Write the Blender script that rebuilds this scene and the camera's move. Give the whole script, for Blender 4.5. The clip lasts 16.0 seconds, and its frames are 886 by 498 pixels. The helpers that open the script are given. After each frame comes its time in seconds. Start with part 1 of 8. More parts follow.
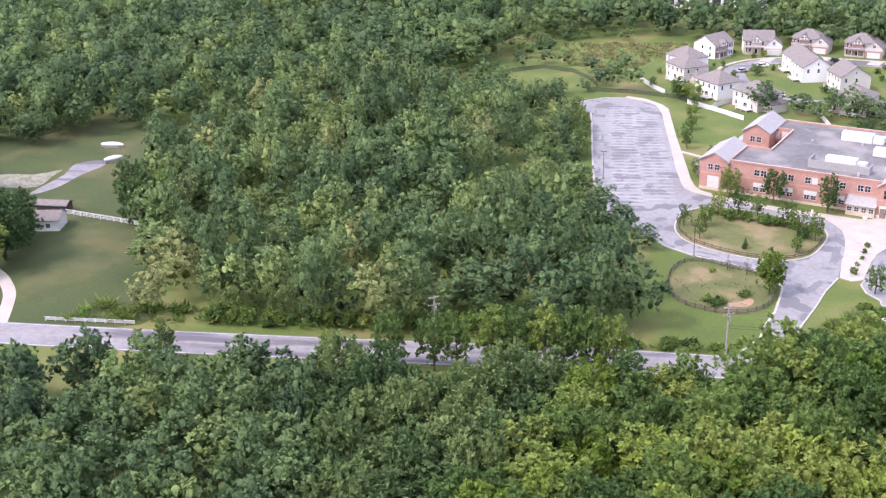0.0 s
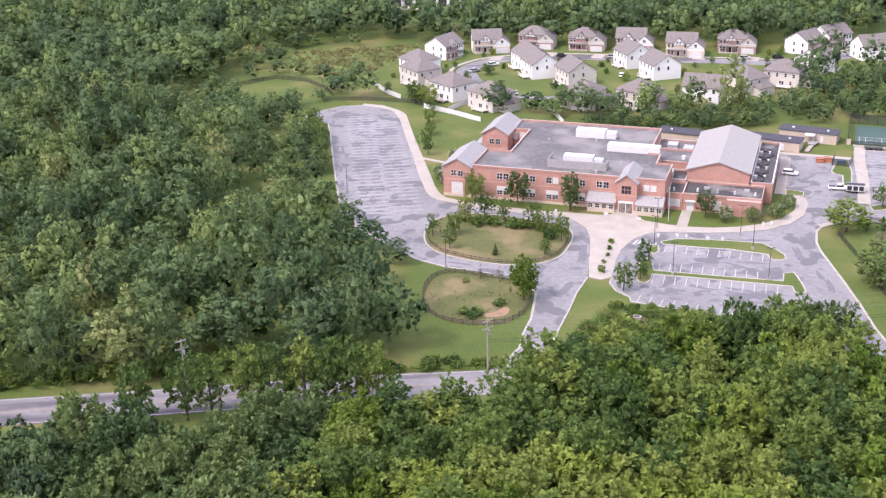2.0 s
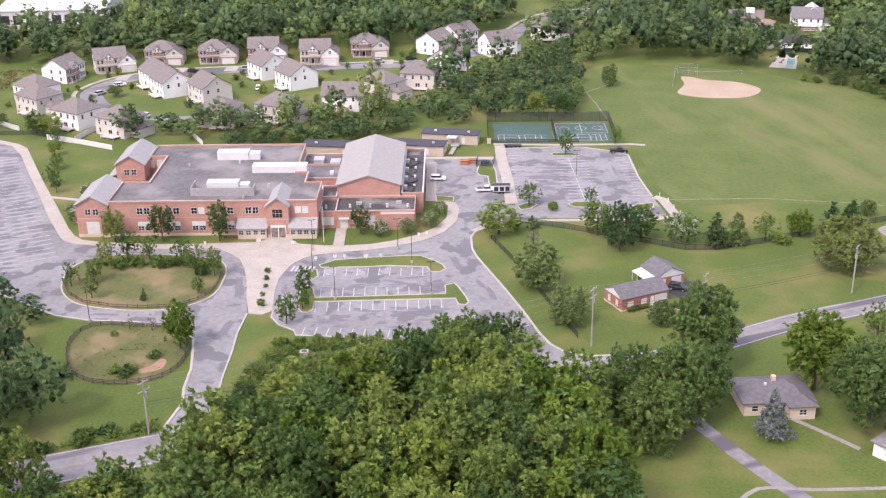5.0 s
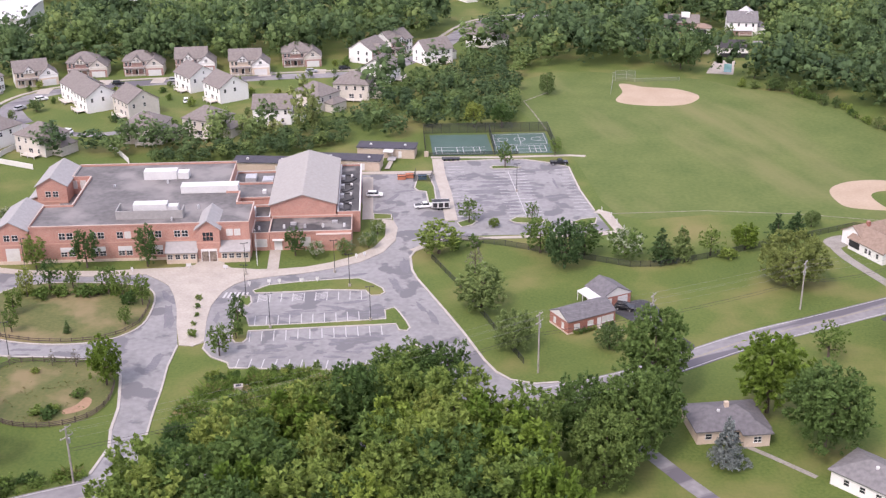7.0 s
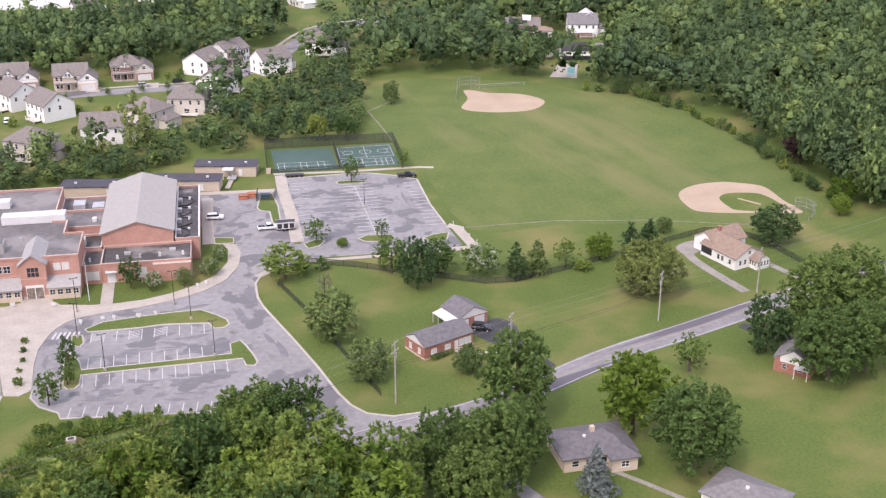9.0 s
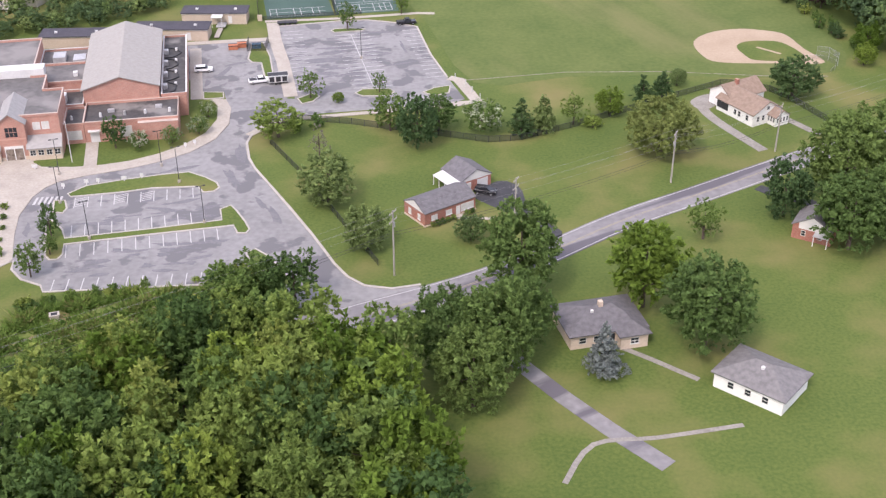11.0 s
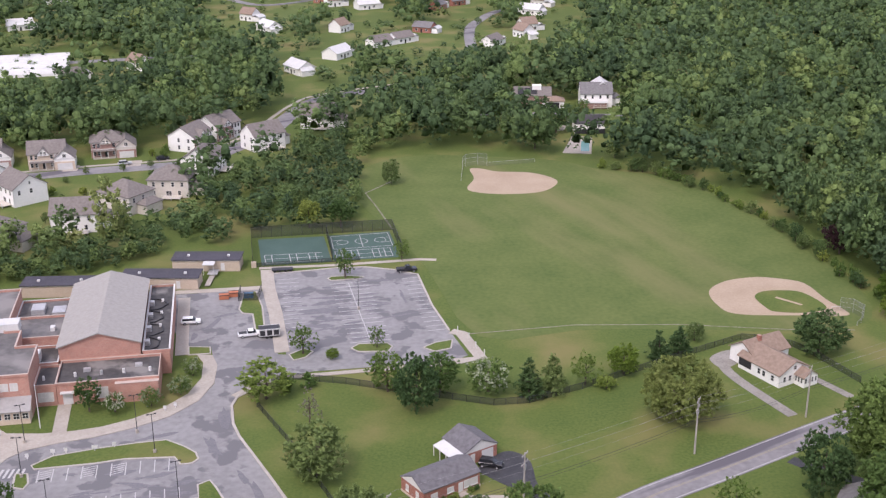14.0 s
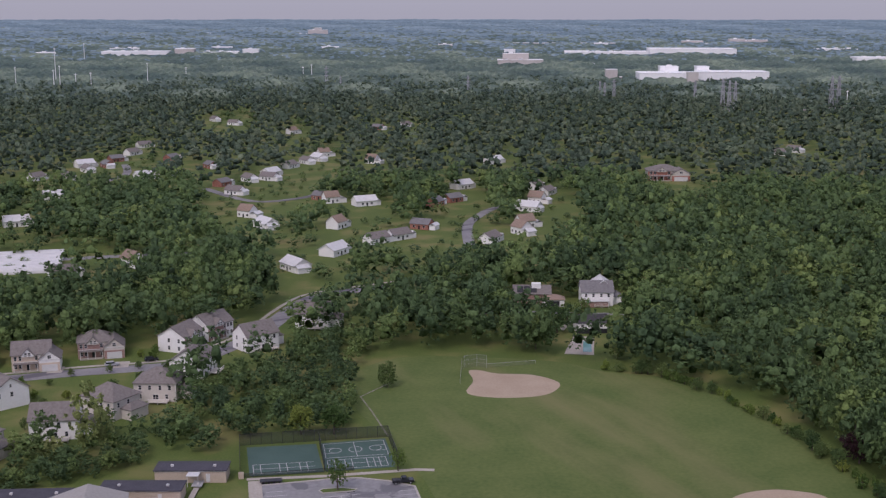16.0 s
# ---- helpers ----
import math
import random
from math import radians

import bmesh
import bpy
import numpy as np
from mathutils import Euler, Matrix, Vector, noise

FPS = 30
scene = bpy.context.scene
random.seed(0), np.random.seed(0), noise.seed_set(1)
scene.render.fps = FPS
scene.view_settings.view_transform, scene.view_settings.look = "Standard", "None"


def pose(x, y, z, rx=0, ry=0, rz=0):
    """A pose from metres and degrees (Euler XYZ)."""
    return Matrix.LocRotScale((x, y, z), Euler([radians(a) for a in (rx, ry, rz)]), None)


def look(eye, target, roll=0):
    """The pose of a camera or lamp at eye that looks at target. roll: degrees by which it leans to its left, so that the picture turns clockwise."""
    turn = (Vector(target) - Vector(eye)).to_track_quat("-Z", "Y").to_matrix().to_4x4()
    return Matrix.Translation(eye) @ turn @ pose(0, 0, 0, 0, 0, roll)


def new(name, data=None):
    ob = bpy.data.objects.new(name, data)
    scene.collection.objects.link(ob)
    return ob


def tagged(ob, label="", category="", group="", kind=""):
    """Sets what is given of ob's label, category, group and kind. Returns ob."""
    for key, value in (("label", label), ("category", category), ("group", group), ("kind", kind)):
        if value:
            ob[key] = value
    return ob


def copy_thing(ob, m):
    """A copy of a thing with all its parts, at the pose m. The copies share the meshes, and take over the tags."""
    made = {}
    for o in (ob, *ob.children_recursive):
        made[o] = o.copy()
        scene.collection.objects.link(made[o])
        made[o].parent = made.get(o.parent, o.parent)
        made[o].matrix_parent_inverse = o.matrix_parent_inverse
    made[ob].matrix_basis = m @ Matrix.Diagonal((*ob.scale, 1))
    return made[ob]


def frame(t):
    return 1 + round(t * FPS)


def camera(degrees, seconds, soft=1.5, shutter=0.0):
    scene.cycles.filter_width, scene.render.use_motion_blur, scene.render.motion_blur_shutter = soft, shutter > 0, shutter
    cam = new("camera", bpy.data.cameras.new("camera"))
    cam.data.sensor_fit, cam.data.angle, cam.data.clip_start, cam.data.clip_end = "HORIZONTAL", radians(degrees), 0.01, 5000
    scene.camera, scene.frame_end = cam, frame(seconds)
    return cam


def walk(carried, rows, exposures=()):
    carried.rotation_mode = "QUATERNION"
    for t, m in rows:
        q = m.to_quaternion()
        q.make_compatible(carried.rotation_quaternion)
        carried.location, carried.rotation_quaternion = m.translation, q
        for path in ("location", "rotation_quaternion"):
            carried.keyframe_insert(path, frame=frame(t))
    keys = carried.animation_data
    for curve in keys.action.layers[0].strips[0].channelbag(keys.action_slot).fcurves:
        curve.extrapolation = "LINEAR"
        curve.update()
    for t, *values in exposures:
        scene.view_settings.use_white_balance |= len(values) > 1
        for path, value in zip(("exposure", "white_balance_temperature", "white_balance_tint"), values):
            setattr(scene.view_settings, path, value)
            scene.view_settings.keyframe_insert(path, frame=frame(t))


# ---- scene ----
cam = camera(41.0, 16.0, soft=1.3)
PATH = [
    (0, (8.803, -15.900, 115.081), (-45.884, 58.883, 77.440), -1.40),
    (0.5, (7.524, -13.270, 115.359), (-47.375, 61.429, 77.860), -1.80),
    (0.7, (6.992, -12.169, 115.540), (-47.907, 62.530, 78.041), -1.84),
    (0.8, (6.725, -11.618, 115.631), (-47.732, 63.392, 78.109), -1.86),
    (0.9, (6.459, -11.068, 115.721), (-46.856, 64.731, 78.143), -1.88),
    (1, (6.193, -10.517, 115.812), (-45.516, 66.347, 78.155), -1.90),
    (1.5, (4.221, -8.051, 116.256), (-39.397, 73.533, 78.290), -1.70),
    (2, (2.395, -5.457, 116.427), (-33.749, 79.579, 78.183), -1.40),
    (2.5, (1.347, -2.690, 116.608), (-30.306, 84.069, 78.254), -1.30),
    (3, (0.716, -0.347, 116.885), (-26.534, 87.852, 78.435), -1.30),
    (3.5, (-0.257, 2.442, 117.245), (-22.702, 91.923, 78.653), -1.20),
    (4, (-1.092, 5.408, 117.319), (-20.443, 95.562, 78.617), -1.10),
    (4.5, (-1.763, 8.287, 117.356), (-15.664, 99.397, 78.552), -0.90),
    (5, (-2.212, 11.058, 117.596), (-10.260, 102.834, 78.706), -0.70),
    (5.2, (-2.337, 12.341, 117.684), (-8.188, 104.255, 78.728), -0.70),
    (5.5, (-2.573, 14.015, 117.834), (-5.384, 106.070, 78.872), -0.66),
    (6.2, (-3.123, 17.922, 118.183), (-5.773, 109.977, 79.209), -0.57),
    (7, (-3.752, 22.387, 118.582), (-6.402, 114.436, 79.593), -0.47),
    (7.5, (-4.145, 25.178, 118.831), (-6.795, 117.222, 79.833), -0.40),
    (8, (-3.934, 28.503, 118.782), (-6.384, 120.570, 79.825), -0.40),
    (8.1, (-3.882, 29.248, 118.727), (-4.400, 121.342, 79.761), -0.32),
    (8.2, (-3.830, 29.992, 118.673), (-0.529, 122.021, 79.689), -0.24),
    (8.3, (-3.779, 30.737, 118.618), (3.565, 122.524, 79.615), -0.16),
    (8.4, (-3.727, 31.481, 118.564), (5.861, 123.057, 79.550), -0.08),
    (8.5, (-3.675, 32.226, 118.509), (6.279, 123.761, 79.494), -0.00),
    (9, (-3.341, 36.097, 118.217), (6.658, 127.636, 79.222), 0.10),
    (9.5, (-2.885, 39.640, 117.944), (7.114, 131.179, 78.949), 0.10),
    (9.6, (-2.789, 40.315, 117.885), (7.166, 131.660, 78.427), 0.10),
    (9.7, (-2.692, 40.990, 117.826), (7.211, 132.079, 77.767), 0.10),
    (9.8, (-2.596, 41.664, 117.767), (7.245, 132.391, 76.880), 0.10),
    (9.9, (-2.499, 42.339, 117.708), (7.272, 132.634, 75.859), 0.10),
    (10, (-2.403, 43.014, 117.649), (7.300, 132.888, 74.888), 0.10),
    (10.2, (-2.170, 44.406, 117.620), (7.381, 133.219, 72.664), 0.00),
    (10.5, (-1.804, 46.730, 117.664), (7.513, 133.948, 69.641), -0.04),
    (10.8, (-1.438, 49.053, 117.707), (7.663, 134.823, 67.104), -0.09),
    (11.1, (-1.072, 51.377, 117.751), (7.903, 136.532, 66.097), -0.13),
    (11.4, (-0.705, 53.700, 117.794), (8.199, 138.772, 65.992), -0.17),
    (11.7, (-0.339, 56.024, 117.838), (8.533, 141.370, 66.484), -0.21),
    (12, (0.027, 58.347, 117.881), (8.920, 144.492, 67.881), -0.26),
    (12.3, (0.393, 60.671, 117.925), (9.343, 147.968, 69.976), -0.30),
    (12.5, (0.672, 62.187, 117.915), (9.624, 150.206, 71.305), -0.30),
    (13, (0.987, 65.477, 117.798), (10.136, 155.417, 75.053), -0.20),
    (13.5, (1.161, 69.024, 117.668), (10.560, 160.668, 78.771), -0.20),
    (14, (1.627, 72.574, 117.446), (11.178, 165.779, 82.494), -0.10),
    (14.5, (1.847, 76.085, 117.285), (11.645, 170.670, 86.340), -0.00),
    (15, (1.900, 79.388, 117.166), (11.950, 175.190, 90.315), -0.00),
    (15.5, (2.215, 82.622, 117.125), (12.365, 179.470, 94.376), -0.00),
    (16, (2.476, 85.806, 117.262), (12.775, 183.345, 97.764), 0.00),
]
import itertools

EXPO = [(0.0, 0.98, 6050, 26), (1.2, 0.84, 6150, 26), (3.0, 0.72, 6350, 25), (5.0, 0.62, 6450, 25), (8.0, 0.5, 6450, 23), (12.5, 0.54, 6450, 20), (14.5, -0.02, 6300, 23), (15.5, -0.48, 6200, 25), (16.0, -0.72, 6100, 26)]
walk(cam, [(t, look(eye, target, roll)) for t, eye, target, roll in PATH], EXPO)

# ---- light ----
SUN_EL, SUN_AZ = 52.0, 215.0     # degrees; azimuth clockwise from +y
world = bpy.data.worlds.new("sky")
scene.world = world
world.use_nodes = True
wn = world.node_tree.nodes
sky = wn.new("ShaderNodeTexSky")
sky.sky_type, sky.sun_disc = "NISHITA", False
sky.sun_elevation, sky.sun_rotation = radians(SUN_EL), radians(SUN_AZ)
sky.air_density, sky.dust_density, sky.ozone_density = 1.0, 4.0, 1.0
wn["Background"].inputs["Strength"].default_value = 0.11
world.node_tree.links.new(sky.outputs[0], wn["Background"].inputs["Color"])
haze = wn.new("ShaderNodeBackground")      # thin bright cloud over the whole sky
haze.inputs["Color"].default_value, haze.inputs["Strength"].default_value = (0.90, 0.92, 1.0, 1), 0.62
both = wn.new("ShaderNodeAddShader")
world.node_tree.links.new(wn["Background"].outputs[0], both.inputs[0])
world.node_tree.links.new(haze.outputs[0], both.inputs[1])
world.node_tree.links.new(both.outputs[0], wn["World Output"].inputs["Surface"])
sun_data = bpy.data.lights.new("sun", "SUN")
sun_data.energy, sun_data.angle, sun_data.color = 1.5, radians(9), (1.0, 0.95, 0.88)
sun = new("sun", sun_data)
sd = Vector((math.sin(radians(SUN_AZ)) * math.cos(radians(SUN_EL)), math.cos(radians(SUN_AZ)) * math.cos(radians(SUN_EL)), math.sin(radians(SUN_EL))))
sun.matrix_world = look(sd * 300, (0, 0, 0))


# ---- materials ----
def nodes_of(m):
    m.use_nodes = True
    nt = m.node_tree
    return nt, nt.nodes, nt.links, nt.nodes["Principled BSDF"]


def surface(name, a, b, scale=0.3, fine=4.0, rough=0.85, bump=0.15, metal=0.0, spread=(0.35, 0.65), c=None, spec=0.3, drag=None, patch=None, edge=(0.52, 0.66)):
    """Two colours mixed by a broad and a fine noise, in world space; c: third colour for rarer patches."""
    m = bpy.data.materials.new(name)
    nt, n, l, p = nodes_of(m)
    geo = n.new("ShaderNodeNewGeometry")
    n1, n2 = n.new("ShaderNodeTexNoise"), n.new("ShaderNodeTexNoise")
    n1.inputs["Scale"].default_value, n2.inputs["Scale"].default_value = scale, fine
    n1.inputs["Detail"].default_value, n2.inputs["Detail"].default_value = 5, 4
    l.new(geo.outputs["Position"], n1.inputs["Vector"])
    l.new(geo.outputs["Position"], n2.inputs["Vector"])
    add = n.new("ShaderNodeMath")
    add.operation = "MULTIPLY_ADD"
    add.inputs[1].default_value = 0.5
    l.new(n2.outputs["Fac"], add.inputs[0])
    half = n.new("ShaderNodeMath")
    half.operation = "MULTIPLY"
    half.inputs[1].default_value = 0.5
    l.new(n1.outputs["Fac"], half.inputs[0])
    l.new(half.outputs[0], add.inputs[2])
    ramp = n.new("ShaderNodeValToRGB")
    ramp.color_ramp.elements[0].position, ramp.color_ramp.elements[1].position = spread
    ramp.color_ramp.elements[0].color, ramp.color_ramp.elements[1].color = (*a, 1), (*b, 1)
    l.new(add.outputs[0], ramp.inputs["Fac"])
    out = ramp.outputs["Color"]
    if c:
        n3 = n.new("ShaderNodeTexNoise")
        n3.inputs["Scale"].default_value, n3.inputs["Detail"].default_value = patch or scale * 0.45, 6
        if drag:
            mp = n.new("ShaderNodeMapping")
            mp.vector_type = "TEXTURE"
            mp.inputs["Rotation"].default_value[2] = radians(drag[0])
            mp.inputs["Scale"].default_value[0] = drag[1]
            l.new(geo.outputs["Position"], mp.inputs["Vector"])
            l.new(mp.outputs[0], n3.inputs["Vector"])
        else:
            l.new(geo.outputs["Position"], n3.inputs["Vector"])
        r3 = n.new("ShaderNodeValToRGB")
        r3.color_ramp.elements[0].position, r3.color_ramp.elements[1].position = edge
        l.new(n3.outputs["Fac"], r3.inputs["Fac"])
        mix = n.new("ShaderNodeMix")
        mix.data_type = "RGBA"
        l.new(r3.outputs["Color"], mix.inputs["Factor"])
        l.new(out, mix.inputs["A"])
        mix.inputs["B"].default_value = (*c, 1)
        out = mix.outputs["Result"]
    l.new(out, p.inputs["Base Color"])
    p.inputs["Roughness"].default_value, p.inputs["Metallic"].default_value = rough, metal
    p.inputs["Specular IOR Level"].default_value = spec
    if bump:
        bm = n.new("ShaderNodeBump")
        bm.inputs["Strength"].default_value, bm.inputs["Distance"].default_value = bump, 0.05
        l.new(n2.outputs["Fac"], bm.inputs["Height"])
        l.new(bm.outputs["Normal"], p.inputs["Normal"])
    return m


def leafy(name, dark, mid, light, through_light=0.3, per="object", grain=2.4, odd=None, vary=(0.6, 1.38), sat=1.0):
    """Foliage: colour varies from tree to tree, brightness from leaf to leaf with a fine grain (vary: its range, wider
    on the far woods to imitate shaded leaf gaps); some light passes through.
    """
    m = bpy.data.materials.new(name)
    nt, n, l, p = nodes_of(m)
    geo = n.new("ShaderNodeNewGeometry")
    if per == "object":
        src = n.new("ShaderNodeObjectInfo").outputs["Random"]
    else:
        at = n.new("ShaderNodeAttribute")
        at.attribute_name = "tint"
        src = at.outputs["Fac"]
    ramp = n.new("ShaderNodeValToRGB")
    e = ramp.color_ramp.elements
    e[0].position, e[0].color, e[1].position, e[1].color = 0.05, (*dark, 1), 1.0, (*(odd or light), 1)
    for at_, col in ((0.5, mid), (0.85, light)):
        k = e.new(at_)
        k.color = (*col, 1)
    l.new(src, ramp.inputs["Fac"])
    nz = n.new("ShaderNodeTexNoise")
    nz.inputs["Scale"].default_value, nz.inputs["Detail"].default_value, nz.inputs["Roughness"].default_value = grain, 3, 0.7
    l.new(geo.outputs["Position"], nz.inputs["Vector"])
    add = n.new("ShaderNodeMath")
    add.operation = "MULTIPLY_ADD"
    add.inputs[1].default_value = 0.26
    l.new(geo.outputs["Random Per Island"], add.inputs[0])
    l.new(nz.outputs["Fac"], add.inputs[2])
    # Far woods use a wider range here, standing in for shade in leaf gaps.
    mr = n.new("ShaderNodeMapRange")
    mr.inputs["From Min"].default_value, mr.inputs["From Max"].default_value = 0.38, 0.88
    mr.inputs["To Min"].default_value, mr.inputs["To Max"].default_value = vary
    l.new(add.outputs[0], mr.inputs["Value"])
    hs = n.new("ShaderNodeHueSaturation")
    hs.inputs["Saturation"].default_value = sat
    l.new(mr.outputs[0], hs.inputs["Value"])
    l.new(ramp.outputs["Color"], hs.inputs["Color"])
    l.new(hs.outputs[0], p.inputs["Base Color"])
    p.inputs["Roughness"].default_value = 0.7
    p.inputs["Specular IOR Level"].default_value = 0.12
    bp = n.new("ShaderNodeBump")
    bp.inputs["Strength"].default_value, bp.inputs["Distance"].default_value = 0.8, 0.5 / grain
    l.new(nz.outputs["Fac"], bp.inputs["Height"])
    l.new(bp.outputs["Normal"], p.inputs["Normal"])
    tr = n.new("ShaderNodeBsdfTranslucent")
    l.new(hs.outputs[0], tr.inputs["Color"])
    mx = n.new("ShaderNodeMixShader")
    mx.inputs["Fac"].default_value = through_light
    l.new(p.outputs[0], mx.inputs[1])
    l.new(tr.outputs[0], mx.inputs[2])
    l.new(mx.outputs[0], n["Material Output"].inputs["Surface"])
    return m


def brickwork(name, a, b, mortar):
    m = bpy.data.materials.new(name)
    nt, n, l, p = nodes_of(m)
    co = n.new("ShaderNodeTexCoord")
    sep = n.new("ShaderNodeSeparateXYZ")
    l.new(co.outputs["Object"], sep.inputs[0])
    sm = n.new("ShaderNodeMath")
    l.new(sep.outputs[0], sm.inputs[0])
    l.new(sep.outputs[1], sm.inputs[1])
    cmb = n.new("ShaderNodeCombineXYZ")
    l.new(sm.outputs[0], cmb.inputs[0])
    l.new(sep.outputs[2], cmb.inputs[1])
    br = n.new("ShaderNodeTexBrick")
    br.inputs["Scale"].default_value = 1.0
    br.inputs["Brick Width"].default_value, br.inputs["Row Height"].default_value, br.inputs["Mortar Size"].default_value = 0.4, 0.2, 0.012
    br.inputs["Color1"].default_value, br.inputs["Color2"].default_value, br.inputs["Mortar"].default_value = (*a, 1), (*b, 1), (*mortar, 1)
    l.new(cmb.outputs[0], br.inputs["Vector"])
    nz = n.new("ShaderNodeTexNoise")
    nz.inputs["Scale"].default_value, nz.inputs["Detail"].default_value = 0.5, 4
    l.new(co.outputs["Object"], nz.inputs["Vector"])
    hs = n.new("ShaderNodeHueSaturation")
    mr = n.new("ShaderNodeMapRange")
    mr.inputs["To Min"].default_value, mr.inputs["To Max"].default_value = 0.75, 1.2
    l.new(nz.outputs["Fac"], mr.inputs["Value"])
    l.new(mr.outputs[0], hs.inputs["Value"])
    l.new(br.outputs["Color"], hs.inputs["Color"])
    l.new(hs.outputs[0], p.inputs["Base Color"])
    p.inputs["Roughness"].default_value = 0.9
    return m


def banded(name, a, b, step, axis=2, rough=0.7, metal=0.0, depth=0.4):
    """Boards, seams or courses of roofing: thin lines at an even step, with noise over them."""
    m = bpy.data.materials.new(name)
    nt, n, l, p = nodes_of(m)
    co = n.new("ShaderNodeTexCoord")
    wv = n.new("ShaderNodeTexWave")
    wv.wave_type, wv.bands_direction, wv.wave_profile = "BANDS", "XYZ"[axis], "SAW"
    wv.inputs["Scale"].default_value = 0.314 / step
    wv.inputs["Distortion"].default_value = 0.0
    l.new(co.outputs["Object"], wv.inputs["Vector"])
    nz = n.new("ShaderNodeTexNoise")
    nz.inputs["Scale"].default_value, nz.inputs["Detail"].default_value = 1.2, 6
    l.new(co.outputs["Object"], nz.inputs["Vector"])
    ramp = n.new("ShaderNodeValToRGB")
    ramp.color_ramp.elements[0].position, ramp.color_ramp.elements[1].position = 0.3, 0.7
    ramp.color_ramp.elements[0].color, ramp.color_ramp.elements[1].color = (*a, 1), (*b, 1)
    l.new(nz.outputs["Fac"], ramp.inputs["Fac"])
    l.new(ramp.outputs["Color"], p.inputs["Base Color"])
    bp = n.new("ShaderNodeBump")
    bp.inputs["Strength"].default_value, bp.inputs["Distance"].default_value = depth, 0.03
    l.new(wv.outputs["Fac"], bp.inputs["Height"])
    l.new(bp.outputs["Normal"], p.inputs["Normal"])
    p.inputs["Roughness"].default_value, p.inputs["Metallic"].default_value = rough, metal
    return m


def mesh_screen(name, col, open_part):
    """Woven wire: mostly holes."""
    m = bpy.data.materials.new(name)
    nt, n, l, p = nodes_of(m)
    p.inputs["Base Color"].default_value = (*col, 1)
    p.inputs["Roughness"].default_value = 0.6
    tp = n.new("ShaderNodeBsdfTransparent")
    mx = n.new("ShaderNodeMixShader")
    mx.inputs["Fac"].default_value = open_part
    l.new(p.outputs[0], mx.inputs[1])
    l.new(tp.outputs[0], mx.inputs[2])
    l.new(mx.outputs[0], n["Material Output"].inputs["Surface"])
    return m


GRASS = surface("lawn grass", (0.061, 0.1, 0.02), (0.121, 0.149, 0.035), 0.045, 1.6, 0.95, 0.3, c=(0.172, 0.158, 0.058), spread=(0.34, 0.66), patch=0.045, edge=(0.5, 0.7))
MEADOW = surface("dry meadow grass", (0.075, 0.098, 0.03), (0.14, 0.135, 0.052), 0.12, 1.2, 0.95, 0.4, c=(0.205, 0.165, 0.085), patch=0.09, edge=(0.5, 0.64))
FIELD = surface("mown field grass", (0.074, 0.111, 0.026), (0.119, 0.147, 0.042), 0.07, 0.8, 0.95, 0.3, c=(0.165, 0.163, 0.064), spread=(0.36, 0.64), drag=(-72, 4.5))
ASPHALT = surface("weathered asphalt", (0.187, 0.183, 0.185), (0.275, 0.27, 0.27), 0.06, 0.7, 0.8, 0.1, c=(0.145, 0.142, 0.15), patch=0.13, edge=(0.545, 0.58))
ROADTOP = surface("road asphalt", (0.173, 0.165, 0.172), (0.262, 0.252, 0.256), 0.12, 0.7, 0.8, 0.1, c=(0.118, 0.11, 0.125), drag=(26, 9.0), patch=0.16, edge=(0.52, 0.6))
TARMAC = surface("dark new asphalt", (0.03, 0.03, 0.035), (0.07, 0.07, 0.075), 0.3, 3, 0.7, 0.1)
CONCRETE = surface("pale concrete", (0.325, 0.294, 0.254), (0.42, 0.382, 0.333), 0.25, 2.0, 0.85, 0.1)
KERB = surface("kerb concrete", (0.34, 0.315, 0.285), (0.45, 0.42, 0.385), 0.5, 3.0, 0.85, 0.1)
PAINT = surface("worn white paint", (0.36, 0.355, 0.35), (0.50, 0.49, 0.485), 0.8, 5, 0.7, 0.0)
YELLOW = surface("worn yellow road paint", (0.25, 0.225, 0.175), (0.33, 0.285, 0.19), 0.8, 5, 0.7, 0.0)
DIRT = surface("infield clay", (0.335, 0.257, 0.184), (0.415, 0.331, 0.244), 0.12, 1.5, 0.95, 0.2)
REDSOIL = surface("bare red soil", (0.27, 0.17, 0.11), (0.35, 0.23, 0.15), 0.2, 1.5, 0.95, 0.2)
GRAVEL = surface("grey gravel", (0.2, 0.186, 0.167), (0.31, 0.29, 0.262), 0.25, 2.0, 0.95, 0.3)
ROUGH = surface("rough tall grass", (0.085, 0.135, 0.03), (0.155, 0.185, 0.05), 0.18, 1.4, 0.95, 0.5, c=(0.205, 0.165, 0.075), patch=0.12, edge=(0.5, 0.66))
COURT = surface("green court coating", (0.05, 0.092, 0.076), (0.068, 0.116, 0.098), 0.2, 2.0, 0.7, 0.0)
WORN = surface("worn soil and stones in grass", (0.12, 0.125, 0.06), (0.3, 0.285, 0.24), 0.35, 1.2, 0.95, 0.3)
BRICK = brickwork("orange-red brick", (0.45, 0.232, 0.178), (0.385, 0.197, 0.152), (0.46, 0.33, 0.28))
BRICK_RED = brickwork("dark red brick", (0.36, 0.145, 0.105), (0.28, 0.105, 0.078), (0.38, 0.24, 0.195))
STONE_BASE = surface("tan cast stone", (0.5, 0.4, 0.32), (0.6, 0.5, 0.4), 0.5, 3, 0.9, 0.05)
MEMBRANE = surface("grey roof membrane", (0.10, 0.095, 0.094), (0.172, 0.163, 0.16), 0.08, 0.8, 0.7, 0.1, c=(0.222, 0.208, 0.2), patch=0.085, edge=(0.5, 0.62))
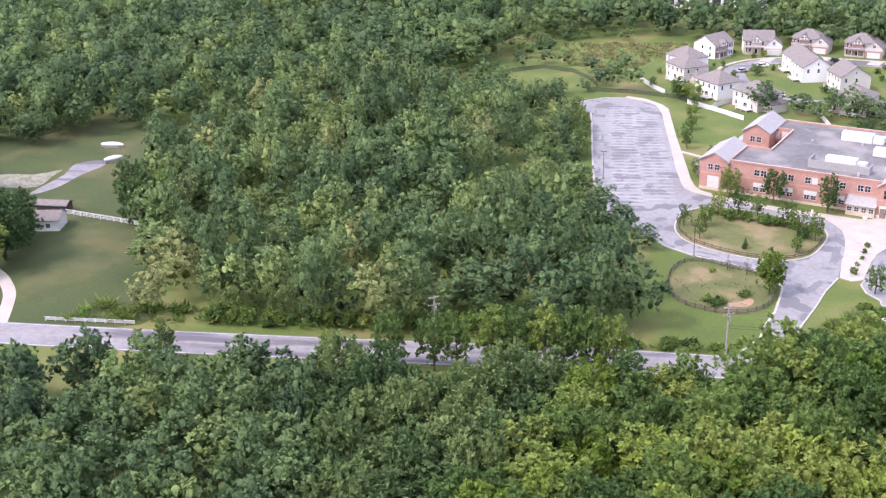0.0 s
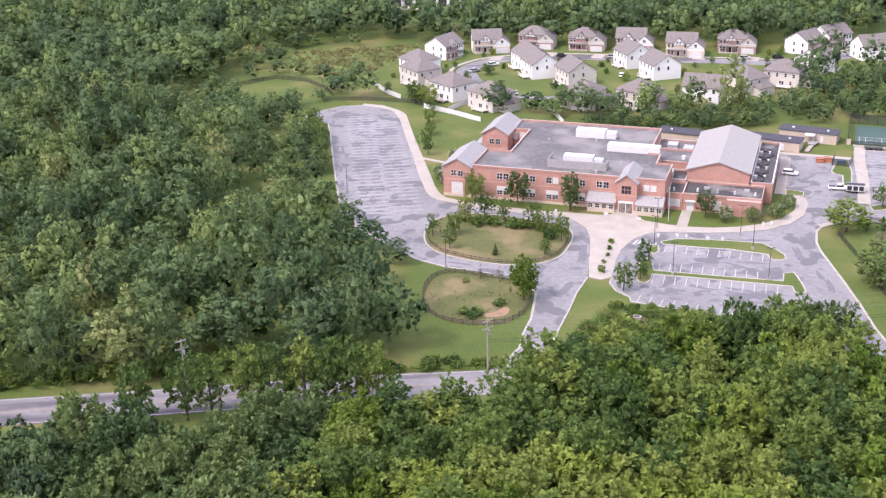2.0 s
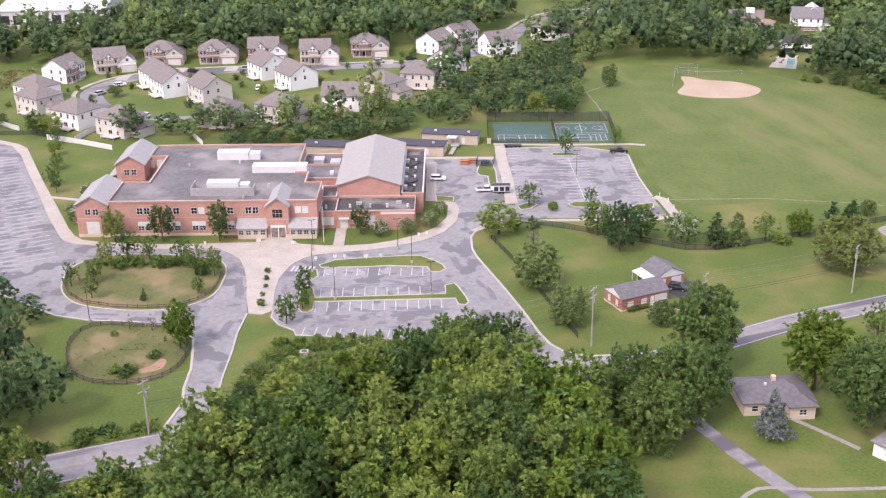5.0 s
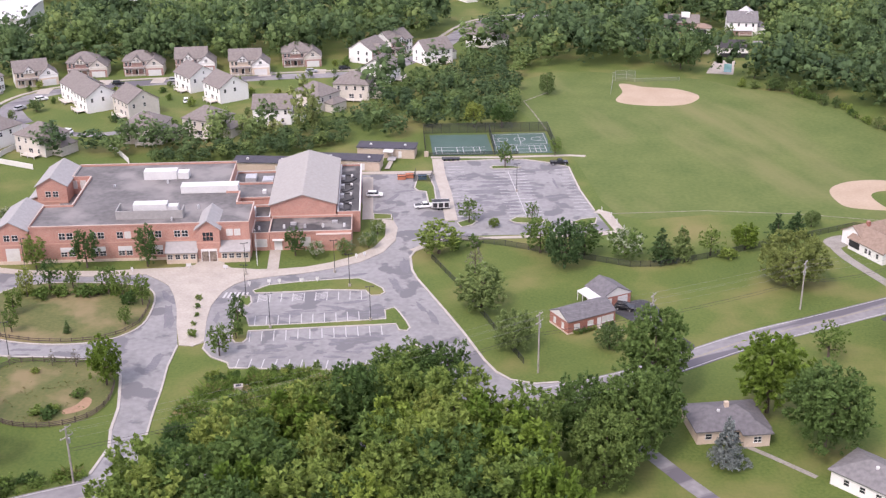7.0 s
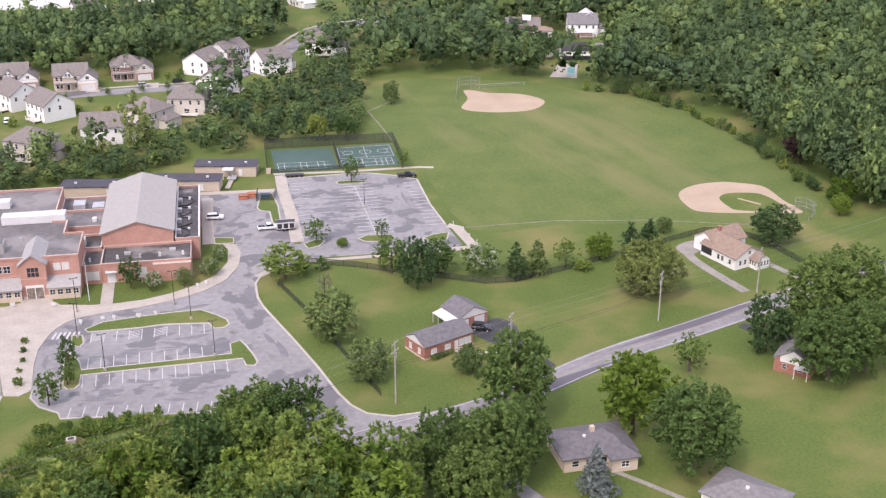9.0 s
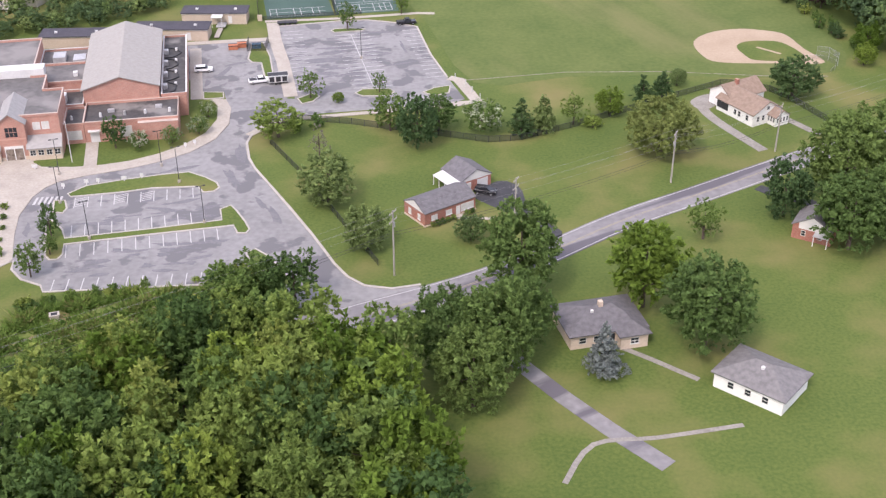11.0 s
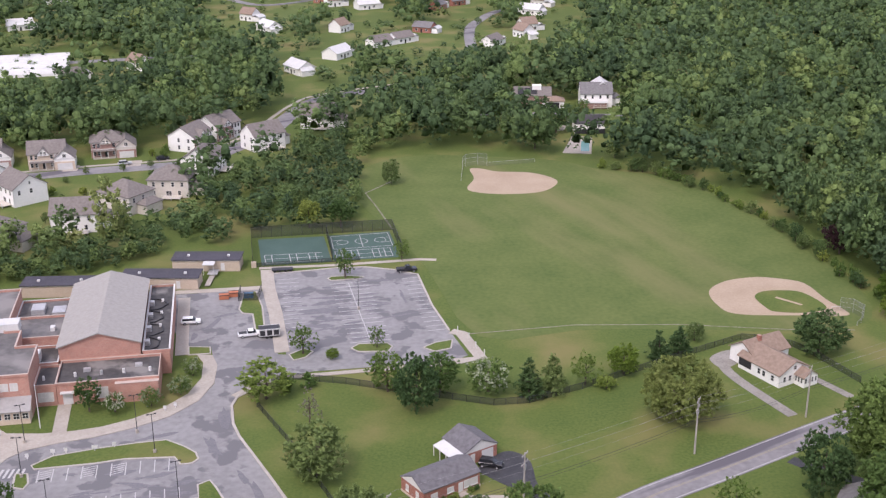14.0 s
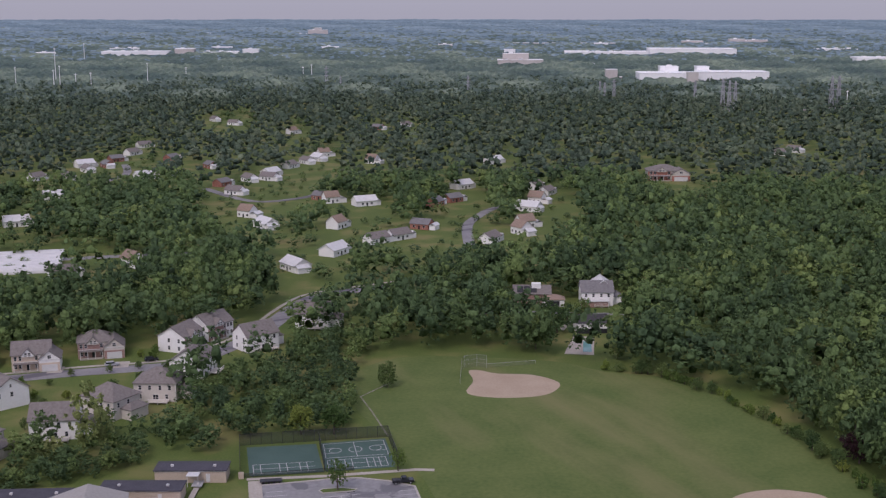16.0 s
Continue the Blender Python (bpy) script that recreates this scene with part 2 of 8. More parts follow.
MEMBRANE_DARK = surface("black weathered roof membrane", (0.05, 0.048, 0.049), (0.092, 0.088, 0.087), 0.14, 1.0, 0.7, 0.1, c=(0.2, 0.19, 0.18), patch=0.16, edge=(0.54, 0.66))
SEAM = banded("light grey standing-seam metal", (0.275, 0.265, 0.258), (0.33, 0.32, 0.31), 0.6, 1, 0.6, 0.0)
SEAM_TAN = banded("pale tan metal roofing", (0.275, 0.26, 0.24), (0.33, 0.312, 0.288), 0.6, 1, 0.6, 0.0)
WHITE_METAL = surface("white painted metal", (0.52, 0.515, 0.51), (0.62, 0.615, 0.605), 0.4, 3, 0.5, 0.0)
GREY_METAL = surface("galvanised metal", (0.4, 0.4, 0.41), (0.55, 0.55, 0.56), 0.6, 3, 0.45, 0.0, 0.4)
DARK_METAL = surface("dark painted metal", (0.02, 0.02, 0.022), (0.045, 0.045, 0.05), 0.6, 3, 0.5, 0.0)
WHITE_TRIM = surface("white trim paint", (0.58, 0.57, 0.55), (0.66, 0.65, 0.63), 0.6, 3, 0.6, 0.0)
SIDING = banded("white vinyl siding", (0.76, 0.75, 0.73), (0.82, 0.81, 0.79), 0.2, 2, 0.6)
SIDING_TAN = banded("beige vinyl siding", (0.52, 0.48, 0.43), (0.6, 0.56, 0.5), 0.2, 2, 0.6)
SHINGLE = banded("grey-brown asphalt shingles", (0.145, 0.127, 0.118), (0.21, 0.187, 0.172), 0.25, 2, 0.9)
SHINGLE_GREY = banded("weathered grey shingles", (0.135, 0.129, 0.131), (0.2, 0.192, 0.193), 0.25, 2, 0.9)
SHINGLE_TAN = banded("tan-brown shingles", (0.205, 0.148, 0.112), (0.28, 0.207, 0.16), 0.25, 2, 0.9)
SHINGLE_DARK = banded("dark grey shingles", (0.105, 0.10, 0.108), (0.155, 0.148, 0.158), 0.25, 2, 0.9)
WINDOW_DARK = bpy.data.materials.new("dark window glass")
nt, n, l, p = nodes_of(WINDOW_DARK)
p.inputs["Base Color"].default_value = (0.02, 0.024, 0.03, 1)
p.inputs["Roughness"].default_value = 0.12
BLIND = surface("closed pale blinds behind glass", (0.5, 0.49, 0.46), (0.6, 0.59, 0.56), 0.7, 3, 0.3, 0.0)
# The paler blotches in this base colour are painted reflections.
ENTRY_GLASS = surface("brownish door glass with painted reflections", (0.1, 0.075, 0.06), (0.3, 0.25, 0.21), 0.9, 2, 0.2, 0.0)
TAN_PANEL = surface("tan panel siding", (0.42, 0.345, 0.275), (0.5, 0.415, 0.335), 0.4, 3, 0.8, 0.0)
WOOD_POLE = surface("weathered grey pole wood", (0.28, 0.258, 0.232), (0.4, 0.37, 0.34), 0.6, 5, 0.9, 0.2)
WOOD_FENCE = surface("dark weathered fence wood", (0.07, 0.055, 0.045), (0.13, 0.10, 0.085), 0.6, 5, 0.9, 0.2)
BARK = surface("tree bark", (0.06, 0.045, 0.035), (0.14, 0.11, 0.09), 0.8, 5, 0.95, 0.3)
CHAIN_DARK = mesh_screen("dark woven wire", (0.03, 0.035, 0.035), 0.45)
CHAIN_PALE = mesh_screen("pale woven wire", (0.2, 0.21, 0.21), 0.82)
RUBBER = surface("tyre rubber", (0.015, 0.015, 0.015), (0.03, 0.03, 0.03), 1, 5, 0.8, 0.0)
CAR_BLACK = surface("black car paint", (0.012, 0.013, 0.016), (0.02, 0.02, 0.025), 1, 5, 0.25, 0.0, spec=0.6)
CAR_WHITE = surface("white car paint", (0.74, 0.74, 0.74), (0.8, 0.8, 0.8), 1, 5, 0.3, 0.0, spec=0.6)
CAR_GREY = surface("silver car paint", (0.35, 0.36, 0.38), (0.42, 0.43, 0.45), 1, 5, 0.3, 0.2, spec=0.6)
ORANGE = surface("orange painted steel", (0.38, 0.13, 0.07), (0.46, 0.18, 0.10), 1, 5, 0.6, 0.0)
BLUE = surface("blue painted steel", (0.05, 0.12, 0.2), (0.08, 0.16, 0.26), 1, 5, 0.5, 0.0)
POOL = surface("turquoise pool water", (0.11, 0.27, 0.25), (0.16, 0.33, 0.31), 0.4, 2, 0.1, 0.0)
LEAF_MIXED = leafy("mixed broadleaf foliage", (0.070, 0.127, 0.038), (0.131, 0.202, 0.051), (0.203, 0.270, 0.062), 0.34, odd=(0.241, 0.287, 0.068))
LEAF_WOOD = leafy("woodland foliage", (0.083, 0.143, 0.062), (0.161, 0.241, 0.088), (0.237, 0.315, 0.098), 0.36, per="tint", grain=1.5, odd=(0.282, 0.310, 0.113), vary=(0.5, 1.48), sat=0.96)
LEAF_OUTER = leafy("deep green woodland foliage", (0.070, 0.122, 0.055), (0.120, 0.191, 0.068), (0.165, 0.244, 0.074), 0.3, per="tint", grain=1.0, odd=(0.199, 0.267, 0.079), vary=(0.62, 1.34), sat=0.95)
# Distance haze is mixed into the leaf colours of the next three.
LEAF_FAR_HAZED = leafy("haze-tinted distant woodland foliage", (0.064, 0.105, 0.072), (0.102, 0.149, 0.093), (0.147, 0.191, 0.112), 0.28, per="tint", grain=0.7, vary=(0.52, 1.45), sat=0.88)
LEAF_RIDGE_HAZED = leafy("haze-tinted canopy foliage", (0.061, 0.102, 0.088), (0.109, 0.158, 0.121), (0.180, 0.236, 0.163), 0.0, per="tint", grain=0.12, sat=0.88)
LEAF_LAST_HAZED = leafy("hill foliage tinted blue-grey with haze", (0.123, 0.185, 0.221), (0.171, 0.240, 0.275), (0.223, 0.295, 0.324), 0.0, per="tint", grain=0.08)
LEAF_DARK = leafy("dark dense foliage", (0.065, 0.115, 0.043), (0.106, 0.165, 0.057), (0.163, 0.222, 0.075), 0.28)
LEAF_LAWN = leafy("full green lawn-tree foliage", (0.085, 0.142, 0.042), (0.112, 0.178, 0.05), (0.14, 0.205, 0.056), 0.3)
LEAF_BLUE = leafy("blue-green foliage", (0.12, 0.155, 0.15), (0.16, 0.195, 0.185), (0.21, 0.24, 0.23), grain=3.5)
LEAF_PALE = leafy("pale flowering foliage", (0.225, 0.277, 0.165), (0.345, 0.390, 0.270), (0.495, 0.510, 0.390))
LEAF_BRIGHT = leafy("yellow-green foliage", (0.092, 0.155, 0.023), (0.155, 0.230, 0.037), (0.230, 0.299, 0.057), 0.34)
LEAF_OLIVE = leafy("olive foliage", (0.092, 0.131, 0.036), (0.140, 0.180, 0.052), (0.194, 0.234, 0.071), 0.34)
LEAF_PURPLE = leafy("dark purple foliage", (0.02, 0.01, 0.014), (0.035, 0.016, 0.022), (0.05, 0.026, 0.03))
LEAF_BARE = leafy("grey bare twigs", (0.19, 0.18, 0.14), (0.25, 0.235, 0.185), (0.29, 0.27, 0.21))


# ---- building helpers ----
def link_mesh(name, data, material, parent=None, label=""):
    ob = new(name, data)
    if material is not None and not data.materials:
        data.materials.append(material)
    if parent is not None:
        ob.parent = parent
    return tagged(ob, label)


def part(name, bm, material, parent, label=""):
    data = bpy.data.meshes.new(name)
    bm.normal_update()
    bm.to_mesh(data)
    bm.free()
    return link_mesh(name, data, material, parent, label)


def thing(name, m, label, category, group="", kind=""):
    ob = new(name)
    ob.empty_display_size = 0.5
    ob.matrix_basis = m
    return tagged(ob, label, category, group, kind)


def box(bm, x0, x1, y0, y1, z0, z1, m=None):
    vs = [Vector((x, y, z)) for z in (z0, z1) for x, y in ((x0, y0), (x1, y0), (x1, y1), (x0, y1))]
    vs = [bm.verts.new(m @ v if m else v) for v in vs]
    for q in ((3, 2, 1, 0), (4, 5, 6, 7), (0, 1, 5, 4), (1, 2, 6, 5), (2, 3, 7, 6), (3, 0, 4, 7)):
        bm.faces.new([vs[i] for i in q])
    return bm


def boxes(*args):
    bm = bmesh.new()
    for a in args:
        box(bm, *a)
    return bm


def prism(bm, pts, z0, z1):
    lo, hi = [bm.verts.new((x, y, z0)) for x, y in pts], [bm.verts.new((x, y, z1)) for x, y in pts]
    k = len(pts)
    area = sum(pts[i - 1][0] * pts[i][1] - pts[i][0] * pts[i - 1][1] for i in range(k))
    top = bm.faces.new(hi if area > 0 else hi[::-1])
    bm.faces.new(lo[::-1] if area > 0 else lo)
    for i in range(k):
        j = (i + 1) % k
        q = [lo[i], lo[j], hi[j], hi[i]]
        bm.faces.new(q if area > 0 else q[::-1])
    return bm


def gable_wall(bm, x0, x1, y0, y1, z0, z1, rise, axis="y"):
    """A solid with a pitched top; the ridge runs along the axis."""
    if axis == "y":
        prof = [(x0, z0), (x1, z0), (x1, z1), ((x0 + x1) / 2, z1 + rise), (x0, z1)]
        a, b = [bm.verts.new((x, y0, z)) for x, z in prof], [bm.verts.new((x, y1, z)) for x, z in prof]
    else:
        prof = [(y0, z0), (y1, z0), (y1, z1), ((y0 + y1) / 2, z1 + rise), (y0, z1)]
        a, b = [bm.verts.new((x1, y, z)) for y, z in prof], [bm.verts.new((x0, y, z)) for y, z in prof]
    bm.faces.new(a)
    bm.faces.new(b[::-1])
    for i in range(5):
        j = (i + 1) % 5
        bm.faces.new([a[i], b[i], b[j], a[j]])
    return bm


def gable_roof(bm, x0, x1, y0, y1, z, rise, over=0.4, thick=0.22, axis="y"):
    """Two sloping slabs with an overhang."""
    if axis == "y":
        c, half = (x0 + x1) / 2, (x1 - x0) / 2
        k = rise / half
        prof = [(c - half - over, z - k * over), (c, z + rise), (c + half + over, z - k * over)]
        prof += [(px, pz + thick) for px, pz in prof[::-1]]
        a, b = [bm.verts.new((u, y0 - over, w)) for u, w in prof], [bm.verts.new((u, y1 + over, w)) for u, w in prof]
    else:
        c, half = (y0 + y1) / 2, (y1 - y0) / 2
        k = rise / half
        prof = [(c - half - over, z - k * over), (c, z + rise), (c + half + over, z - k * over)]
        prof += [(px, pz + thick) for px, pz in prof[::-1]]
        a, b = [bm.verts.new((x1 + over, u, w)) for u, w in prof], [bm.verts.new((x0 - over, u, w)) for u, w in prof]
    bm.faces.new([a[0], a[1], a[4], a[5]])
    bm.faces.new([a[1], a[2], a[3], a[4]])
    bm.faces.new([b[5], b[4], b[1], b[0]])
    bm.faces.new([b[4], b[3], b[2], b[1]])
    for i in range(6):
        j = (i + 1) % 6
        bm.faces.new([a[i], b[i], b[j], a[j]])
    return bm


def hip_roof(bm, x0, x1, y0, y1, z, rise, over=0.5, thick=0.2):
    x0, x1, y0, y1 = x0 - over, x1 + over, y0 - over, y1 + over
    w, d = x1 - x0, y1 - y0
    if w >= d:
        r = [((x0 + d / 2), (y0 + y1) / 2), ((x1 - d / 2), (y0 + y1) / 2)]
    else:
        r = [((x0 + x1) / 2, y0 + w / 2), ((x0 + x1) / 2, y1 - w / 2)]
    base = [bm.verts.new((x, y, z - 0.15)) for x, y in ((x0, y0), (x1, y0), (x1, y1), (x0, y1))]
    edge = [bm.verts.new((x, y, z - 0.15 + thick)) for x, y in ((x0, y0), (x1, y0), (x1, y1), (x0, y1))]
    a, b = bm.verts.new((*r[0], z + rise)), bm.verts.new((r[1][0] + 0.001, r[1][1] + 0.001, z + rise))
    bm.faces.new(base[::-1])
    for i in range(4):
        bm.faces.new([base[i], base[(i + 1) % 4], edge[(i + 1) % 4], edge[i]])
    e = edge
    if w >= d:
        fs = ([e[0], e[1], b, a], [e[1], e[2], b], [e[2], e[3], a, b], [e[3], e[0], a])
    else:
        fs = ([e[0], e[1], a], [e[1], e[2], b, a], [e[2], e[3], b], [e[3], e[0], a, b])
    for f in fs:
        bm.faces.new(f)
    return bm


def tube(bm, a, b, r0, r1, sides=6):
    a, b = Vector(a), Vector(b)
    q = (b - a).to_track_quat("Z", "Y")
    rings = []
    for o, r in ((a, r0), (b, r1)):
        rings.append([bm.verts.new(o + q @ Vector((r * math.cos(2 * math.pi * i / sides), r * math.sin(2 * math.pi * i / sides), 0))) for i in range(sides)])
    for i in range(sides):
        j = (i + 1) % sides
        bm.faces.new([rings[0][i], rings[0][j], rings[1][j], rings[1][i]])
    bm.faces.new(rings[1])
    bm.faces.new(rings[0][::-1])
    return bm


def window(parent, x, y, z, w, h, face="s", pane=None, sill=True, grid=(2, 2), frame_mat=None):
    """A window on a wall: face s, n, e, w. A frame proud of the wall, each pane set back in it, and a sill."""
    rot = {"s": 0, "e": 90, "n": 180, "w": 270}[face]
    m = pose(x, y, z, 0, 0, rot)
    bm = bmesh.new()
    t = 0.07
    xs, zs = [-w / 2, -w / 2 + t], [0, t]
    for i in range(1, grid[0]):
        xs += [-w / 2 + w * i / grid[0] - 0.04, -w / 2 + w * i / grid[0] + 0.04]
    for j in range(1, grid[1]):
        zs += [h * j / grid[1] - 0.04, h * j / grid[1] + 0.04]
    xs, zs = xs + [w / 2 - t, w / 2], zs + [h - t, h]
    front = [[bm.verts.new(m @ Vector((u, -0.07, v))) for v in zs] for u in xs]
    back = [[bm.verts.new(m @ Vector((u, 0.0, v))) for v in zs] for u in xs]

    def solid(a, c):
        return 0 <= a < len(xs) - 1 and 0 <= c < len(zs) - 1 and (a % 2 == 0 or c % 2 == 0)
    for a in range(len(xs) - 1):
        for c in range(len(zs) - 1):
            if solid(a, c):
                bm.faces.new([front[a][c], front[a + 1][c], front[a + 1][c + 1], front[a][c + 1]])
                for da, dc, (p0, p1), (q0, q1) in ((-1, 0, (a, c + 1), (a, c)), (1, 0, (a + 1, c), (a + 1, c + 1)), (0, -1, (a, c), (a + 1, c)), (0, 1, (a + 1, c + 1), (a, c + 1))):
                    if not solid(a + da, c + dc):
                        bm.faces.new([front[q0][q1], front[p0][p1], back[p0][p1], back[q0][q1]])
    bmesh.ops.delete(bm, geom=[v for v in bm.verts if not v.link_faces], context="VERTS")
    wd = part("window", bm, frame_mat or WHITE_TRIM, parent)
    part("pane", box(bmesh.new(), -w / 2 + t, w / 2 - t, -0.03, -0.004, t, h - t, m), pane or WINDOW_DARK, wd)
    if sill:
        part("sill", box(bmesh.new(), -w / 2 - 0.08, w / 2 + 0.08, -0.14, 0.0, -0.1, -0.004, m), frame_mat or WHITE_TRIM, wd)
    return wd


def slab(name, pts, z0, z1, material, label, category, kind="structure"):
    bm = prism(bmesh.new(), pts, z0, z1)
    return tagged(part(name, bm, material, None), label, category, kind=kind)


def smooth(pts, closed=True, steps=4):
    """Catmull-Rom through the points."""
    out, k = [], len(pts)
    for i in range(k if closed else k - 1):
        p = [Vector(pts[(i + o) % k] if closed else pts[min(max(i + o, 0), k - 1)]) for o in (-1, 0, 1, 2)]
        for s in range(steps):
            t = s / steps
            v = 0.5 * (2 * p[1] + (p[2] - p[0]) * t + (2 * p[0] - 5 * p[1] + 4 * p[2] - p[3]) * t * t + (3 * p[1] - p[0] - 3 * p[2] + p[3]) * t ** 3)
            out.append((v.x, v.y))
    if not closed:
        out.append(tuple(pts[-1]))
    return out


def ribbon(bm, pts, half, z0, z1, closed=False, shift=0.0):
    """A strip of even width along a line, with thickness."""
    k = len(pts)
    rows = []
    for i in range(k):
        a = Vector(pts[i - 1] if (closed or i) else pts[0])
        b = Vector(pts[(i + 1) % k] if (closed or i < k - 1) else pts[-1])
        d = (b - a).normalized() if (b - a).length > 1e-6 else Vector((1, 0))
        nrm = Vector((-d.y, d.x))
        c = Vector(pts[i]) + nrm * (shift[i] if isinstance(shift, list) else shift)
        hw = half[i] if isinstance(half, list) else half
        u, v = c - nrm * hw, c + nrm * hw
        rows.append([bm.verts.new((u.x, u.y, z0)), bm.verts.new((v.x, v.y, z0)), bm.verts.new((v.x, v.y, z1)), bm.verts.new((u.x, u.y, z1))])
    for i in range(k if closed else k - 1):
        p, q = rows[i], rows[(i + 1) % k]
        for s in range(4):
            e = (s + 1) % 4
            bm.faces.new([p[s], p[e], q[e], q[s]])
    if not closed:
        bm.faces.new(rows[0][::-1])
        bm.faces.new(rows[-1])
    return bm


def kerb(pts, closed=False, half=0.2, z=0.17, name="kerb"):
    return tagged(part(name, ribbon(bmesh.new(), pts, half, 0.0, z, closed), KERB, None), "pale concrete kerb along the asphalt edge", "kerb", kind="structure")


# ---- ground ----
ROAD = [(-420, 16), (-320, 66), (-260, 96), (-193, 129), (-137, 158), (-95, 180.5), (-60, 197), (-20, 214.5), (0, 223), (27, 234.5), (55, 252), (75, 262), (100, 274.5), (140, 294), (260, 355)]


def road_y(x):
    return float(np.interp(x, [p[0] for p in ROAD], [p[1] for p in ROAD]))


def rise(d):
    t = min(max((d - 1700) / 3050, 0), 1)
    return 84 * t * t * (3 - 2 * t) * 0.5 + 84 * t * 0.5


bm = bmesh.new()
radii = [0, 40, 80, 120, 160, 200, 250, 300, 360, 430, 520, 640, 800, 1000, 1250, 1500, 1700, 1900, 2150, 2400, 2700, 3000, 3300, 3600, 3900, 4200, 4500, 4750]
prev = None
for r in radii:
    if r == 0:
        prev = [bm.verts.new((0, 60, 0))]
        continue
    ring = []
    for i in range(96):
        a = 2 * math.pi * i / 96
        h = rise(r) * (1 + 0.06 * math.sin(3 * a + r / 400) + 0.04 * math.sin(11 * a)) if r > 1700 else 0
        ring.append(bm.verts.new((r * math.cos(a), 60 + r * math.sin(a), h)))
    for i in range(96):
        j = (i + 1) % 96
        bm.faces.new([prev[0], ring[i], ring[j]] if len(prev) == 1 else [prev[i], ring[i], ring[j], prev[j]])
    prev = ring
tagged(part("ground", bm, GRASS, None), "broad ground of mown green grass with dry tan patches", "ground", kind="structure")

# ---- roads, lots and walks ----
LOT = [(-201, 348), (-199, 358.3), (-194.4, 366.7), (-188, 369.6), (-179.6, 369.2), (-173.5, 366.2), (-166.9, 357.3), (-156.7, 339.2), (-147.6, 323.8), (-137, 305), (-129.1, 292.3), (-126.2, 288.4), (-122.5, 286.4), (-114.8, 285.2), (-98, 284.2), (-84.3, 285.6), (-80.2, 282.3), (-77, 278.9), (-74.5, 273.5), (-72.2, 266.4), (-70, 257), (-67.8, 248.4), (-67.7, 238.9), (-66.7, 230), (-66, 220), (-65, 210), (-62, 203), (-57, 199.5), (-62, 194), (-80, 187), (-86, 189), (-76, 194), (-72, 199), (-71.1, 207.9), (-72.5, 213.9), (-73.3, 222), (-75.2, 230), (-76.5, 235), (-79, 238.6), (-85.6, 241.8), (-91.4, 242.6), (-102.9, 242.9), (-111, 244.7), (-116, 247.5), (-133, 258), (-141.9, 264), (-149.8, 277.3), (-159.3, 293.6), (-170.9, 314), (-180.9, 331.9), (-189, 345.7)]
slab("asphalt_west", LOT, -0.2, 0.03, ASPHALT, "weathered grey asphalt car park and looping drive with damp patches", "car park")
DRIVE = [(-62.5, 250.4), (-62, 247), (-59.5, 243.2), (-55.5, 240.7), (-54.7, 238.4), (-44, 238.1), (-29.6, 237.8), (-17.5, 237.5), (-13, 234.5), (-10.5, 228), (-13, 219), (10, 227), (14, 233.4), (8.6, 232.6), (3.7, 234.2), (0.7, 237.6), (-1.6, 242.5), (-5.7, 254.2), (-10.5, 266.5), (-14.4, 276), (-17.6, 283.8), (-19.1, 289), (-19.9, 297), (-18.7, 302), (-14.6, 305.5), (-7.8, 310), (-8.9, 320.7), (-10.9, 321), (-12.2, 334.5), (-14.8, 355.2), (-16.5, 361), (-39, 359.5), (-37, 340), (-33, 327.4), (-26.5, 326.6), (-24.9, 316.2), (-24.3, 307.7), (-27, 299.9), (-32.3, 293.5), (-39.2, 289.3), (-46.2, 286.4), (-53.3, 284.6), (-58.9, 282.4), (-61.4, 279.9), (-63.4, 275.7), (-64.6, 267.9), (-64.1, 260.9)]
slab("asphalt_front", DRIVE, -0.2, 0.034, ASPHALT, "weathered grey asphalt drive and front car park with damp patches", "car park")
EAST = [(-13.6, 371.6), (3.5, 374), (11.4, 374), (19, 371), (25, 367.1), (26.8, 346), (29.5, 330), (32.3, 316), (28.6, 313.4), (-3.3, 311.4), (-7.9, 309.8), (-9.2, 322.4), (-11.7, 349)]
slab("asphalt_east", EAST, -0.2, 0.038, ASPHALT, "weathered grey asphalt car park beside the playing field", "car park")
ROADLINE = smooth(ROAD, False, 6)
HALF = [float(np.interp(p[0], [-100, -60, 5, 30], [5.3, 5.0, 4.3, 3.4])) for p in ROADLINE]
tagged(part("road", ribbon(bmesh.new(), ROADLINE, HALF, -0.2, 0.05), ROADTOP, None), "pale worn asphalt country road with two lanes", "road", kind="structure")
bm = bmesh.new()
ribbon(bm, ROADLINE, 0.09, 0.05, 0.056, shift=[w - 0.45 for w in HALF])
ribbon(bm, ROADLINE, 0.09, 0.05, 0.056, shift=[0.45 - w for w in HALF])
tagged(part("edge_line", bm, PAINT, None), "worn white edge lines along the road", "road marking", kind="structure")
bm = bmesh.new()
ribbon(bm, ROADLINE, 0.07, 0.05, 0.056, shift=0.16)
ribbon(bm, ROADLINE, 0.07, 0.05, 0.056, shift=-0.16)
tagged(part("centre_line", bm, YELLOW, None), "faded double yellow centre line", "road marking", kind="structure")

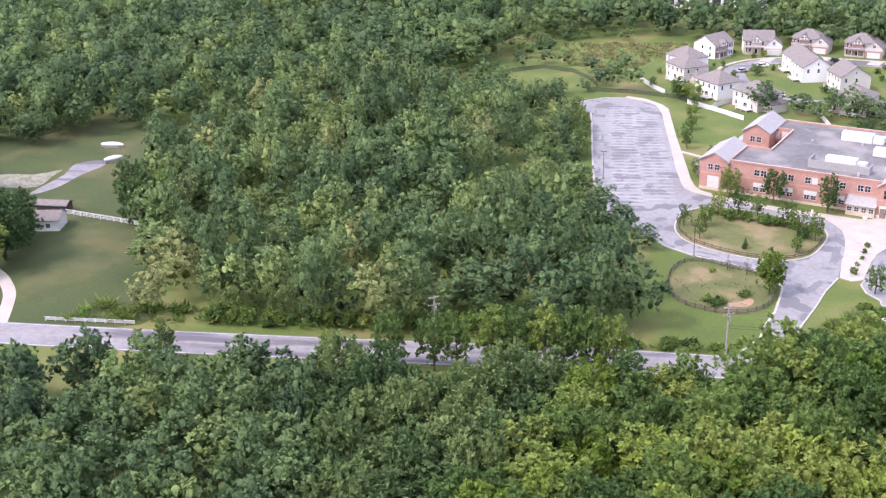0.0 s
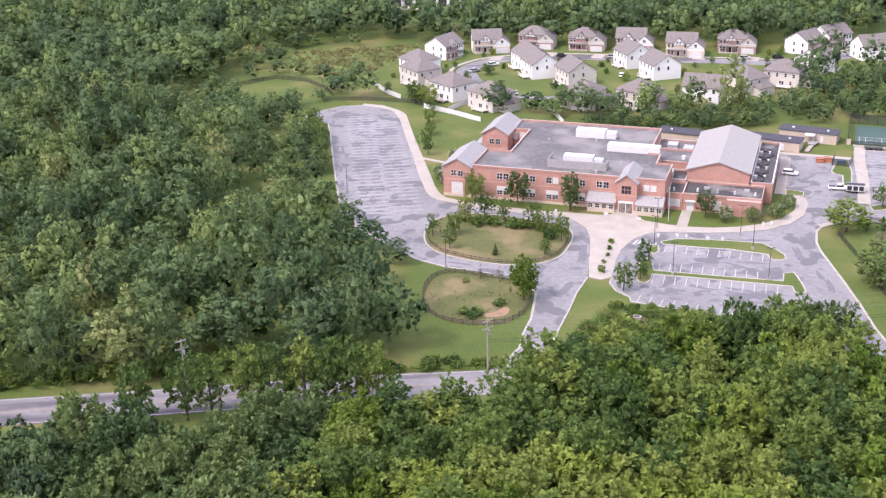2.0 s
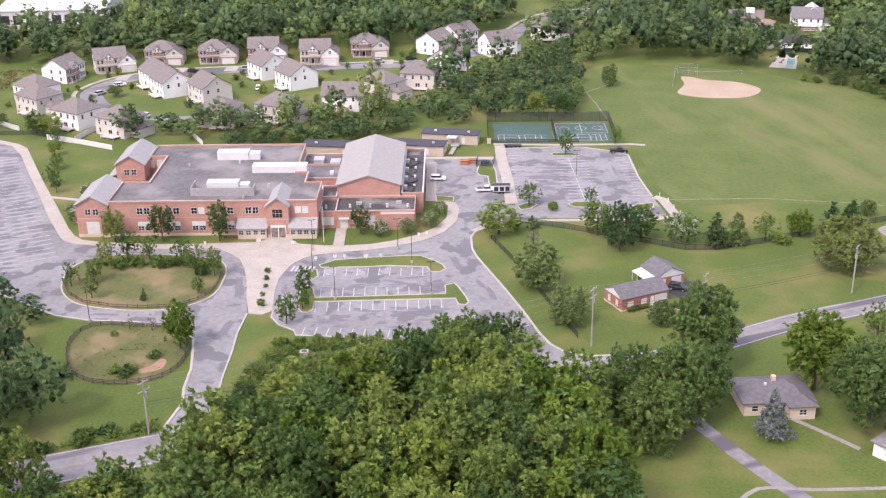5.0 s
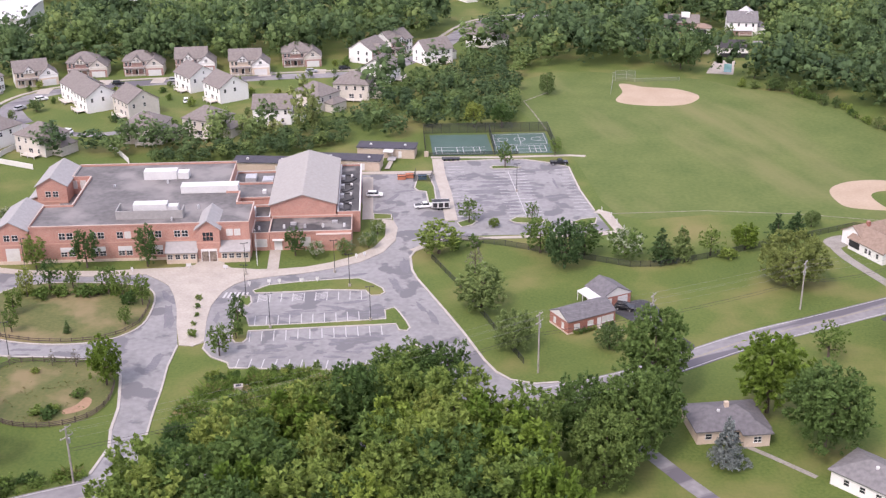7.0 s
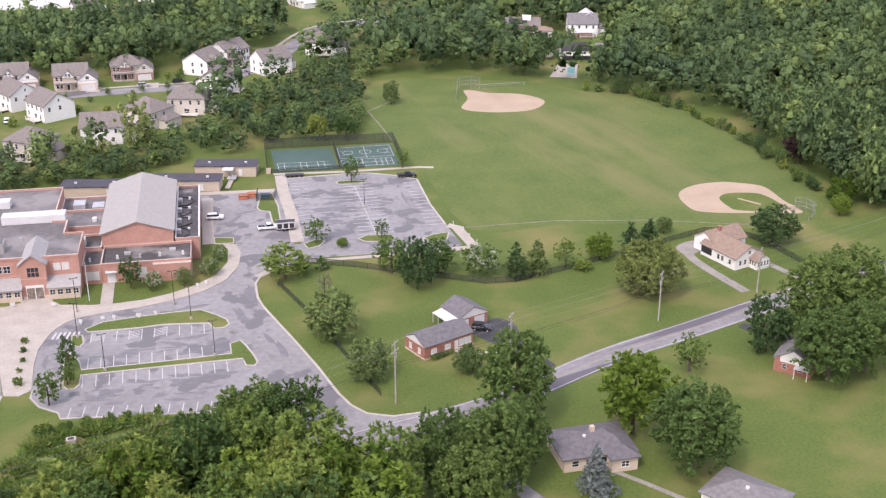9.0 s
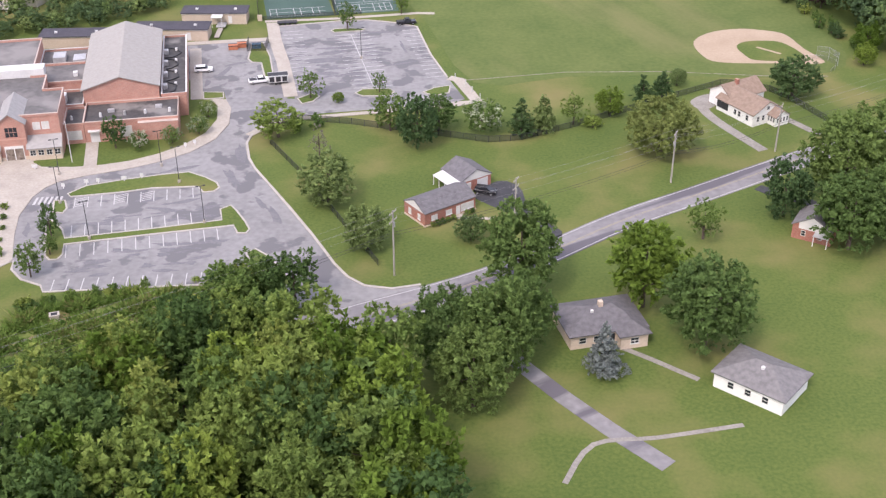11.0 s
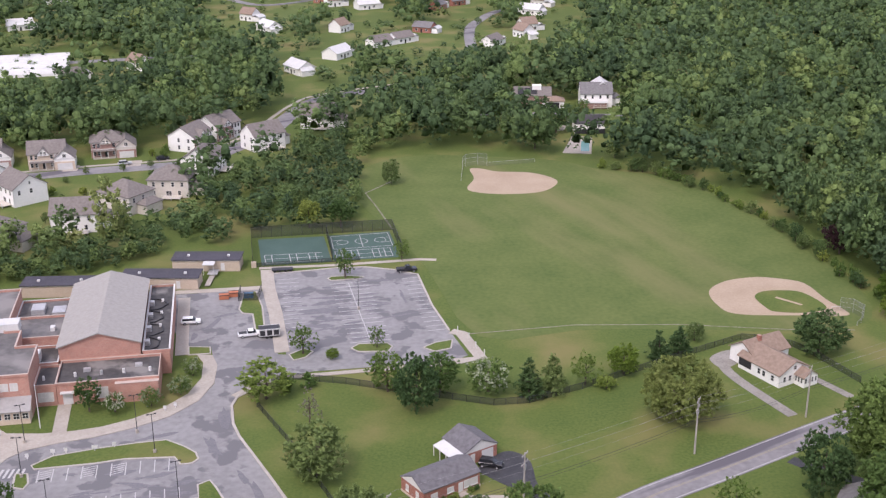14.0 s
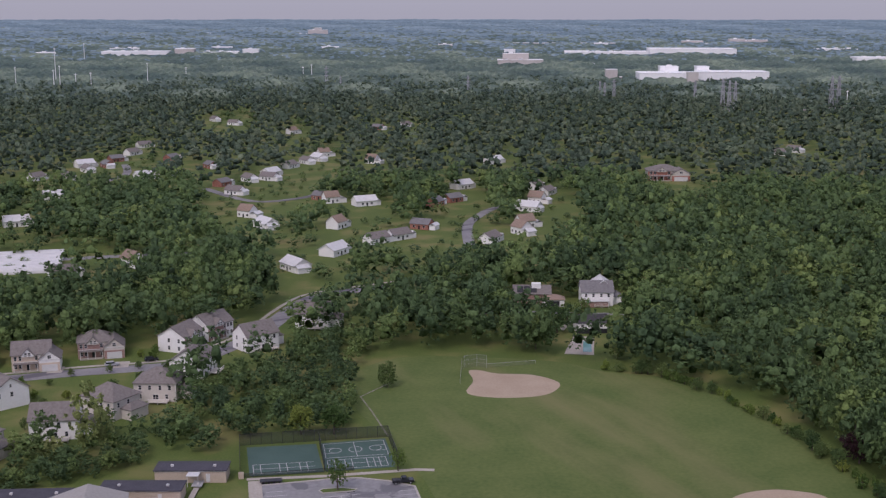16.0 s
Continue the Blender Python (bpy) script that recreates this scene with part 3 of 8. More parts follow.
PLAZA = [(-67.5, 248.4), (-64.7, 248), (-62.5, 250.4), (-64.1, 260.9), (-64.6, 267.9), (-63.4, 275.7), (-61.4, 279.9), (-58.9, 282.4), (-53.3, 284.6), (-46.2, 286.4), (-39.2, 289.3), (-32.3, 293.5), (-27, 299.9), (-24.4, 307.7), (-24.3, 316.6), (-25.8, 322), (-29.4, 322.7), (-27.6, 318.3), (-27.3, 310.6), (-29.6, 303.2), (-34.2, 297.3), (-39.7, 293.3), (-45.3, 290.6), (-51, 289.3), (-57.1, 288.9), (-64, 289.7), (-66.3, 292.2), (-66.4, 296), (-73.2, 295.4), (-73.3, 291.6), (-76, 290), (-85.5, 288.9), (-94.3, 287.6), (-100.8, 287.4), (-107.6, 287.6), (-115.4, 287.8), (-121.5, 289.2), (-124.5, 291.8), (-128.3, 297.2), (-133.6, 306.2), (-142, 320.2), (-151, 335.2), (-162, 354.4), (-167.8, 364.4), (-172.6, 368.6), (-180.8, 372.4), (-188.3, 372.5), (-188, 369.6), (-179.6, 369.2), (-173.5, 366.2), (-166.9, 357.3), (-156.7, 339.2), (-147.6, 323.8), (-137, 305), (-129.1, 292.3), (-126.2, 288.4), (-122.5, 286.4), (-114.8, 285.2), (-98, 284.2), (-84.3, 285.6), (-80.2, 282.3), (-77, 278.9), (-74.5, 273.5), (-72.2, 266.4), (-70, 257)]
slab("pavement", PLAZA, -0.2, 0.16, CONCRETE, "pale concrete pavement and entrance plaza before the school", "pavement")


def strip(pts, width, material, label, z=0.08, name="path", category="path"):
    return tagged(part(name, ribbon(bmesh.new(), pts, width / 2, -0.1, z), material, None), label, category, kind="structure")


strip([(-54.8, 301.5), (-53.6, 289)], 2.8, CONCRETE, "concrete path to a side door", 0.12)
strip([(-39, 361), (-16.2, 362)], 2.4, CONCRETE, "concrete path behind the service yard")
strip([(-15.4, 374.5), (-14.3, 360), (-12.2, 345), (-10, 322)], 3.4, CONCRETE, "pale concrete path along the east car park", 0.13)
strip([(-17.5, 376), (3, 376.2), (22, 377.8), (26, 378.2), (31, 377.4)], 1.6, CONCRETE, "narrow concrete path beside the courts")
strip([(29.9, 329.5), (32.2, 328), (35, 314.5), (29, 313)], 3.0, CONCRETE, "concrete path at the car park corner", 0.11)
strip([(-8, 309), (28, 312.2)], 1.6, CONCRETE, "pale concrete edge along the car park", 0.13)
strip([(-143, 320.5), (-131, 318), (-128, 312)], 1.6, CONCRETE, "narrow concrete path to the west door")
strip([(-19.6, 301), (-14.6, 306.6), (-8, 310.6)], 2.0, CONCRETE, "concrete path at the drive corner", 0.12)
strip([(33, 327.5), (60, 330), (85, 327.6), (110, 322), (126, 320)], 0.3, WORN, "thin worn swale crossing the grass")
strip([(20.5, 404), (17, 425), (14, 440), (24, 453)], 0.5, WORN, "thin worn ditch at the edge of the playing field")

kerb([(-64.7, 248), (-62.2, 250.2), (-62, 247), (-59.5, 243.2), (-55.5, 240.7), (-54.7, 238.4), (-44, 238.1), (-29.6, 237.8), (-17.5, 237.5)])
kerb([(14, 233.4), (8.6, 232.6), (3.7, 234.2), (0.7, 237.6), (-1.6, 242.5), (-5.7, 254.2), (-10.5, 266.5), (-14.4, 276), (-17.6, 283.8), (-19.1, 289), (-19.9, 297), (-18.7, 302)], half=0.28)
kerb([(-67.8, 248.4), (-67.7, 238.9), (-66.7, 230), (-66, 220), (-65, 210), (-62, 203)])
kerb([(-72, 199), (-71.1, 207.9), (-72.5, 213.9), (-73.3, 222), (-75.2, 230), (-76.5, 235), (-79, 238.6), (-85.6, 241.8), (-91.4, 242.6), (-102.9, 242.9), (-111, 244.7), (-116, 247.5), (-133, 258), (-141.9, 264), (-149.8, 277.3), (-159.3, 293.6), (-170.9, 314), (-180.9, 331.9), (-189, 345.7)], half=0.28)
kerb([(-201, 348), (-199, 358.3), (-194.4, 366.7), (-188, 369.6)])
kerb([(-13.6, 371.6), (3.5, 374), (11.4, 374), (19, 371), (25, 367.1), (26.8, 346), (29.5, 330)], half=0.25)

# islands of grass in the asphalt
ISLANDS = [
    [(-116.3, 261.6), (-112.8, 254.9), (-107.6, 250.6), (-99.6, 248.7), (-92.2, 248.5), (-85.5, 249.8), (-80.8, 253.1), (-78, 258.2), (-77.8, 265.4), (-78.8, 272.7), (-81.4, 277.3), (-86.5, 279.4), (-95.6, 280.5), (-105.1, 280.4), (-113.3, 278), (-117.5, 271)],
    [(-56.3, 276.4), (-53, 279.6), (-45.3, 281.6), (-37.5, 283.1), (-31.8, 283.7), (-28.1, 280.8), (-25.6, 278.1), (-24.9, 275.7), (-26, 274.2), (-28.1, 274), (-29.5, 276.8), (-39.1, 277.1), (-44.6, 276), (-55.5, 275)],
    [(-58.2, 266), (-55, 261.4), (-53.9, 257.6), (-38, 259.5), (-23.6, 261.6), (-24.2, 266.2), (-22.1, 267.6), (-20.8, 265.1), (-19, 260.6), (-18, 257.3), (-18.6, 255.9), (-20.3, 256.1), (-21.2, 259.2), (-38, 257.3), (-53.7, 255.3), (-53.3, 251.4), (-54, 249.7), (-55.5, 249.7), (-56.6, 251.4), (-57.6, 257.7), (-58.4, 262.9)],
    [(-58.4, 271.5), (-58.6, 273.6), (-56.4, 273.5), (-55.5, 270), (-56, 268.1), (-58, 268.8)],
    [(-18.2, 248.4), (-16.6, 249.5), (-14.4, 247), (-11, 240.2), (-8.9, 234.8), (-12.2, 236.6), (-16.5, 239)],
    [(1, 366.5), (1.9, 364.9), (9.4, 365.5), (10.5, 366.6), (6.5, 367.8), (2, 367.6)],
    [(5.8, 322.3), (7.5, 320.3), (14.2, 319.9), (15.4, 322.3), (14.3, 324.3), (7.7, 324.5)],
    [(-8.4, 320.4), (-7.3, 317.3), (-4.6, 318.6), (-3, 321.6), (-5, 323.3)],
    [(22.5, 321), (25, 318.6), (28.8, 320), (29.6, 324.5), (25.5, 323.4)],
    [(-31.6, 327), (-26.7, 326.4), (-26.4, 323), (-31.2, 322.8)],
    [(-21.3, 348), (-20.3, 345.6), (-17.8, 344.8), (-16.4, 333), (-14.3, 333), (-15.6, 349), (-17.6, 359.4), (-20.6, 359)],
]
for k, pts in enumerate(ISLANDS):
    pts = smooth(pts, True, 3) if k in (0,) else pts
    tagged(part("island_grass", prism(bmesh.new(), pts, -0.1, 0.19), MEADOW if k in (0,) else GRASS, None), "raised island of mown grass in the asphalt", "verge", kind="structure")
    kerb(pts, True, 0.2, 0.2)

POND = smooth([(-101.9, 227.5), (-99.5, 222.1), (-95.8, 217.2), (-91, 214.9), (-85.7, 214.7), (-81.1, 216.1), (-77.6, 219.1), (-76, 224.2), (-76.6, 231.2), (-78.6, 236), (-81.7, 239.3), (-85.5, 240.4), (-91, 240.4), (-96.8, 240.7), (-100.7, 239.6), (-102.8, 236.6), (-103, 231.8)], True, 4)
tagged(part("meadow", prism(bmesh.new(), POND, -0.1, 0.05), MEADOW, None), "fenced hollow of dry brown meadow grass", "meadow", kind="structure")
slab("bare_patch", smooth([(-83, 219.5), (-79.6, 221.6), (-79.4, 225), (-81, 226), (-82, 223), (-84, 221)], True, 3), -0.1, 0.07, REDSOIL, "bare tan soil in the meadow hollow", "soil")

# parking lines
bm = bmesh.new()


def stalls(ax, ay, bx, by, count, length, both=False, width=0.13, lean=0.0):
    """Lines at even steps from a to b, each running to the side of that row."""
    d = Vector((bx - ax, by - ay))
    u = d.normalized()
    v = Vector((-u.y, u.x))
    for i in range(count + 1):
        o = Vector((ax, ay)) + d * i / count
        w = (v + u * lean).normalized()
        for s in ((1, -1) if both else (1,)):
            e = o + w * length * s
            ribbon(bm, [tuple(o), tuple(e)], width / 2 + 0.03, 0.03, 0.052)


stalls(-53.2, 255.0, -24.5, 258.6, 11, -4.8)
stalls(-52.8, 258.0, -27.0, 261.1, 10, 4.8)
stalls(-53.4, 238.5, -21.0, 238.0, 12, 4.0)
stalls(-54.5, 274.6, -30.5, 276.6, 9, -4.6)
stalls(-12.2, 367, -8.6, 325, 16, 5.0)
stalls(6.3, 363, 10.5, 326, 14, 4.9, both=True)
stalls(25.2, 365, 29.0, 331, 13, -4.6)
ribbon(bm, [(6.3, 363), (10.5, 326)], 0.09, 0.03, 0.052)
for bay in (0, 3, 5):
    for k in range(5):
        x0, x1 = -54.5 + 24.0 * (bay + 0.05) / 9, -54.5 + 24.0 * (bay + 0.95) / 9
        y0 = 274.6 + 2.0 * bay / 9 - 0.9 - k * 0.8
        ribbon(bm, [(x0, y0), (x1, y0 + 0.9)], 0.09, 0.03, 0.053)
tagged(part("parking_line", bm, PAINT, None), "worn white painted parking bay lines", "marking", kind="stuff")
bm = bmesh.new()
FADED = surface("faded white paint", (0.36, 0.36, 0.37), (0.46, 0.455, 0.46), 0.3, 2, 0.75, 0.0)
for k, (x0, y0, x1, y1, n_) in enumerate(((-184, 360, -134, 268, 34), (-171, 352, -128, 276, 28))):
    stalls(x0, y0, x1, y1, n_, 4.8, both=True)
tagged(part("faded_parking_line", bm, FADED, None), "faded white parking bay lines on old asphalt", "marking", kind="stuff")
bm = bmesh.new()
# a zebra crossing
for i in range(6):
    ribbon(bm, [(-62.6 + i * 1.0, 272.4), (-62.3 + i * 1.0, 275.6)], 0.25, 0.03, 0.052)
tagged(part("zebra_crossing", bm, PAINT, None), "worn white zebra crossing", "marking", kind="stuff")

# damp dark stains on the asphalt
STAIN = surface("damp asphalt stain", (0.145, 0.142, 0.155), (0.19, 0.186, 0.198), 0.5, 2.0, 0.85, 0.0)
rs = random.Random(5)
bm = bmesh.new()


laid = itertools.count()


def stain(x, y, a, b, rot):
    pts = []
    for i in range(13):
        t = 2 * math.pi * i / 13
        k = rs.uniform(0.55, 1.15)
        u, w = a * k * math.cos(t), b * k * math.sin(t)
        pts.append((x + u * math.cos(rot) - w * math.sin(rot), y + u * math.sin(rot) + w * math.cos(rot)))
    prism(bm, pts, 0.0, 0.0385 + (next(laid) % 180) * 0.00007)


for i in range(34):
    t = rs.random()
    side = rs.uniform(-4, 14)
    stain(-186 + 50 * t + side * 0.87, 350 - 86 * t + side * 0.5, rs.uniform(0.8, 3.4), rs.uniform(0.3, 0.9), rs.choice((2.1, 2.1, 0.55)))
for x0, y0, x1, y1, n_ in ((-184, 360, -134, 268, 34), (-171, 352, -128, 276, 28)):
    run_ = math.atan2(y1 - y0, x1 - x0)
    for i in range(n_):
        for s in (-1, 1):
            if rs.random() < 0.78:
                k = (i + 0.5) / n_
                stain(x0 + (x1 - x0) * k - s * 1.9 * math.sin(run_), y0 + (y1 - y0) * k + s * 1.9 * math.cos(run_), rs.uniform(1.0, 1.9), rs.uniform(0.35, 0.85), run_ + math.pi / 2 + rs.uniform(-0.15, 0.15))
for i in range(44):
    stain(rs.uniform(-50, -24), rs.choice((rs.uniform(240, 253.5), rs.uniform(262.5, 273))), rs.uniform(1.0, 4), rs.uniform(0.3, 0.9), rs.uniform(-0.2, 0.3))
for i in range(50):
    stain(rs.uniform(-8, 15), rs.uniform(328, 364), rs.uniform(1.0, 3.6), rs.uniform(0.3, 0.8), rs.uniform(-0.3, 0.3))
for x0, y0, x1, y1, side_ in ((-12.0, 366, -8.6, 326, 2.6), (6.3, 363, 10.5, 326, -2.7), (6.3, 363, 10.5, 326, 2.7)):
    for i in range(15):
        k = (i + 0.5) / 15
        if rs.random() < 0.8:
            stain(x0 + (x1 - x0) * k + side_, y0 + (y1 - y0) * k, rs.uniform(1.4, 2.6), rs.uniform(0.35, 0.7), 0.08 + rs.uniform(-0.08, 0.08))
for x, y, a, b, r in ((-1, 345, 6, 2.0, 0.1), (0.5, 350, 5, 1.5, 0.2), (17, 340, 6, 0.5, 0.3), (-2, 336, 4, 1.4, 0), (20, 352, 5, 0.5, 1.7), (-73, 262, 7, 1.6, 1.8), (-71, 240, 6, 1.2, 1.5), (-75, 272, 5, 1.3, 2.2), (-22.5, 280, 5, 1.4, 1.9), (-21, 292, 5, 1.3, 1.7), (-27, 340, 5, 0.9, 1.2), (-24, 345, 4, 0.8, 0.4), (-13, 262, 5, 1.0, 1.9), (-31, 333, 3, 0.8, 1.6), (-16, 268, 3, 0.7, 2.0), (-34, 285.5, 4, 0.9, 0.3), (-62, 262, 3, 0.8, 1.7), (-100, 246, 4, 0.6, 0)):
    stain(x, y, a, b, r)
tagged(part("damp_stain", bm, STAIN, None), "dark damp stains and tyre marks on the asphalt", "stain", kind="stuff")

# ---- playing field, infields, courts ----
slab("field_grass", smooth([(20, 404), (12, 430), (12, 462), (30, 482), (62, 478), (84, 470), (96, 458), (118, 446), (130, 416), (138, 384), (139, 354), (133, 326), (110, 321), (85, 325), (60, 327), (36, 326), (28, 370)], True, 3), -0.1, 0.02, FIELD, "wide mown playing field of green grass with dry streaks", "field")
slab("infield_far", smooth([(51, 463.6), (55.1, 463.5), (60, 459.5), (71.4, 456.8), (78.3, 448.3), (76.1, 440.4), (69.4, 434.8), (56.5, 434.5), (47.5, 440), (51.1, 452.4)], True, 4), -0.1, 0.05, DIRT, "tan clay infield of a ball diamond", "infield")
slab("infield_near", smooth([(98.9, 347.3), (98.2, 338.3), (101.4, 332.2), (116.9, 329.7), (127.8, 328.5), (128.5, 332.5), (126.8, 338.9), (125.4, 350), (119.6, 354), (113.8, 355.5), (105.2, 353.5)], True, 4), -0.1, 0.05, DIRT, "tan clay infield of a ball diamond", "infield")
slab("infield_grass", smooth([(109.2, 342.1), (109.8, 335), (111.2, 332.6), (117.3, 331.2), (124, 332.6), (124.8, 337), (122.4, 344), (118.2, 345.8), (112.7, 345.7)], True, 4), -0.1, 0.07, GRASS, "grass square within the clay infield", "infield")
strip([(114.5, 341.5), (119.3, 336)], 0.9, DIRT, "worn strip of clay to the mound", 0.09)
slab("court_west", [(-18.8, 399.1), (0.2, 399.9), (2.2, 379.2), (-16.9, 378.2)], -0.1, 0.06, COURT, "green coated hard court with painted lines", "court")
slab("court_east", [(1.4, 400.2), (19.5, 402.2), (21.2, 380.8), (2.7, 379.4)], -0.1, 0.06, COURT, "green coated hard court with basketball lines", "court")
bm = bmesh.new()


def court_point(q, s, t):
    a, b, c, d = (Vector(v) for v in q)
    return tuple((a * (1 - s) + b * s) * (1 - t) + (d * (1 - s) + c * s) * t)


QW, QE = [(-16.9, 378.2), (2.2, 379.2), (0.2, 399.9), (-18.8, 399.1)], [(2.7, 379.4), (21.2, 380.8), (19.5, 402.2), (1.4, 400.2)]


def court_line(q, *st):
    ribbon(bm, [court_point(q, s, t) for s, t in st], 0.095, 0.05, 0.075)


for q in (QW, QE):
    for s0 in (0.06, 0.42, 0.7) if q is QW else (0.05, 0.3, 0.62, 0.8):
        court_line(q, (s0, 0.06), (s0, 0.36))
        court_line(q, (s0 + 0.1, 0.06), (s0 + 0.1, 0.36))
    court_line(q, (0.06, 0.36), (0.9, 0.36))
    court_line(q, (0.06, 0.06), (0.9, 0.06))
    court_line(q, (0.06, 0.21), (0.9, 0.21))
for s in (0.04, 0.96, 0.5):
    court_line(QE, (s, 0.44), (s, 0.95))
for t in (0.44, 0.95):
    court_line(QE, (0.04, t), (0.96, t))
for s0, s1 in ((0.04, 0.2), (0.8, 0.96)):
    for t in (0.6, 0.78):
        court_line(QE, (s0, t), (s1, t))
for cs, rad in ((0.5, 0.1), (0.2, 0.09), (0.8, 0.09)):
    court_line(QE, *[(cs + rad * math.cos(a * math.pi / 8), 0.69 + rad * 0.95 * math.sin(a * math.pi / 8)) for a in range(17)])
tagged(part("court_line", bm, PAINT, None), "white painted game lines on the green courts", "marking", kind="stuff")


def wire_fence(pts, height, label, screen=None, post_step=3.0, rail=True, metal=None, name="chain_link_fence", r=0.05):
    """Posts, a top rail and woven wire between them."""
    f = thing(name, Matrix.Identity(4), label, "fence")
    metal = metal or DARK_METAL
    posts = []
    for (ax, ay), (bx, by) in zip(pts, pts[1:]):
        d = math.hypot(bx - ax, by - ay)
        k = max(1, round(d / post_step))
        posts += [(ax + (bx - ax) * i / k, ay + (by - ay) * i / k) for i in range(k)]
    posts.append(pts[-1])
    pm = bpy.data.meshes.new("post")
    b = tube(bmesh.new(), (0, 0, 0), (0, 0, height), r, r, 6)
    b.to_mesh(pm)
    b.free()
    for x, y in posts:
        o = link_mesh("post", pm, metal, f)
        o.location = (x, y, 0)
    if rail:
        b = bmesh.new()
        for p0, p1 in zip(pts, pts[1:]):
            tube(b, (*p0, height), (*p1, height), r * 0.8, r * 0.8, 5)
        part("top_rail", b, metal, f)
    if screen:
        b = bmesh.new()
        for p0, p1 in zip(pts, pts[1:]):
            vs = [b.verts.new((*p, z)) for p, z in ((p0, 0.05), (p1, 0.05), (p1, height), (p0, height))]
            b.faces.new(vs)
        part("wire_mesh", b, screen, f)
    return f


wire_fence([(-19.2, 376.9), (-20.8, 400.6)], 3.4, "tall dark chain-link fence at the end of the courts", CHAIN_DARK)
wire_fence([(-20.8, 400.6), (20.4, 403.4)], 3.4, "tall dark chain-link fence behind the courts", CHAIN_DARK)
wire_fence([(1.0, 400.4), (2.5, 379.0)], 3.4, "tall dark chain-link fence between two courts", CHAIN_DARK)
wire_fence([(20.4, 403.4), (22.0, 380.4)], 3.4, "tall dark chain-link fence beside the playing field", CHAIN_DARK)
wire_fence([(-19.2, 377.0), (2.5, 378.8), (10, 379.2)], 1.2, "low dark chain-link fence before the courts", CHAIN_DARK, metal=DARK_METAL)


def backstop(m, wings, label):
    f = thing("backstop", m, label, "backstop")
    pm = bpy.data.meshes.new("post")
    b = tube(bmesh.new(), (0, 0, 0), (0, 0, 5.5), 0.05, 0.05, 6)
    b.to_mesh(pm)
    b.free()
    pts = [(-6, -2), (-3, 1.5), (3, 1.5), (6, -2)]
    for x, y in pts:
        link_mesh("post", pm, GREY_METAL, f).location = (x, y, 0)
    b, r = bmesh.new(), bmesh.new()
    for p0, p1 in zip(pts, pts[1:]):
        b.faces.new([b.verts.new((*p, z)) for p, z in ((p0, 0.05), (p1, 0.05), (p1, 5.5), (p0, 5.5))])
        for z in (1.8, 3.6, 5.5):
            tube(r, (*p0, z), (*p1, z), 0.03, 0.03, 5)
    b.faces.new([b.verts.new(v) for v in ((-6, -2, 5.5), (-3, 1.5, 5.5), (-2.6, -1.2, 6.3), (-4.6, -2.8, 6.3))])
    b.faces.new([b.verts.new(v) for v in ((-3, 1.5, 5.5), (3, 1.5, 5.5), (2.6, -1.2, 6.3), (-2.6, -1.2, 6.3))])
    b.faces.new([b.verts.new(v) for v in ((3, 1.5, 5.5), (6, -2, 5.5), (4.6, -2.8, 6.3), (2.6, -1.2, 6.3))])
    part("wire_mesh", b, CHAIN_PALE, f)
    part("rail", r, GREY_METAL, f)
    for (x0, y0, x1, y1) in wings:
        w, q = bmesh.new(), bmesh.new()
        q.faces.new([q.verts.new(v) for v in ((x0, y0, 0.05), (x1, y1, 0.05), (x1, y1, 1.8), (x0, y0, 1.8))])
        tube(w, (x0, y0, 1.8), (x1, y1, 1.8), 0.05, 0.05, 5)
        tube(w, (x1, y1, 0), (x1, y1, 1.8), 0.05, 0.05, 5)
        part("wing_mesh", q, CHAIN_PALE, f)
        part("wing_rail", w, GREY_METAL, f)


backstop(pose(52.5, 466.5, 0, 0, 0, 18) @ Matrix.Scale(0.78, 4), [(6, -2, 28, -6), (-6, -2, -14, -18)], "tall wire backstop with low wings behind home plate")
backstop(pose(129.5, 328, 0, 0, 0, -75) @ Matrix.Scale(0.66, 4), [(6, -2, 7.5, -5), (-6, -2, -7, -5)], "tall wire backstop at the corner of the ball diamond")

slab("rough_meadow", smooth([(-60, 208), (-62, 222), (-56, 233), (-42, 236), (-28, 235), (-25, 227), (-33, 218.5), (-46, 212.5)], True, 4), -0.1, 0.04, ROUGH, "rough weedy meadow between road and car park", "meadow")

# ---- school ----
school = thing("school_building", pose(-123, 291.2, 0, 0, 0, 4.5), "two-storey orange-red brick school with grey flat roofs and gabled towers", "school")
BAND = surface("pale brick band", (0.47, 0.275, 0.215), (0.53, 0.32, 0.255), 0.5, 3, 0.85, 0.0)
COPING = surface("pale stone coping", (0.42, 0.335, 0.29), (0.52, 0.425, 0.375), 0.5, 3, 0.8, 0.0)


def flat_block(pts, z, wall_mat=None, coping=None, lip=0.55, roof=None):
    """A brick block with a membrane roof behind a parapet."""
    part("wall", prism(bmesh.new(), pts, -0.2, z), wall_mat or BRICK, school)
    part("roof", prism(bmesh.new(), [(x, y) for x, y in pts], z, z + 0.04), roof or MEMBRANE, school)
    part("parapet", ribbon(bmesh.new(), pts, 0.16, z + 0.04, z + lip, True), wall_mat or BRICK, school)
    part("coping", ribbon(bmesh.new(), pts, 0.2, z + lip, z + lip + 0.1, True), coping or COPING, school)


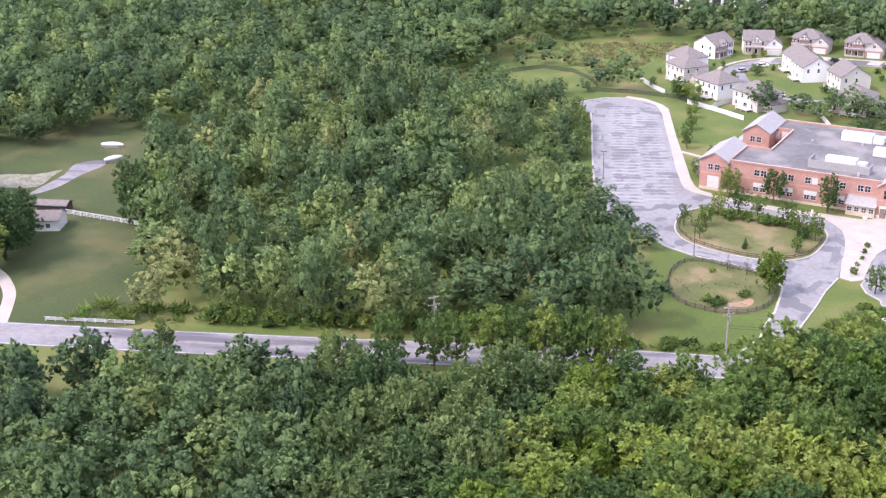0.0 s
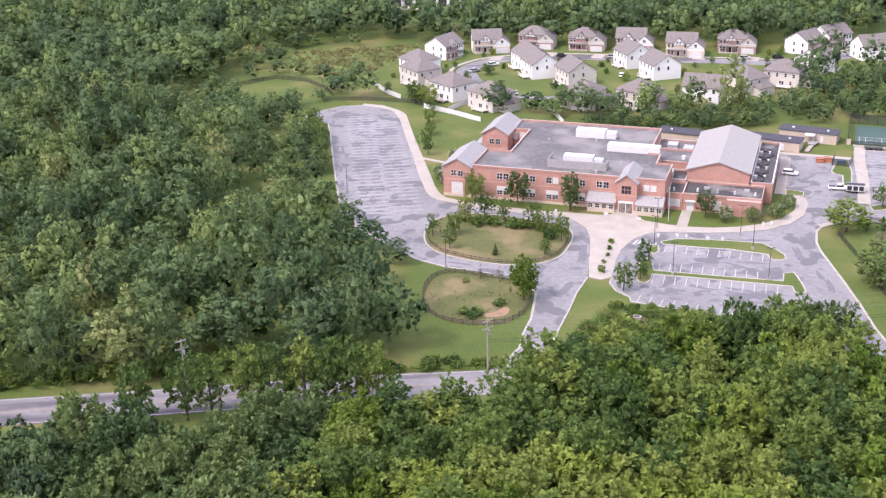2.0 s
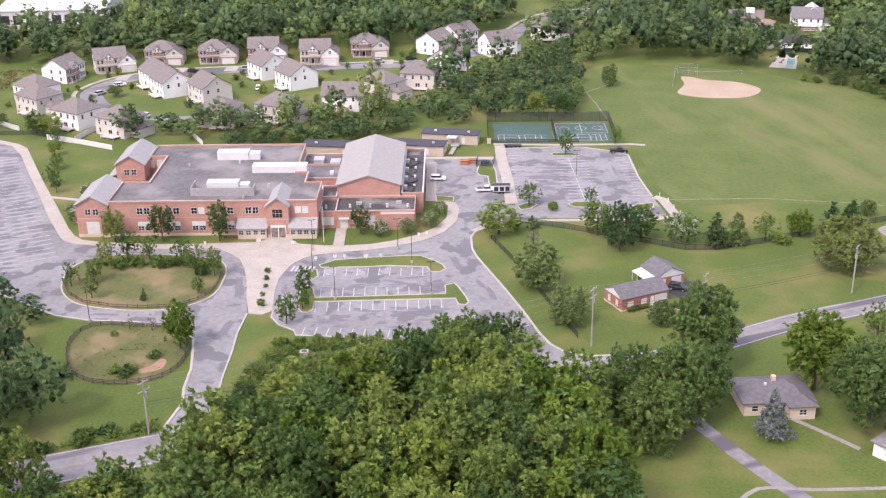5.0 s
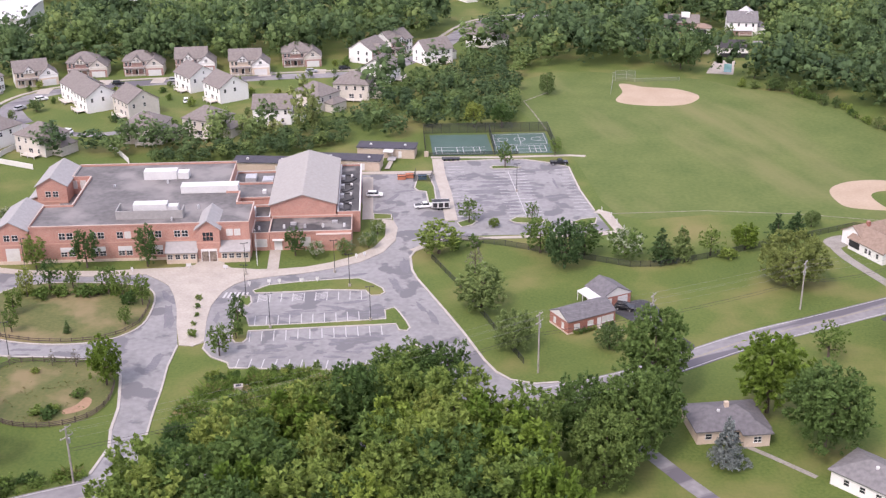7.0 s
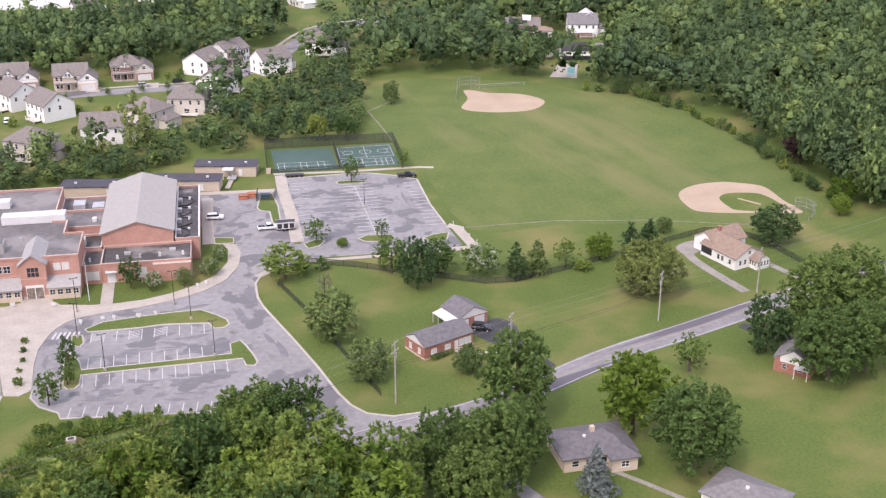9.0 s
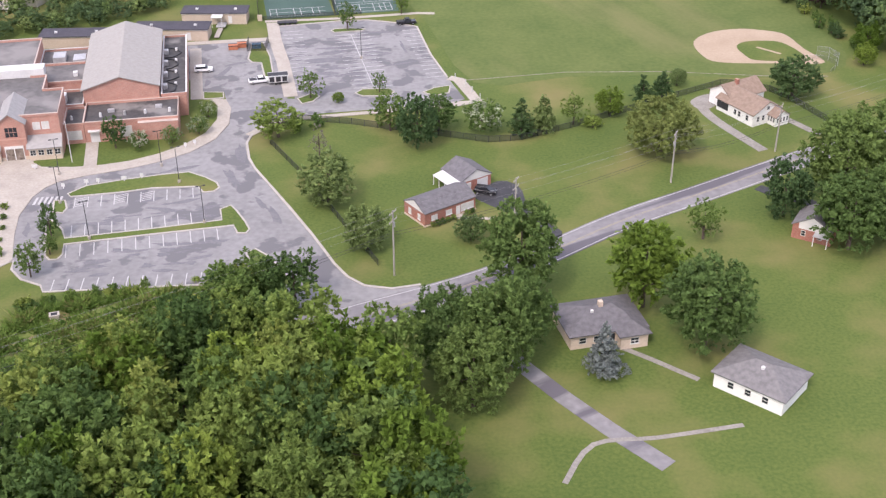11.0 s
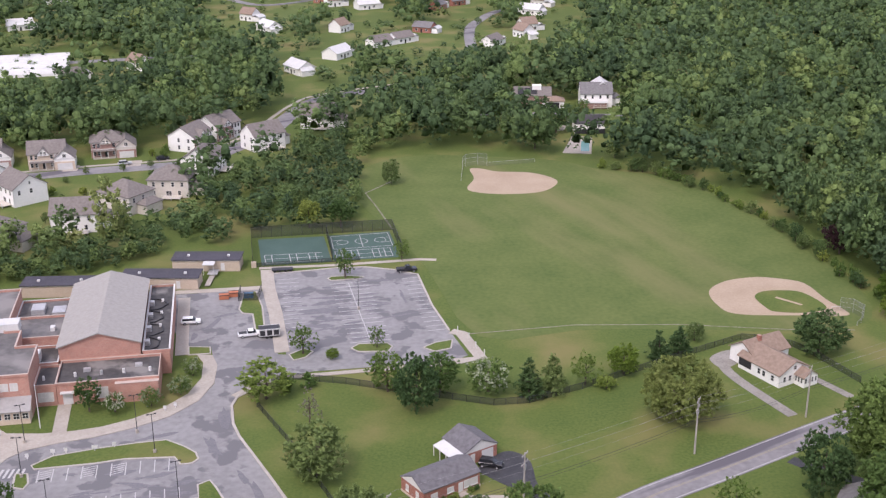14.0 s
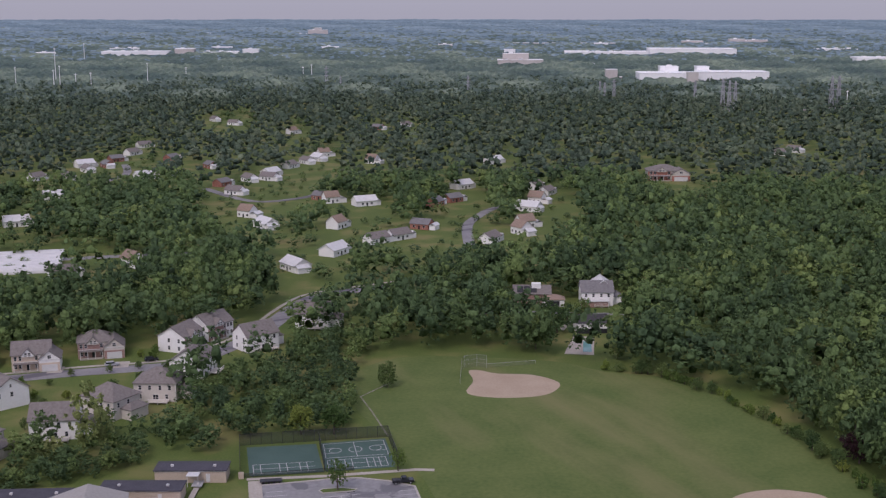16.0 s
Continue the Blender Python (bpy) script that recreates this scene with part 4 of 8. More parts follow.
MAIN = [(8.6, 0.5), (63, 0.5), (63, 14.5), (58.5, 14.5), (58.5, 23), (55, 23), (55, 48), (10.8, 48), (10.8, 38), (16, 38), (16, 15.5), (8.6, 15.5)]
flat_block(MAIN, 9.2)
part("stone_base", ribbon(bmesh.new(), [(8.6, 0.46), (42, 0.46)], 0.08, -0.1, 0.7), STONE_BASE, school)
part("stone_band", ribbon(bmesh.new(), [(8.6, 0.47), (50, 0.47)], 0.06, 5.0, 5.25), BAND, school)
# courtyard floor behind the first tower
part("low_roof", prism(bmesh.new(), [(8.6, 15.6), (15.9, 15.6), (15.9, 37.9), (8.6, 37.9)], -0.2, 4.6), MEMBRANE, school)


def tower(x0, x1, y0, y1, eave, rise_, roof_mat=None, wall_mat=None):
    part("wall", gable_wall(bmesh.new(), x0, x1, y0, y1, -0.2, eave, rise_), wall_mat or BRICK, school)
    part("tower_roof", gable_roof(bmesh.new(), x0, x1, y0, y1, eave, rise_, 0.45, 0.25), roof_mat or SEAM, school, "light grey metal gable roof")
    part("stone_base", ribbon(bmesh.new(), [(x0, y0 - 0.03), (x1, y0 - 0.03)], 0.08, -0.1, 0.9), STONE_BASE, school)
    part("stone_band", ribbon(bmesh.new(), [(x0, y0 - 0.02), (x1, y0 - 0.02)], 0.06, 5.0, 5.3), BAND, school)


tower(0, 8.3, 0, 17, 9.0, 2.3)
tower(2.6, 10.7, 31, 47, 9.6, 2.4)
tower(50, 55.8, -1.6, 10, 8.8, 2.2)
tower(67, 84.2, 15.7, 52.4, 8.2, 2.7, SEAM_TAN)
# low side porches on the west front
for y0, y1 in ((10, 18), (38, 46)):
    x1 = 0 if y0 < 20 else 2.6
    part("wall", boxes((x1 - 4.2, x1 - 0.01, y0, y1, -0.2, 3.4)), BRICK, school)
    bm = bmesh.new()
    vs = [bm.verts.new(v) for v in ((x1 - 4.8, y0 - 0.4, 3.3), (x1, y0 - 0.4, 4.7), (x1, y1 + 0.4, 4.7), (x1 - 4.8, y1 + 0.4, 3.3), (x1 - 4.8, y0 - 0.4, 3.5), (x1, y0 - 0.4, 4.9), (x1, y1 + 0.4, 4.9), (x1 - 4.8, y1 + 0.4, 3.5))]
    for q in ((3, 2, 1, 0), (4, 5, 6, 7), (0, 1, 5, 4), (1, 2, 6, 5), (2, 3, 7, 6), (3, 0, 4, 7)):
        bm.faces.new([vs[i] for i in q])
    part("porch_roof", bm, SEAM, school)
flat_block([(63.1, 4.6), (67.4, 4.6), (67.4, 14), (63.1, 14)], 4.4, roof=MEMBRANE_DARK)
flat_block([(67.5, 4.6), (88.4, 4.6), (88.4, 15.5), (67.5, 15.5)], 4.5, roof=MEMBRANE_DARK)
part("wall", boxes((79.5, 88.3, 3.4, 4.5, -0.2, 4.4)), BRICK, school)
part("coping", boxes((79.4, 88.4, 3.3, 4.5, 4.4, 4.52)), COPING, school)
flat_block([(84.7, 15.7), (90.4, 15.7), (90.4, 54), (84.7, 54)], 5.4, coping=WHITE_METAL, roof=MEMBRANE_DARK)
flat_block([(55.1, 23.2), (66.8, 23.2), (66.8, 35), (55.1, 35)], 7.2)
flat_block([(58.6, 14.2), (66.8, 14.2), (66.8, 23.0), (58.6, 23.0)], 5.0, coping=WHITE_METAL, roof=MEMBRANE_DARK)
flat_block([(55.1, 35.2), (66.8, 35.2), (66.8, 48), (55.1, 48)], 6.0, coping=WHITE_METAL)
# windows in pairs, upper and lower
for u, blind_ in ((17.5, 0), (25.2, 0), (31.8, 1), (39.4, 0), (46, 0), (59, 2)):
    for k, du in enumerate((-0.95, 0.95)):
        window(school, u + du, 0.5, 6.1, 1.6, 1.8, "s", BLIND if blind_ == 2 or (blind_ and k) else None, False)
    if u < 42:
        for du in (-0.95, 0.95):
            window(school, u + du, 0.5, 1.5, 1.6, 1.3, "s", None, False)
        part("blind_panel", boxes((u - 1.75, u + 1.75, 0.38, 0.49, 2.85, 4.0)), WHITE_METAL, school, "white panel over the lower windows")
for du in (-1.0, 1.0):
    window(school, 4.1 + du, 0, 6.2, 1.5, 1.7, "s", None, False)
    window(school, 6.6 + du, 31, 6.4, 1.5, 1.7, "s", None, False)
    window(school, 12.3 + du * 1.2, 38, 6.2, 1.6, 2.4, "s", BLIND, False)
part("panel", boxes((2.4, 5.8, -0.06, 0.0, 0.9, 4.3)), BLIND, school, "pale panel below the tower windows")
window(school, 52.9, -1.6, 5.6, 2.7, 2.4, "s", None, False, (3, 2), BRICK)
part("door", boxes((51.0, 54.8, -1.72, -1.6, 0.1, 2.9)), ENTRY_GLASS, school, "tan-framed glazed entrance doors")
part("door_frame", boxes((50.9, 51.05, -1.78, -1.6, 0.1, 3.0), (54.75, 54.9, -1.78, -1.6, 0.1, 3.0), (52.8, 53.0, -1.78, -1.6, 0.1, 2.9), (50.9, 54.9, -1.78, -1.6, 2.9, 3.5)), WHITE_TRIM, school)
# glazed bays beneath shed roofs on both sides of the entrance
for a, b in ((42.3, 49.9), (55.9, 62.9)):
    part("bay", boxes((a, b, -2.4, 0.45, -0.1, 2.9)), STONE_BASE, school, "tan stone bay with a row of windows")
    bm = bmesh.new()
    vs = [bm.verts.new(v) for v in ((a - 0.3, -3.0, 2.95), (b + 0.3, -3.0, 2.95), (b + 0.3, 0.5, 4.7), (a - 0.3, 0.5, 4.7), (a - 0.3, -3.0, 3.15), (b + 0.3, -3.0, 3.15), (b + 0.3, 0.5, 4.9), (a - 0.3, 0.5, 4.9))]
    for q in ((3, 2, 1, 0), (4, 5, 6, 7), (0, 1, 5, 4), (1, 2, 6, 5), (2, 3, 7, 6), (3, 0, 4, 7)):
        bm.faces.new([vs[i] for i in q])
    part("bay_roof", bm, SEAM, school, "pale metal shed roof")
    for i in range(4):
        window(school, a + (b - a) * (i + 0.5) / 4, -2.4, 1.2, 1.25, 1.3, "s", None, False)
for u in (65.2,):
    window(school, u, 4.6, 1.0, 3.2, 2.2, "s", BLIND, False, (4, 2))
part("door", boxes((68.6, 70.6, 4.48, 4.6, 0.1, 2.5)), WHITE_METAL, school, "white side door under a small canopy")
part("canopy", boxes((68.2, 71.0, 3.6, 4.6, 2.9, 3.1)), WHITE_METAL, school)
window(school, 76.6, 4.6, 0.9, 2.6, 2.6, "s", BLIND, False, (2, 2))
window(school, 73.5, 4.6, 1.3, 1.2, 1.5, "s", None, False)
for v in (20, 30, 40):
    window(school, 0, v - 8, 1.4, 1.5, 1.6, "w", None, False) if v < 28 else None
# plant on the roofs
part("roof_screen", boxes((29.2, 46, 5.2, 5.45, 9.25, 11.5), (29.2, 29.45, 5.45, 11.5, 9.25, 11.5), (45.75, 46, 5.45, 9, 9.25, 11.5)), SEAM, school, "pale ribbed metal screen round the roof units")
part("roof_unit", boxes((33, 41.5, 8.5, 11.5, 9.25, 11.9), (41.6, 44.2, 8.8, 11.2, 9.25, 11.2)), WHITE_METAL, school, "white roof unit")
part("roof_unit", boxes((31, 40, 35, 38.4, 9.25, 11.6), (40.1, 43.2, 35.2, 38.2, 9.25, 11.1)), WHITE_METAL, school, "white roof unit")
part("roof_unit", boxes((42.8, 58, 23.4, 27, 9.25, 11.2)), WHITE_METAL, school, "long white roof unit")
for x, y, z in ((31, 43, 0), (38, 32, 1), (43.5, 3.6, 1), (56, 30, 0), (49, 12, 1), (24, 30, 0)):
    part("roof_vent", tube(bmesh.new(), (x, y, 9.2), (x, y, 9.9 + 0.3 * z), 0.35, 0.28, 8), GREY_METAL, school)
part("roof_unit", boxes((60.5, 63.0, 16, 18.6, 5.0, 7.0)), WHITE_METAL, school)
part("roof_unit", boxes((59.2, 61.4, 19.4, 21.6, 5.0, 6.8)), WHITE_METAL, school)
part("roof_unit", boxes((58, 61, 40, 44, 6.0, 7.3), (63, 66, 38, 42, 6.0, 7.2)), GREY_METAL, school)
part("roof_unit", boxes((64, 65, 27, 28.4, 7.2, 8.2)), WHITE_METAL, school)
part("roof_vent", tube(bmesh.new(), (64.6, 8, 4.4), (64.6, 8, 5.4), 0.3, 0.25, 8), WHITE_METAL, school)
for x in (71, 76.4, 81, 86.5):
    part("roof_vent", tube(bmesh.new(), (x, 8.4, 4.5), (x, 8.4, 5.5), 0.35, 0.3, 8), GREY_METAL if x == 76.4 else WHITE_METAL, school)
for v, k in ((20, 0.8), (27.5, 1.0), (35, 0.9), (42.5, 1.1)):
    arc = [(85.4 + 3.2 * k * math.sin(a * math.pi / 8) + 0.25 * math.sin(a * 2.3 + v), v + 3.3 * math.cos(a * math.pi / 8)) for a in range(9)]
    part("roof_pipe", ribbon(bmesh.new(), arc, 0.13, 5.5, 5.75), DARK_METAL, school, "thin dark curved roof pipe")
    part("roof_unit", boxes((85.0, 86.0, v - 0.7, v + 0.7, 5.45, 6.5)), GREY_METAL, school)
    part("roof_unit", boxes((87.6, 88.2, v + 1.6, v + 2.2, 5.45, 6.1)), WHITE_METAL, school)
for x, y in ((72.5, 10.2), (83.2, 10.8)):
    part("roof_unit", boxes((x, x + 1.5, y, y + 0.9, 4.55, 5.2)), GREY_METAL, school)

# ---- portable classrooms, service yard ----


def portable(x, y, rz, length, depth, label):
    p_ = thing("portable_classroom", pose(x, y, 0, 0, 0, rz), label, "building")
    part("wall", boxes((0, length, 0, depth, 0, 3.2)), TAN_PANEL, p_)
    bm = boxes((-0.3, length + 0.3, -0.3, depth + 0.3, 3.2, 3.45))
    part("roof", bm, surface("dark rolled roofing", (0.048, 0.046, 0.058), (0.078, 0.074, 0.09), 0.3, 2, 0.8, 0.0), p_)
    for k in (0.2, 0.8):
        part("roof_vent", boxes((length * k, length * k + 0.7, depth * 0.4, depth * 0.5, 3.45, 3.9)), WHITE_METAL, p_)
    part("trim", boxes((-0.05, length + 0.05, -0.05, 0, 2.95, 3.2)), WHITE_TRIM, p_)
    part("door", boxes((length * 0.72, length * 0.72 + 1.0, -0.06, 0, 0.3, 2.4)), WHITE_METAL, p_)
    return p_


portable(-40.6, 376.2, -5.4, 18.1, 6.0, "tan portable classroom with a dark flat roof")
portable(-52.5, 364.6, -6, 20, 6.0, "long tan portable classroom behind the gym")
portable(-77, 361.5, -3, 18, 6.0, "dark-roofed portable classroom among the trees")
strip([(-32.9, 322.9), (-35.6, 357)], 3.0, CONCRETE, "pale concrete apron along the gym wall", 0.11)
steps = thing("entrance_steps", pose(-31.5, 366, 0, 0, 0, -6), "pale metal steps and landing between two portables", "steps")
part("landing", boxes((0, 2.6, 5, 8.6, 0.7, 0.9)), GREY_METAL, steps)
part("ramp", boxes((0.6, 2.0, -2, 5, 0.35, 0.5)), CONCRETE, steps)
part("canopy", boxes((-1.5, 1.6, 6.2, 9.0, 2.9, 3.1)), WHITE_METAL, steps)
for x in (-1.3, 1.4):
    part("post", boxes((x, x + 0.12, 6.3, 6.42, 0, 2.9)), WHITE_METAL, steps)
ac = thing("utility_box", pose(-19.6, 376.5, 0), "small pale electrical cabinet on the grass", "cabinet")
part("cabinet", boxes((0, 1.3, 0, 1.0, 0, 1.6)), TAN_PANEL, ac)


# ---- vehicles ----
def car(x, y, rz, paint, label, kind="suv", category="car"):
    c = thing("pickup_truck" if kind == "pickup" else "car", pose(x, y, 0.04, 0, 0, rz), label, category)
    bm = bmesh.new()
    L, W = (5.6, 1.95) if kind == "pickup" else (4.7, 1.85)
    prof = [(-L / 2, 0.45), (L / 2, 0.45), (L / 2, 0.8), (L / 2 - 0.1, 1.0), (L / 2 - 1.3, 1.08), (-L / 2 + 0.1, 1.08), (-L / 2, 0.9)]
    a, b = [bm.verts.new((u, -W / 2, z)) for u, z in prof], [bm.verts.new((u, W / 2, z)) for u, z in prof]
    bm.faces.new(a)
    bm.faces.new(b[::-1])
    for i in range(len(prof)):
        j = (i + 1) % len(prof)
        bm.faces.new([a[i], b[i], b[j], a[j]])
    bmesh.ops.bevel(bm, geom=bm.edges[:], offset=0.06, segments=1, affect="EDGES")
    part("body", bm, paint, c)
    lo, hi = (-0.6, 1.5) if kind == "pickup" else (-2.1, 1.2)
    bm = bmesh.new()
    q = [(lo, 1.06), (hi, 1.06), (hi - 0.7, 1.62), (lo + 0.25, 1.64)]
    a, b = [bm.verts.new((u, -W / 2 + 0.1 + (z > 1.3) * 0.12, z)) for u, z in q], [bm.verts.new((u, W / 2 - 0.1 - (z > 1.3) * 0.12, z)) for u, z in q]
    bm.faces.new(a)
    bm.faces.new(b[::-1])
    for i in range(4):
        bm.faces.new([a[i], b[i], b[(i + 1) % 4], a[(i + 1) % 4]])
    part("glass", bm, WINDOW_DARK, c)
    part("cabin_roof", boxes((lo + 0.22, hi - 0.66, -W / 2 + 0.2, W / 2 - 0.2, 1.62, 1.72)), paint, c)
    if kind == "pickup":
        part("bed_liner", boxes((-L / 2 + 0.15, lo - 0.1, -W / 2 + 0.15, W / 2 - 0.15, 1.06, 1.1)), DARK_METAL, c)
    for wx in (-L / 2 + 0.9, L / 2 - 0.95):
        for wy in (-W / 2 + 0.02, W / 2 - 0.02):
            w = part("wheel", tube(bmesh.new(), (wx, wy - 0.11, 0.34), (wx, wy + 0.11, 0.34), 0.34, 0.34, 12), RUBBER, c)
            part("rim", tube(bmesh.new(), (wx, wy - 0.125, 0.34), (wx, wy + 0.125, 0.34), 0.2, 0.2, 8), GREY_METAL, w)
    for wy in (-0.65, 0.65):
        part("headlight", boxes((L / 2 - 0.02, L / 2 + 0.02, wy - 0.18, wy + 0.18, 0.72, 0.86)), WHITE_METAL, c)
    return c


car(22.2, 369.6, 4, CAR_BLACK, "black pickup truck parked in the corner of the car park", "pickup")
car(-32.4, 340.6, 2, CAR_WHITE, "white estate car parked in the service yard")
car(-17.8, 331.8, 10, CAR_WHITE, "white pickup truck parked beside a trailer", "pickup")
car(30.6, 267.2, -20, CAR_BLACK, "dark car on the brick house's drive")
trailer = thing("trailer", pose(-13.2, 331, 0, 0, 0, 6), "white-framed utility trailer with dark open bays", "trailer")
part("deck", boxes((-2.4, 2.4, -1.1, 1.1, 0.5, 0.7)), DARK_METAL, trailer)
part("frame", boxes((-2.4, 2.4, -1.15, -1.05, 0.7, 2.4), (-2.4, -2.3, -1.1, 1.1, 0.7, 2.4), (2.3, 2.4, -1.1, 1.1, 0.7, 2.4)), WHITE_METAL, trailer)
for x in (-1.6, 0, 1.6):
    part("opening", boxes((x - 0.6, x + 0.6, -1.2, -1.15, 0.9, 2.2)), DARK_METAL, trailer, "dark opening")
part("roof_panel", boxes((-2.5, 2.5, -1.2, 1.2, 2.4, 2.5)), DARK_METAL, trailer)
part("roof_frame", boxes((-2.55, 2.55, -1.3, -1.2, 2.35, 2.55), (-2.55, 2.55, 1.2, 1.3, 2.35, 2.55)), WHITE_METAL, trailer)
for x in (-0.6, 0.4):
    for y in (-1.05, 0.95):
        part("wheel", tube(bmesh.new(), (x, y, 0.34), (x, y + 0.12, 0.34), 0.34, 0.34, 10), RUBBER, trailer)
bench = thing("flatbed_trailer", pose(-11.2, 373.3, 0, 0, 0, 3), "low dark flatbed trailer beside the courts", "trailer")
part("deck", boxes((-2.8, 2.8, -1.0, 1.0, 0.6, 0.8)), DARK_METAL, bench)
for x in (-2, -0.6, 0.8, 2.2):
    part("wheel", tube(bmesh.new(), (x, -1.05, 0.32), (x, -0.9, 0.32), 0.32, 0.32, 10), RUBBER, bench)
for x, y, mat_, lab in ((-25.5, 355.6, ORANGE, "orange steel plant under a tarpaulin"), (-23.2, 357, ORANGE, "orange steel skip by the yard fence"), (-19.3, 355.6, BLUE, "blue steel skip in the yard corner")):
    s_ = thing("skip", pose(x, y, 0, 0, 0, 3), lab, "container")
    bm = bmesh.new()
    gable_wall(bm, -1.2, 1.2, -0.8, 0.8, 0.1, 1.2, 0.25, "x")
    part("bin", bm, mat_, s_)
    part("rim", boxes((-1.3, 1.3, -0.9, -0.8, 1.15, 1.3)), DARK_METAL, s_)
    part("rim", boxes((-1.3, 1.3, 0.8, 0.9, 1.15, 1.3)), DARK_METAL, s_)
wire_fence([(-21.5, 359.2), (-21.8, 353.5), (-16.8, 353.2), (-16.2, 359.4)], 2.2, "dark screened yard fence round the bins", CHAIN_DARK, metal=DARK_METAL)

# ---- lamps, flagpole, poles and cables ----


def lamp(x, y, h=8.5):
    o = thing("street_lamp", pose(x, y, 0), "tall dark car park lamp on a concrete foot", "lamp", "car park lamps")
    part("foot", tube(bmesh.new(), (0, 0, 0), (0, 0, 0.8), 0.32, 0.32, 10), CONCRETE, o)
    part("pole", tube(bmesh.new(), (0, 0, 0.8), (0, 0, h), 0.085, 0.06, 6), DARK_METAL, o)
    part("arm", boxes((-0.6, 0.6, -0.04, 0.04, h - 0.08, h)), DARK_METAL, o)
    for s in (-1, 1):
        part("lamp_head", boxes((s * 0.7 - 0.26, s * 0.7 + 0.26, -0.16, 0.16, h - 0.05, h + 0.08)), DARK_METAL, o)
    return o


first = lamp(-57.2, 272.4)
for x, y in ((-49, 256.8), (-27, 260.8), (-33.5, 279), (8.4, 345), (-102.2, 242.2), (-115, 288), (-150.5, 284), (-38, 287.4), (-59.5, 285.5)):
    copy_thing(first, pose(x, y, 0, 0, 0, 17))
flag = thing("flagpole", pose(-57.8, 291.5, 0), "tall white flagpole before the entrance", "flagpole")
part("pole", tube(bmesh.new(), (0, 0, 0), (0, 0, 9.5), 0.11, 0.06, 8), WHITE_METAL, flag)
part("ball", tube(bmesh.new(), (0, 0, 9.5), (0, 0, 9.75), 0.12, 0.05, 8), WHITE_METAL, flag)
sign_mesh = None
for x, y, w in ((-53.0, 280.2, 0.9), (-50.6, 280.5, 0.7), (-45.2, 280.9, 1.1), (-41.6, 281.8, 0.7), (-57.6, 279, 0.7), (-74.5, 289.5, 1.2), (-65.2, 288.6, 1.2), (-88, 287.2, 0.6), (-31.5, 297.2, 0.6), (-33.5, 296, 0.6)):
    b = thing("bollard_sign", pose(x, y, 0.1), "small white marker post beside the drive", "post", "white marker posts")
    part("post", boxes((-0.08, 0.08, -0.08, 0.08, 0, 1.0)), WHITE_METAL, b)
    part("plate", boxes((-w / 2, w / 2, -0.12, -0.08, 0.5, 1.3)), WHITE_METAL, b)
for x, y in ((31.4, 329), (33.6, 325), (34.6, 320), (36, 315.6)):
    b = thing("bollard", pose(x, y, 0), "short pale post at the path's edge", "post", "path posts")
    part("post", tube(bmesh.new(), (0, 0, 0), (0, 0, 1.5), 0.1, 0.1, 8), WHITE_METAL, b)

POLES = [(-128, 167.5, 11.5, -27), (-74.1, 196.5, 11.5, -27), (9.4, 237.2, 13.8, -30), (35.0, 255.5, 9.5, -30), (70.5, 267.7, 12, -28), (97.6, 279.6, 11.5, -28), (150, 305, 12, -28)]


def utility_pole(x, y, h, rz):
    o = thing("utility_pole", pose(x, y, 0, 0, 0, rz + 90 - 4), "grey wooden utility pole with crossarms", "utility pole", "roadside poles")
    part("pole", tube(bmesh.new(), (0, 0, -0.3), (0, 0, h), 0.2, 0.14, 8), WOOD_POLE, o)
    for z, w in ((h - 0.5, 1.2), (h - 2.2, 1.4)):
        arm = part("crossarm", boxes((-w, w, -0.07, 0.07, z, z + 0.16)), WOOD_POLE, o)
        for x_ in (-w + 0.1, 0.35, w - 0.1):
            part("insulator", tube(bmesh.new(), (x_, 0, z + 0.16), (x_, 0, z + 0.4), 0.07, 0.04, 6), GREY_METAL, arm)
    part("transformer", tube(bmesh.new(), (0.4, 0.1, h - 3.6), (0.4, 0.1, h - 2.6), 0.26, 0.26, 8), GREY_METAL, o)
    return o


for x, y, h, rz in POLES:
    utility_pole(x, y, h, rz)
CABLE = surface("weathered bare wire", (0.2, 0.2, 0.2), (0.28, 0.28, 0.28), 0.6, 3, 0.7, 0.0)
cable = thing("overhead_cable", Matrix.Identity(4), "thin dark overhead cables strung between the poles", "cable")
run = [POLES[i] for i in (1, 2, 4, 5, 6)]
for drop, off, r in ((0.2, -1.1, 0.015), (0.2, 1.1, 0.015), (1.9, -1.2, 0.015), (1.9, 1.2, 0.015), (4.6, 0.1, 0.04), (5.2, 0.1, 0.03)):
    for p0, p1 in zip(run, run[1:]):
        d = Vector((p1[0] - p0[0], p1[1] - p0[1])).normalized()
        nx, ny = -d.y * off, d.x * off
        sag = 0.9 if drop < 3 else 1.3
        bm = bmesh.new()
        prev_ring = None
        for k in range(11):
            s = k / 10
            c = Vector((p0[0] + (p1[0] - p0[0]) * s + nx, p0[1] + (p1[1] - p0[1]) * s + ny, p0[2] + (p1[2] - p0[2]) * s - drop - sag * 4 * s * (1 - s)))
            ring_ = [bm.verts.new(c + Vector((-d.y * r * math.cos(a), d.x * r * math.cos(a), r * math.sin(a)))) for a in (0, math.pi / 2, math.pi, 3 * math.pi / 2)]
            if prev_ring:
                for q in range(4):
                    bm.faces.new([prev_ring[q], prev_ring[(q + 1) % 4], ring_[(q + 1) % 4], ring_[q]])
            prev_ring = ring_
        part("strand", bm, DARK_METAL if drop > 3 else CABLE, cable)

# ---- fences ----


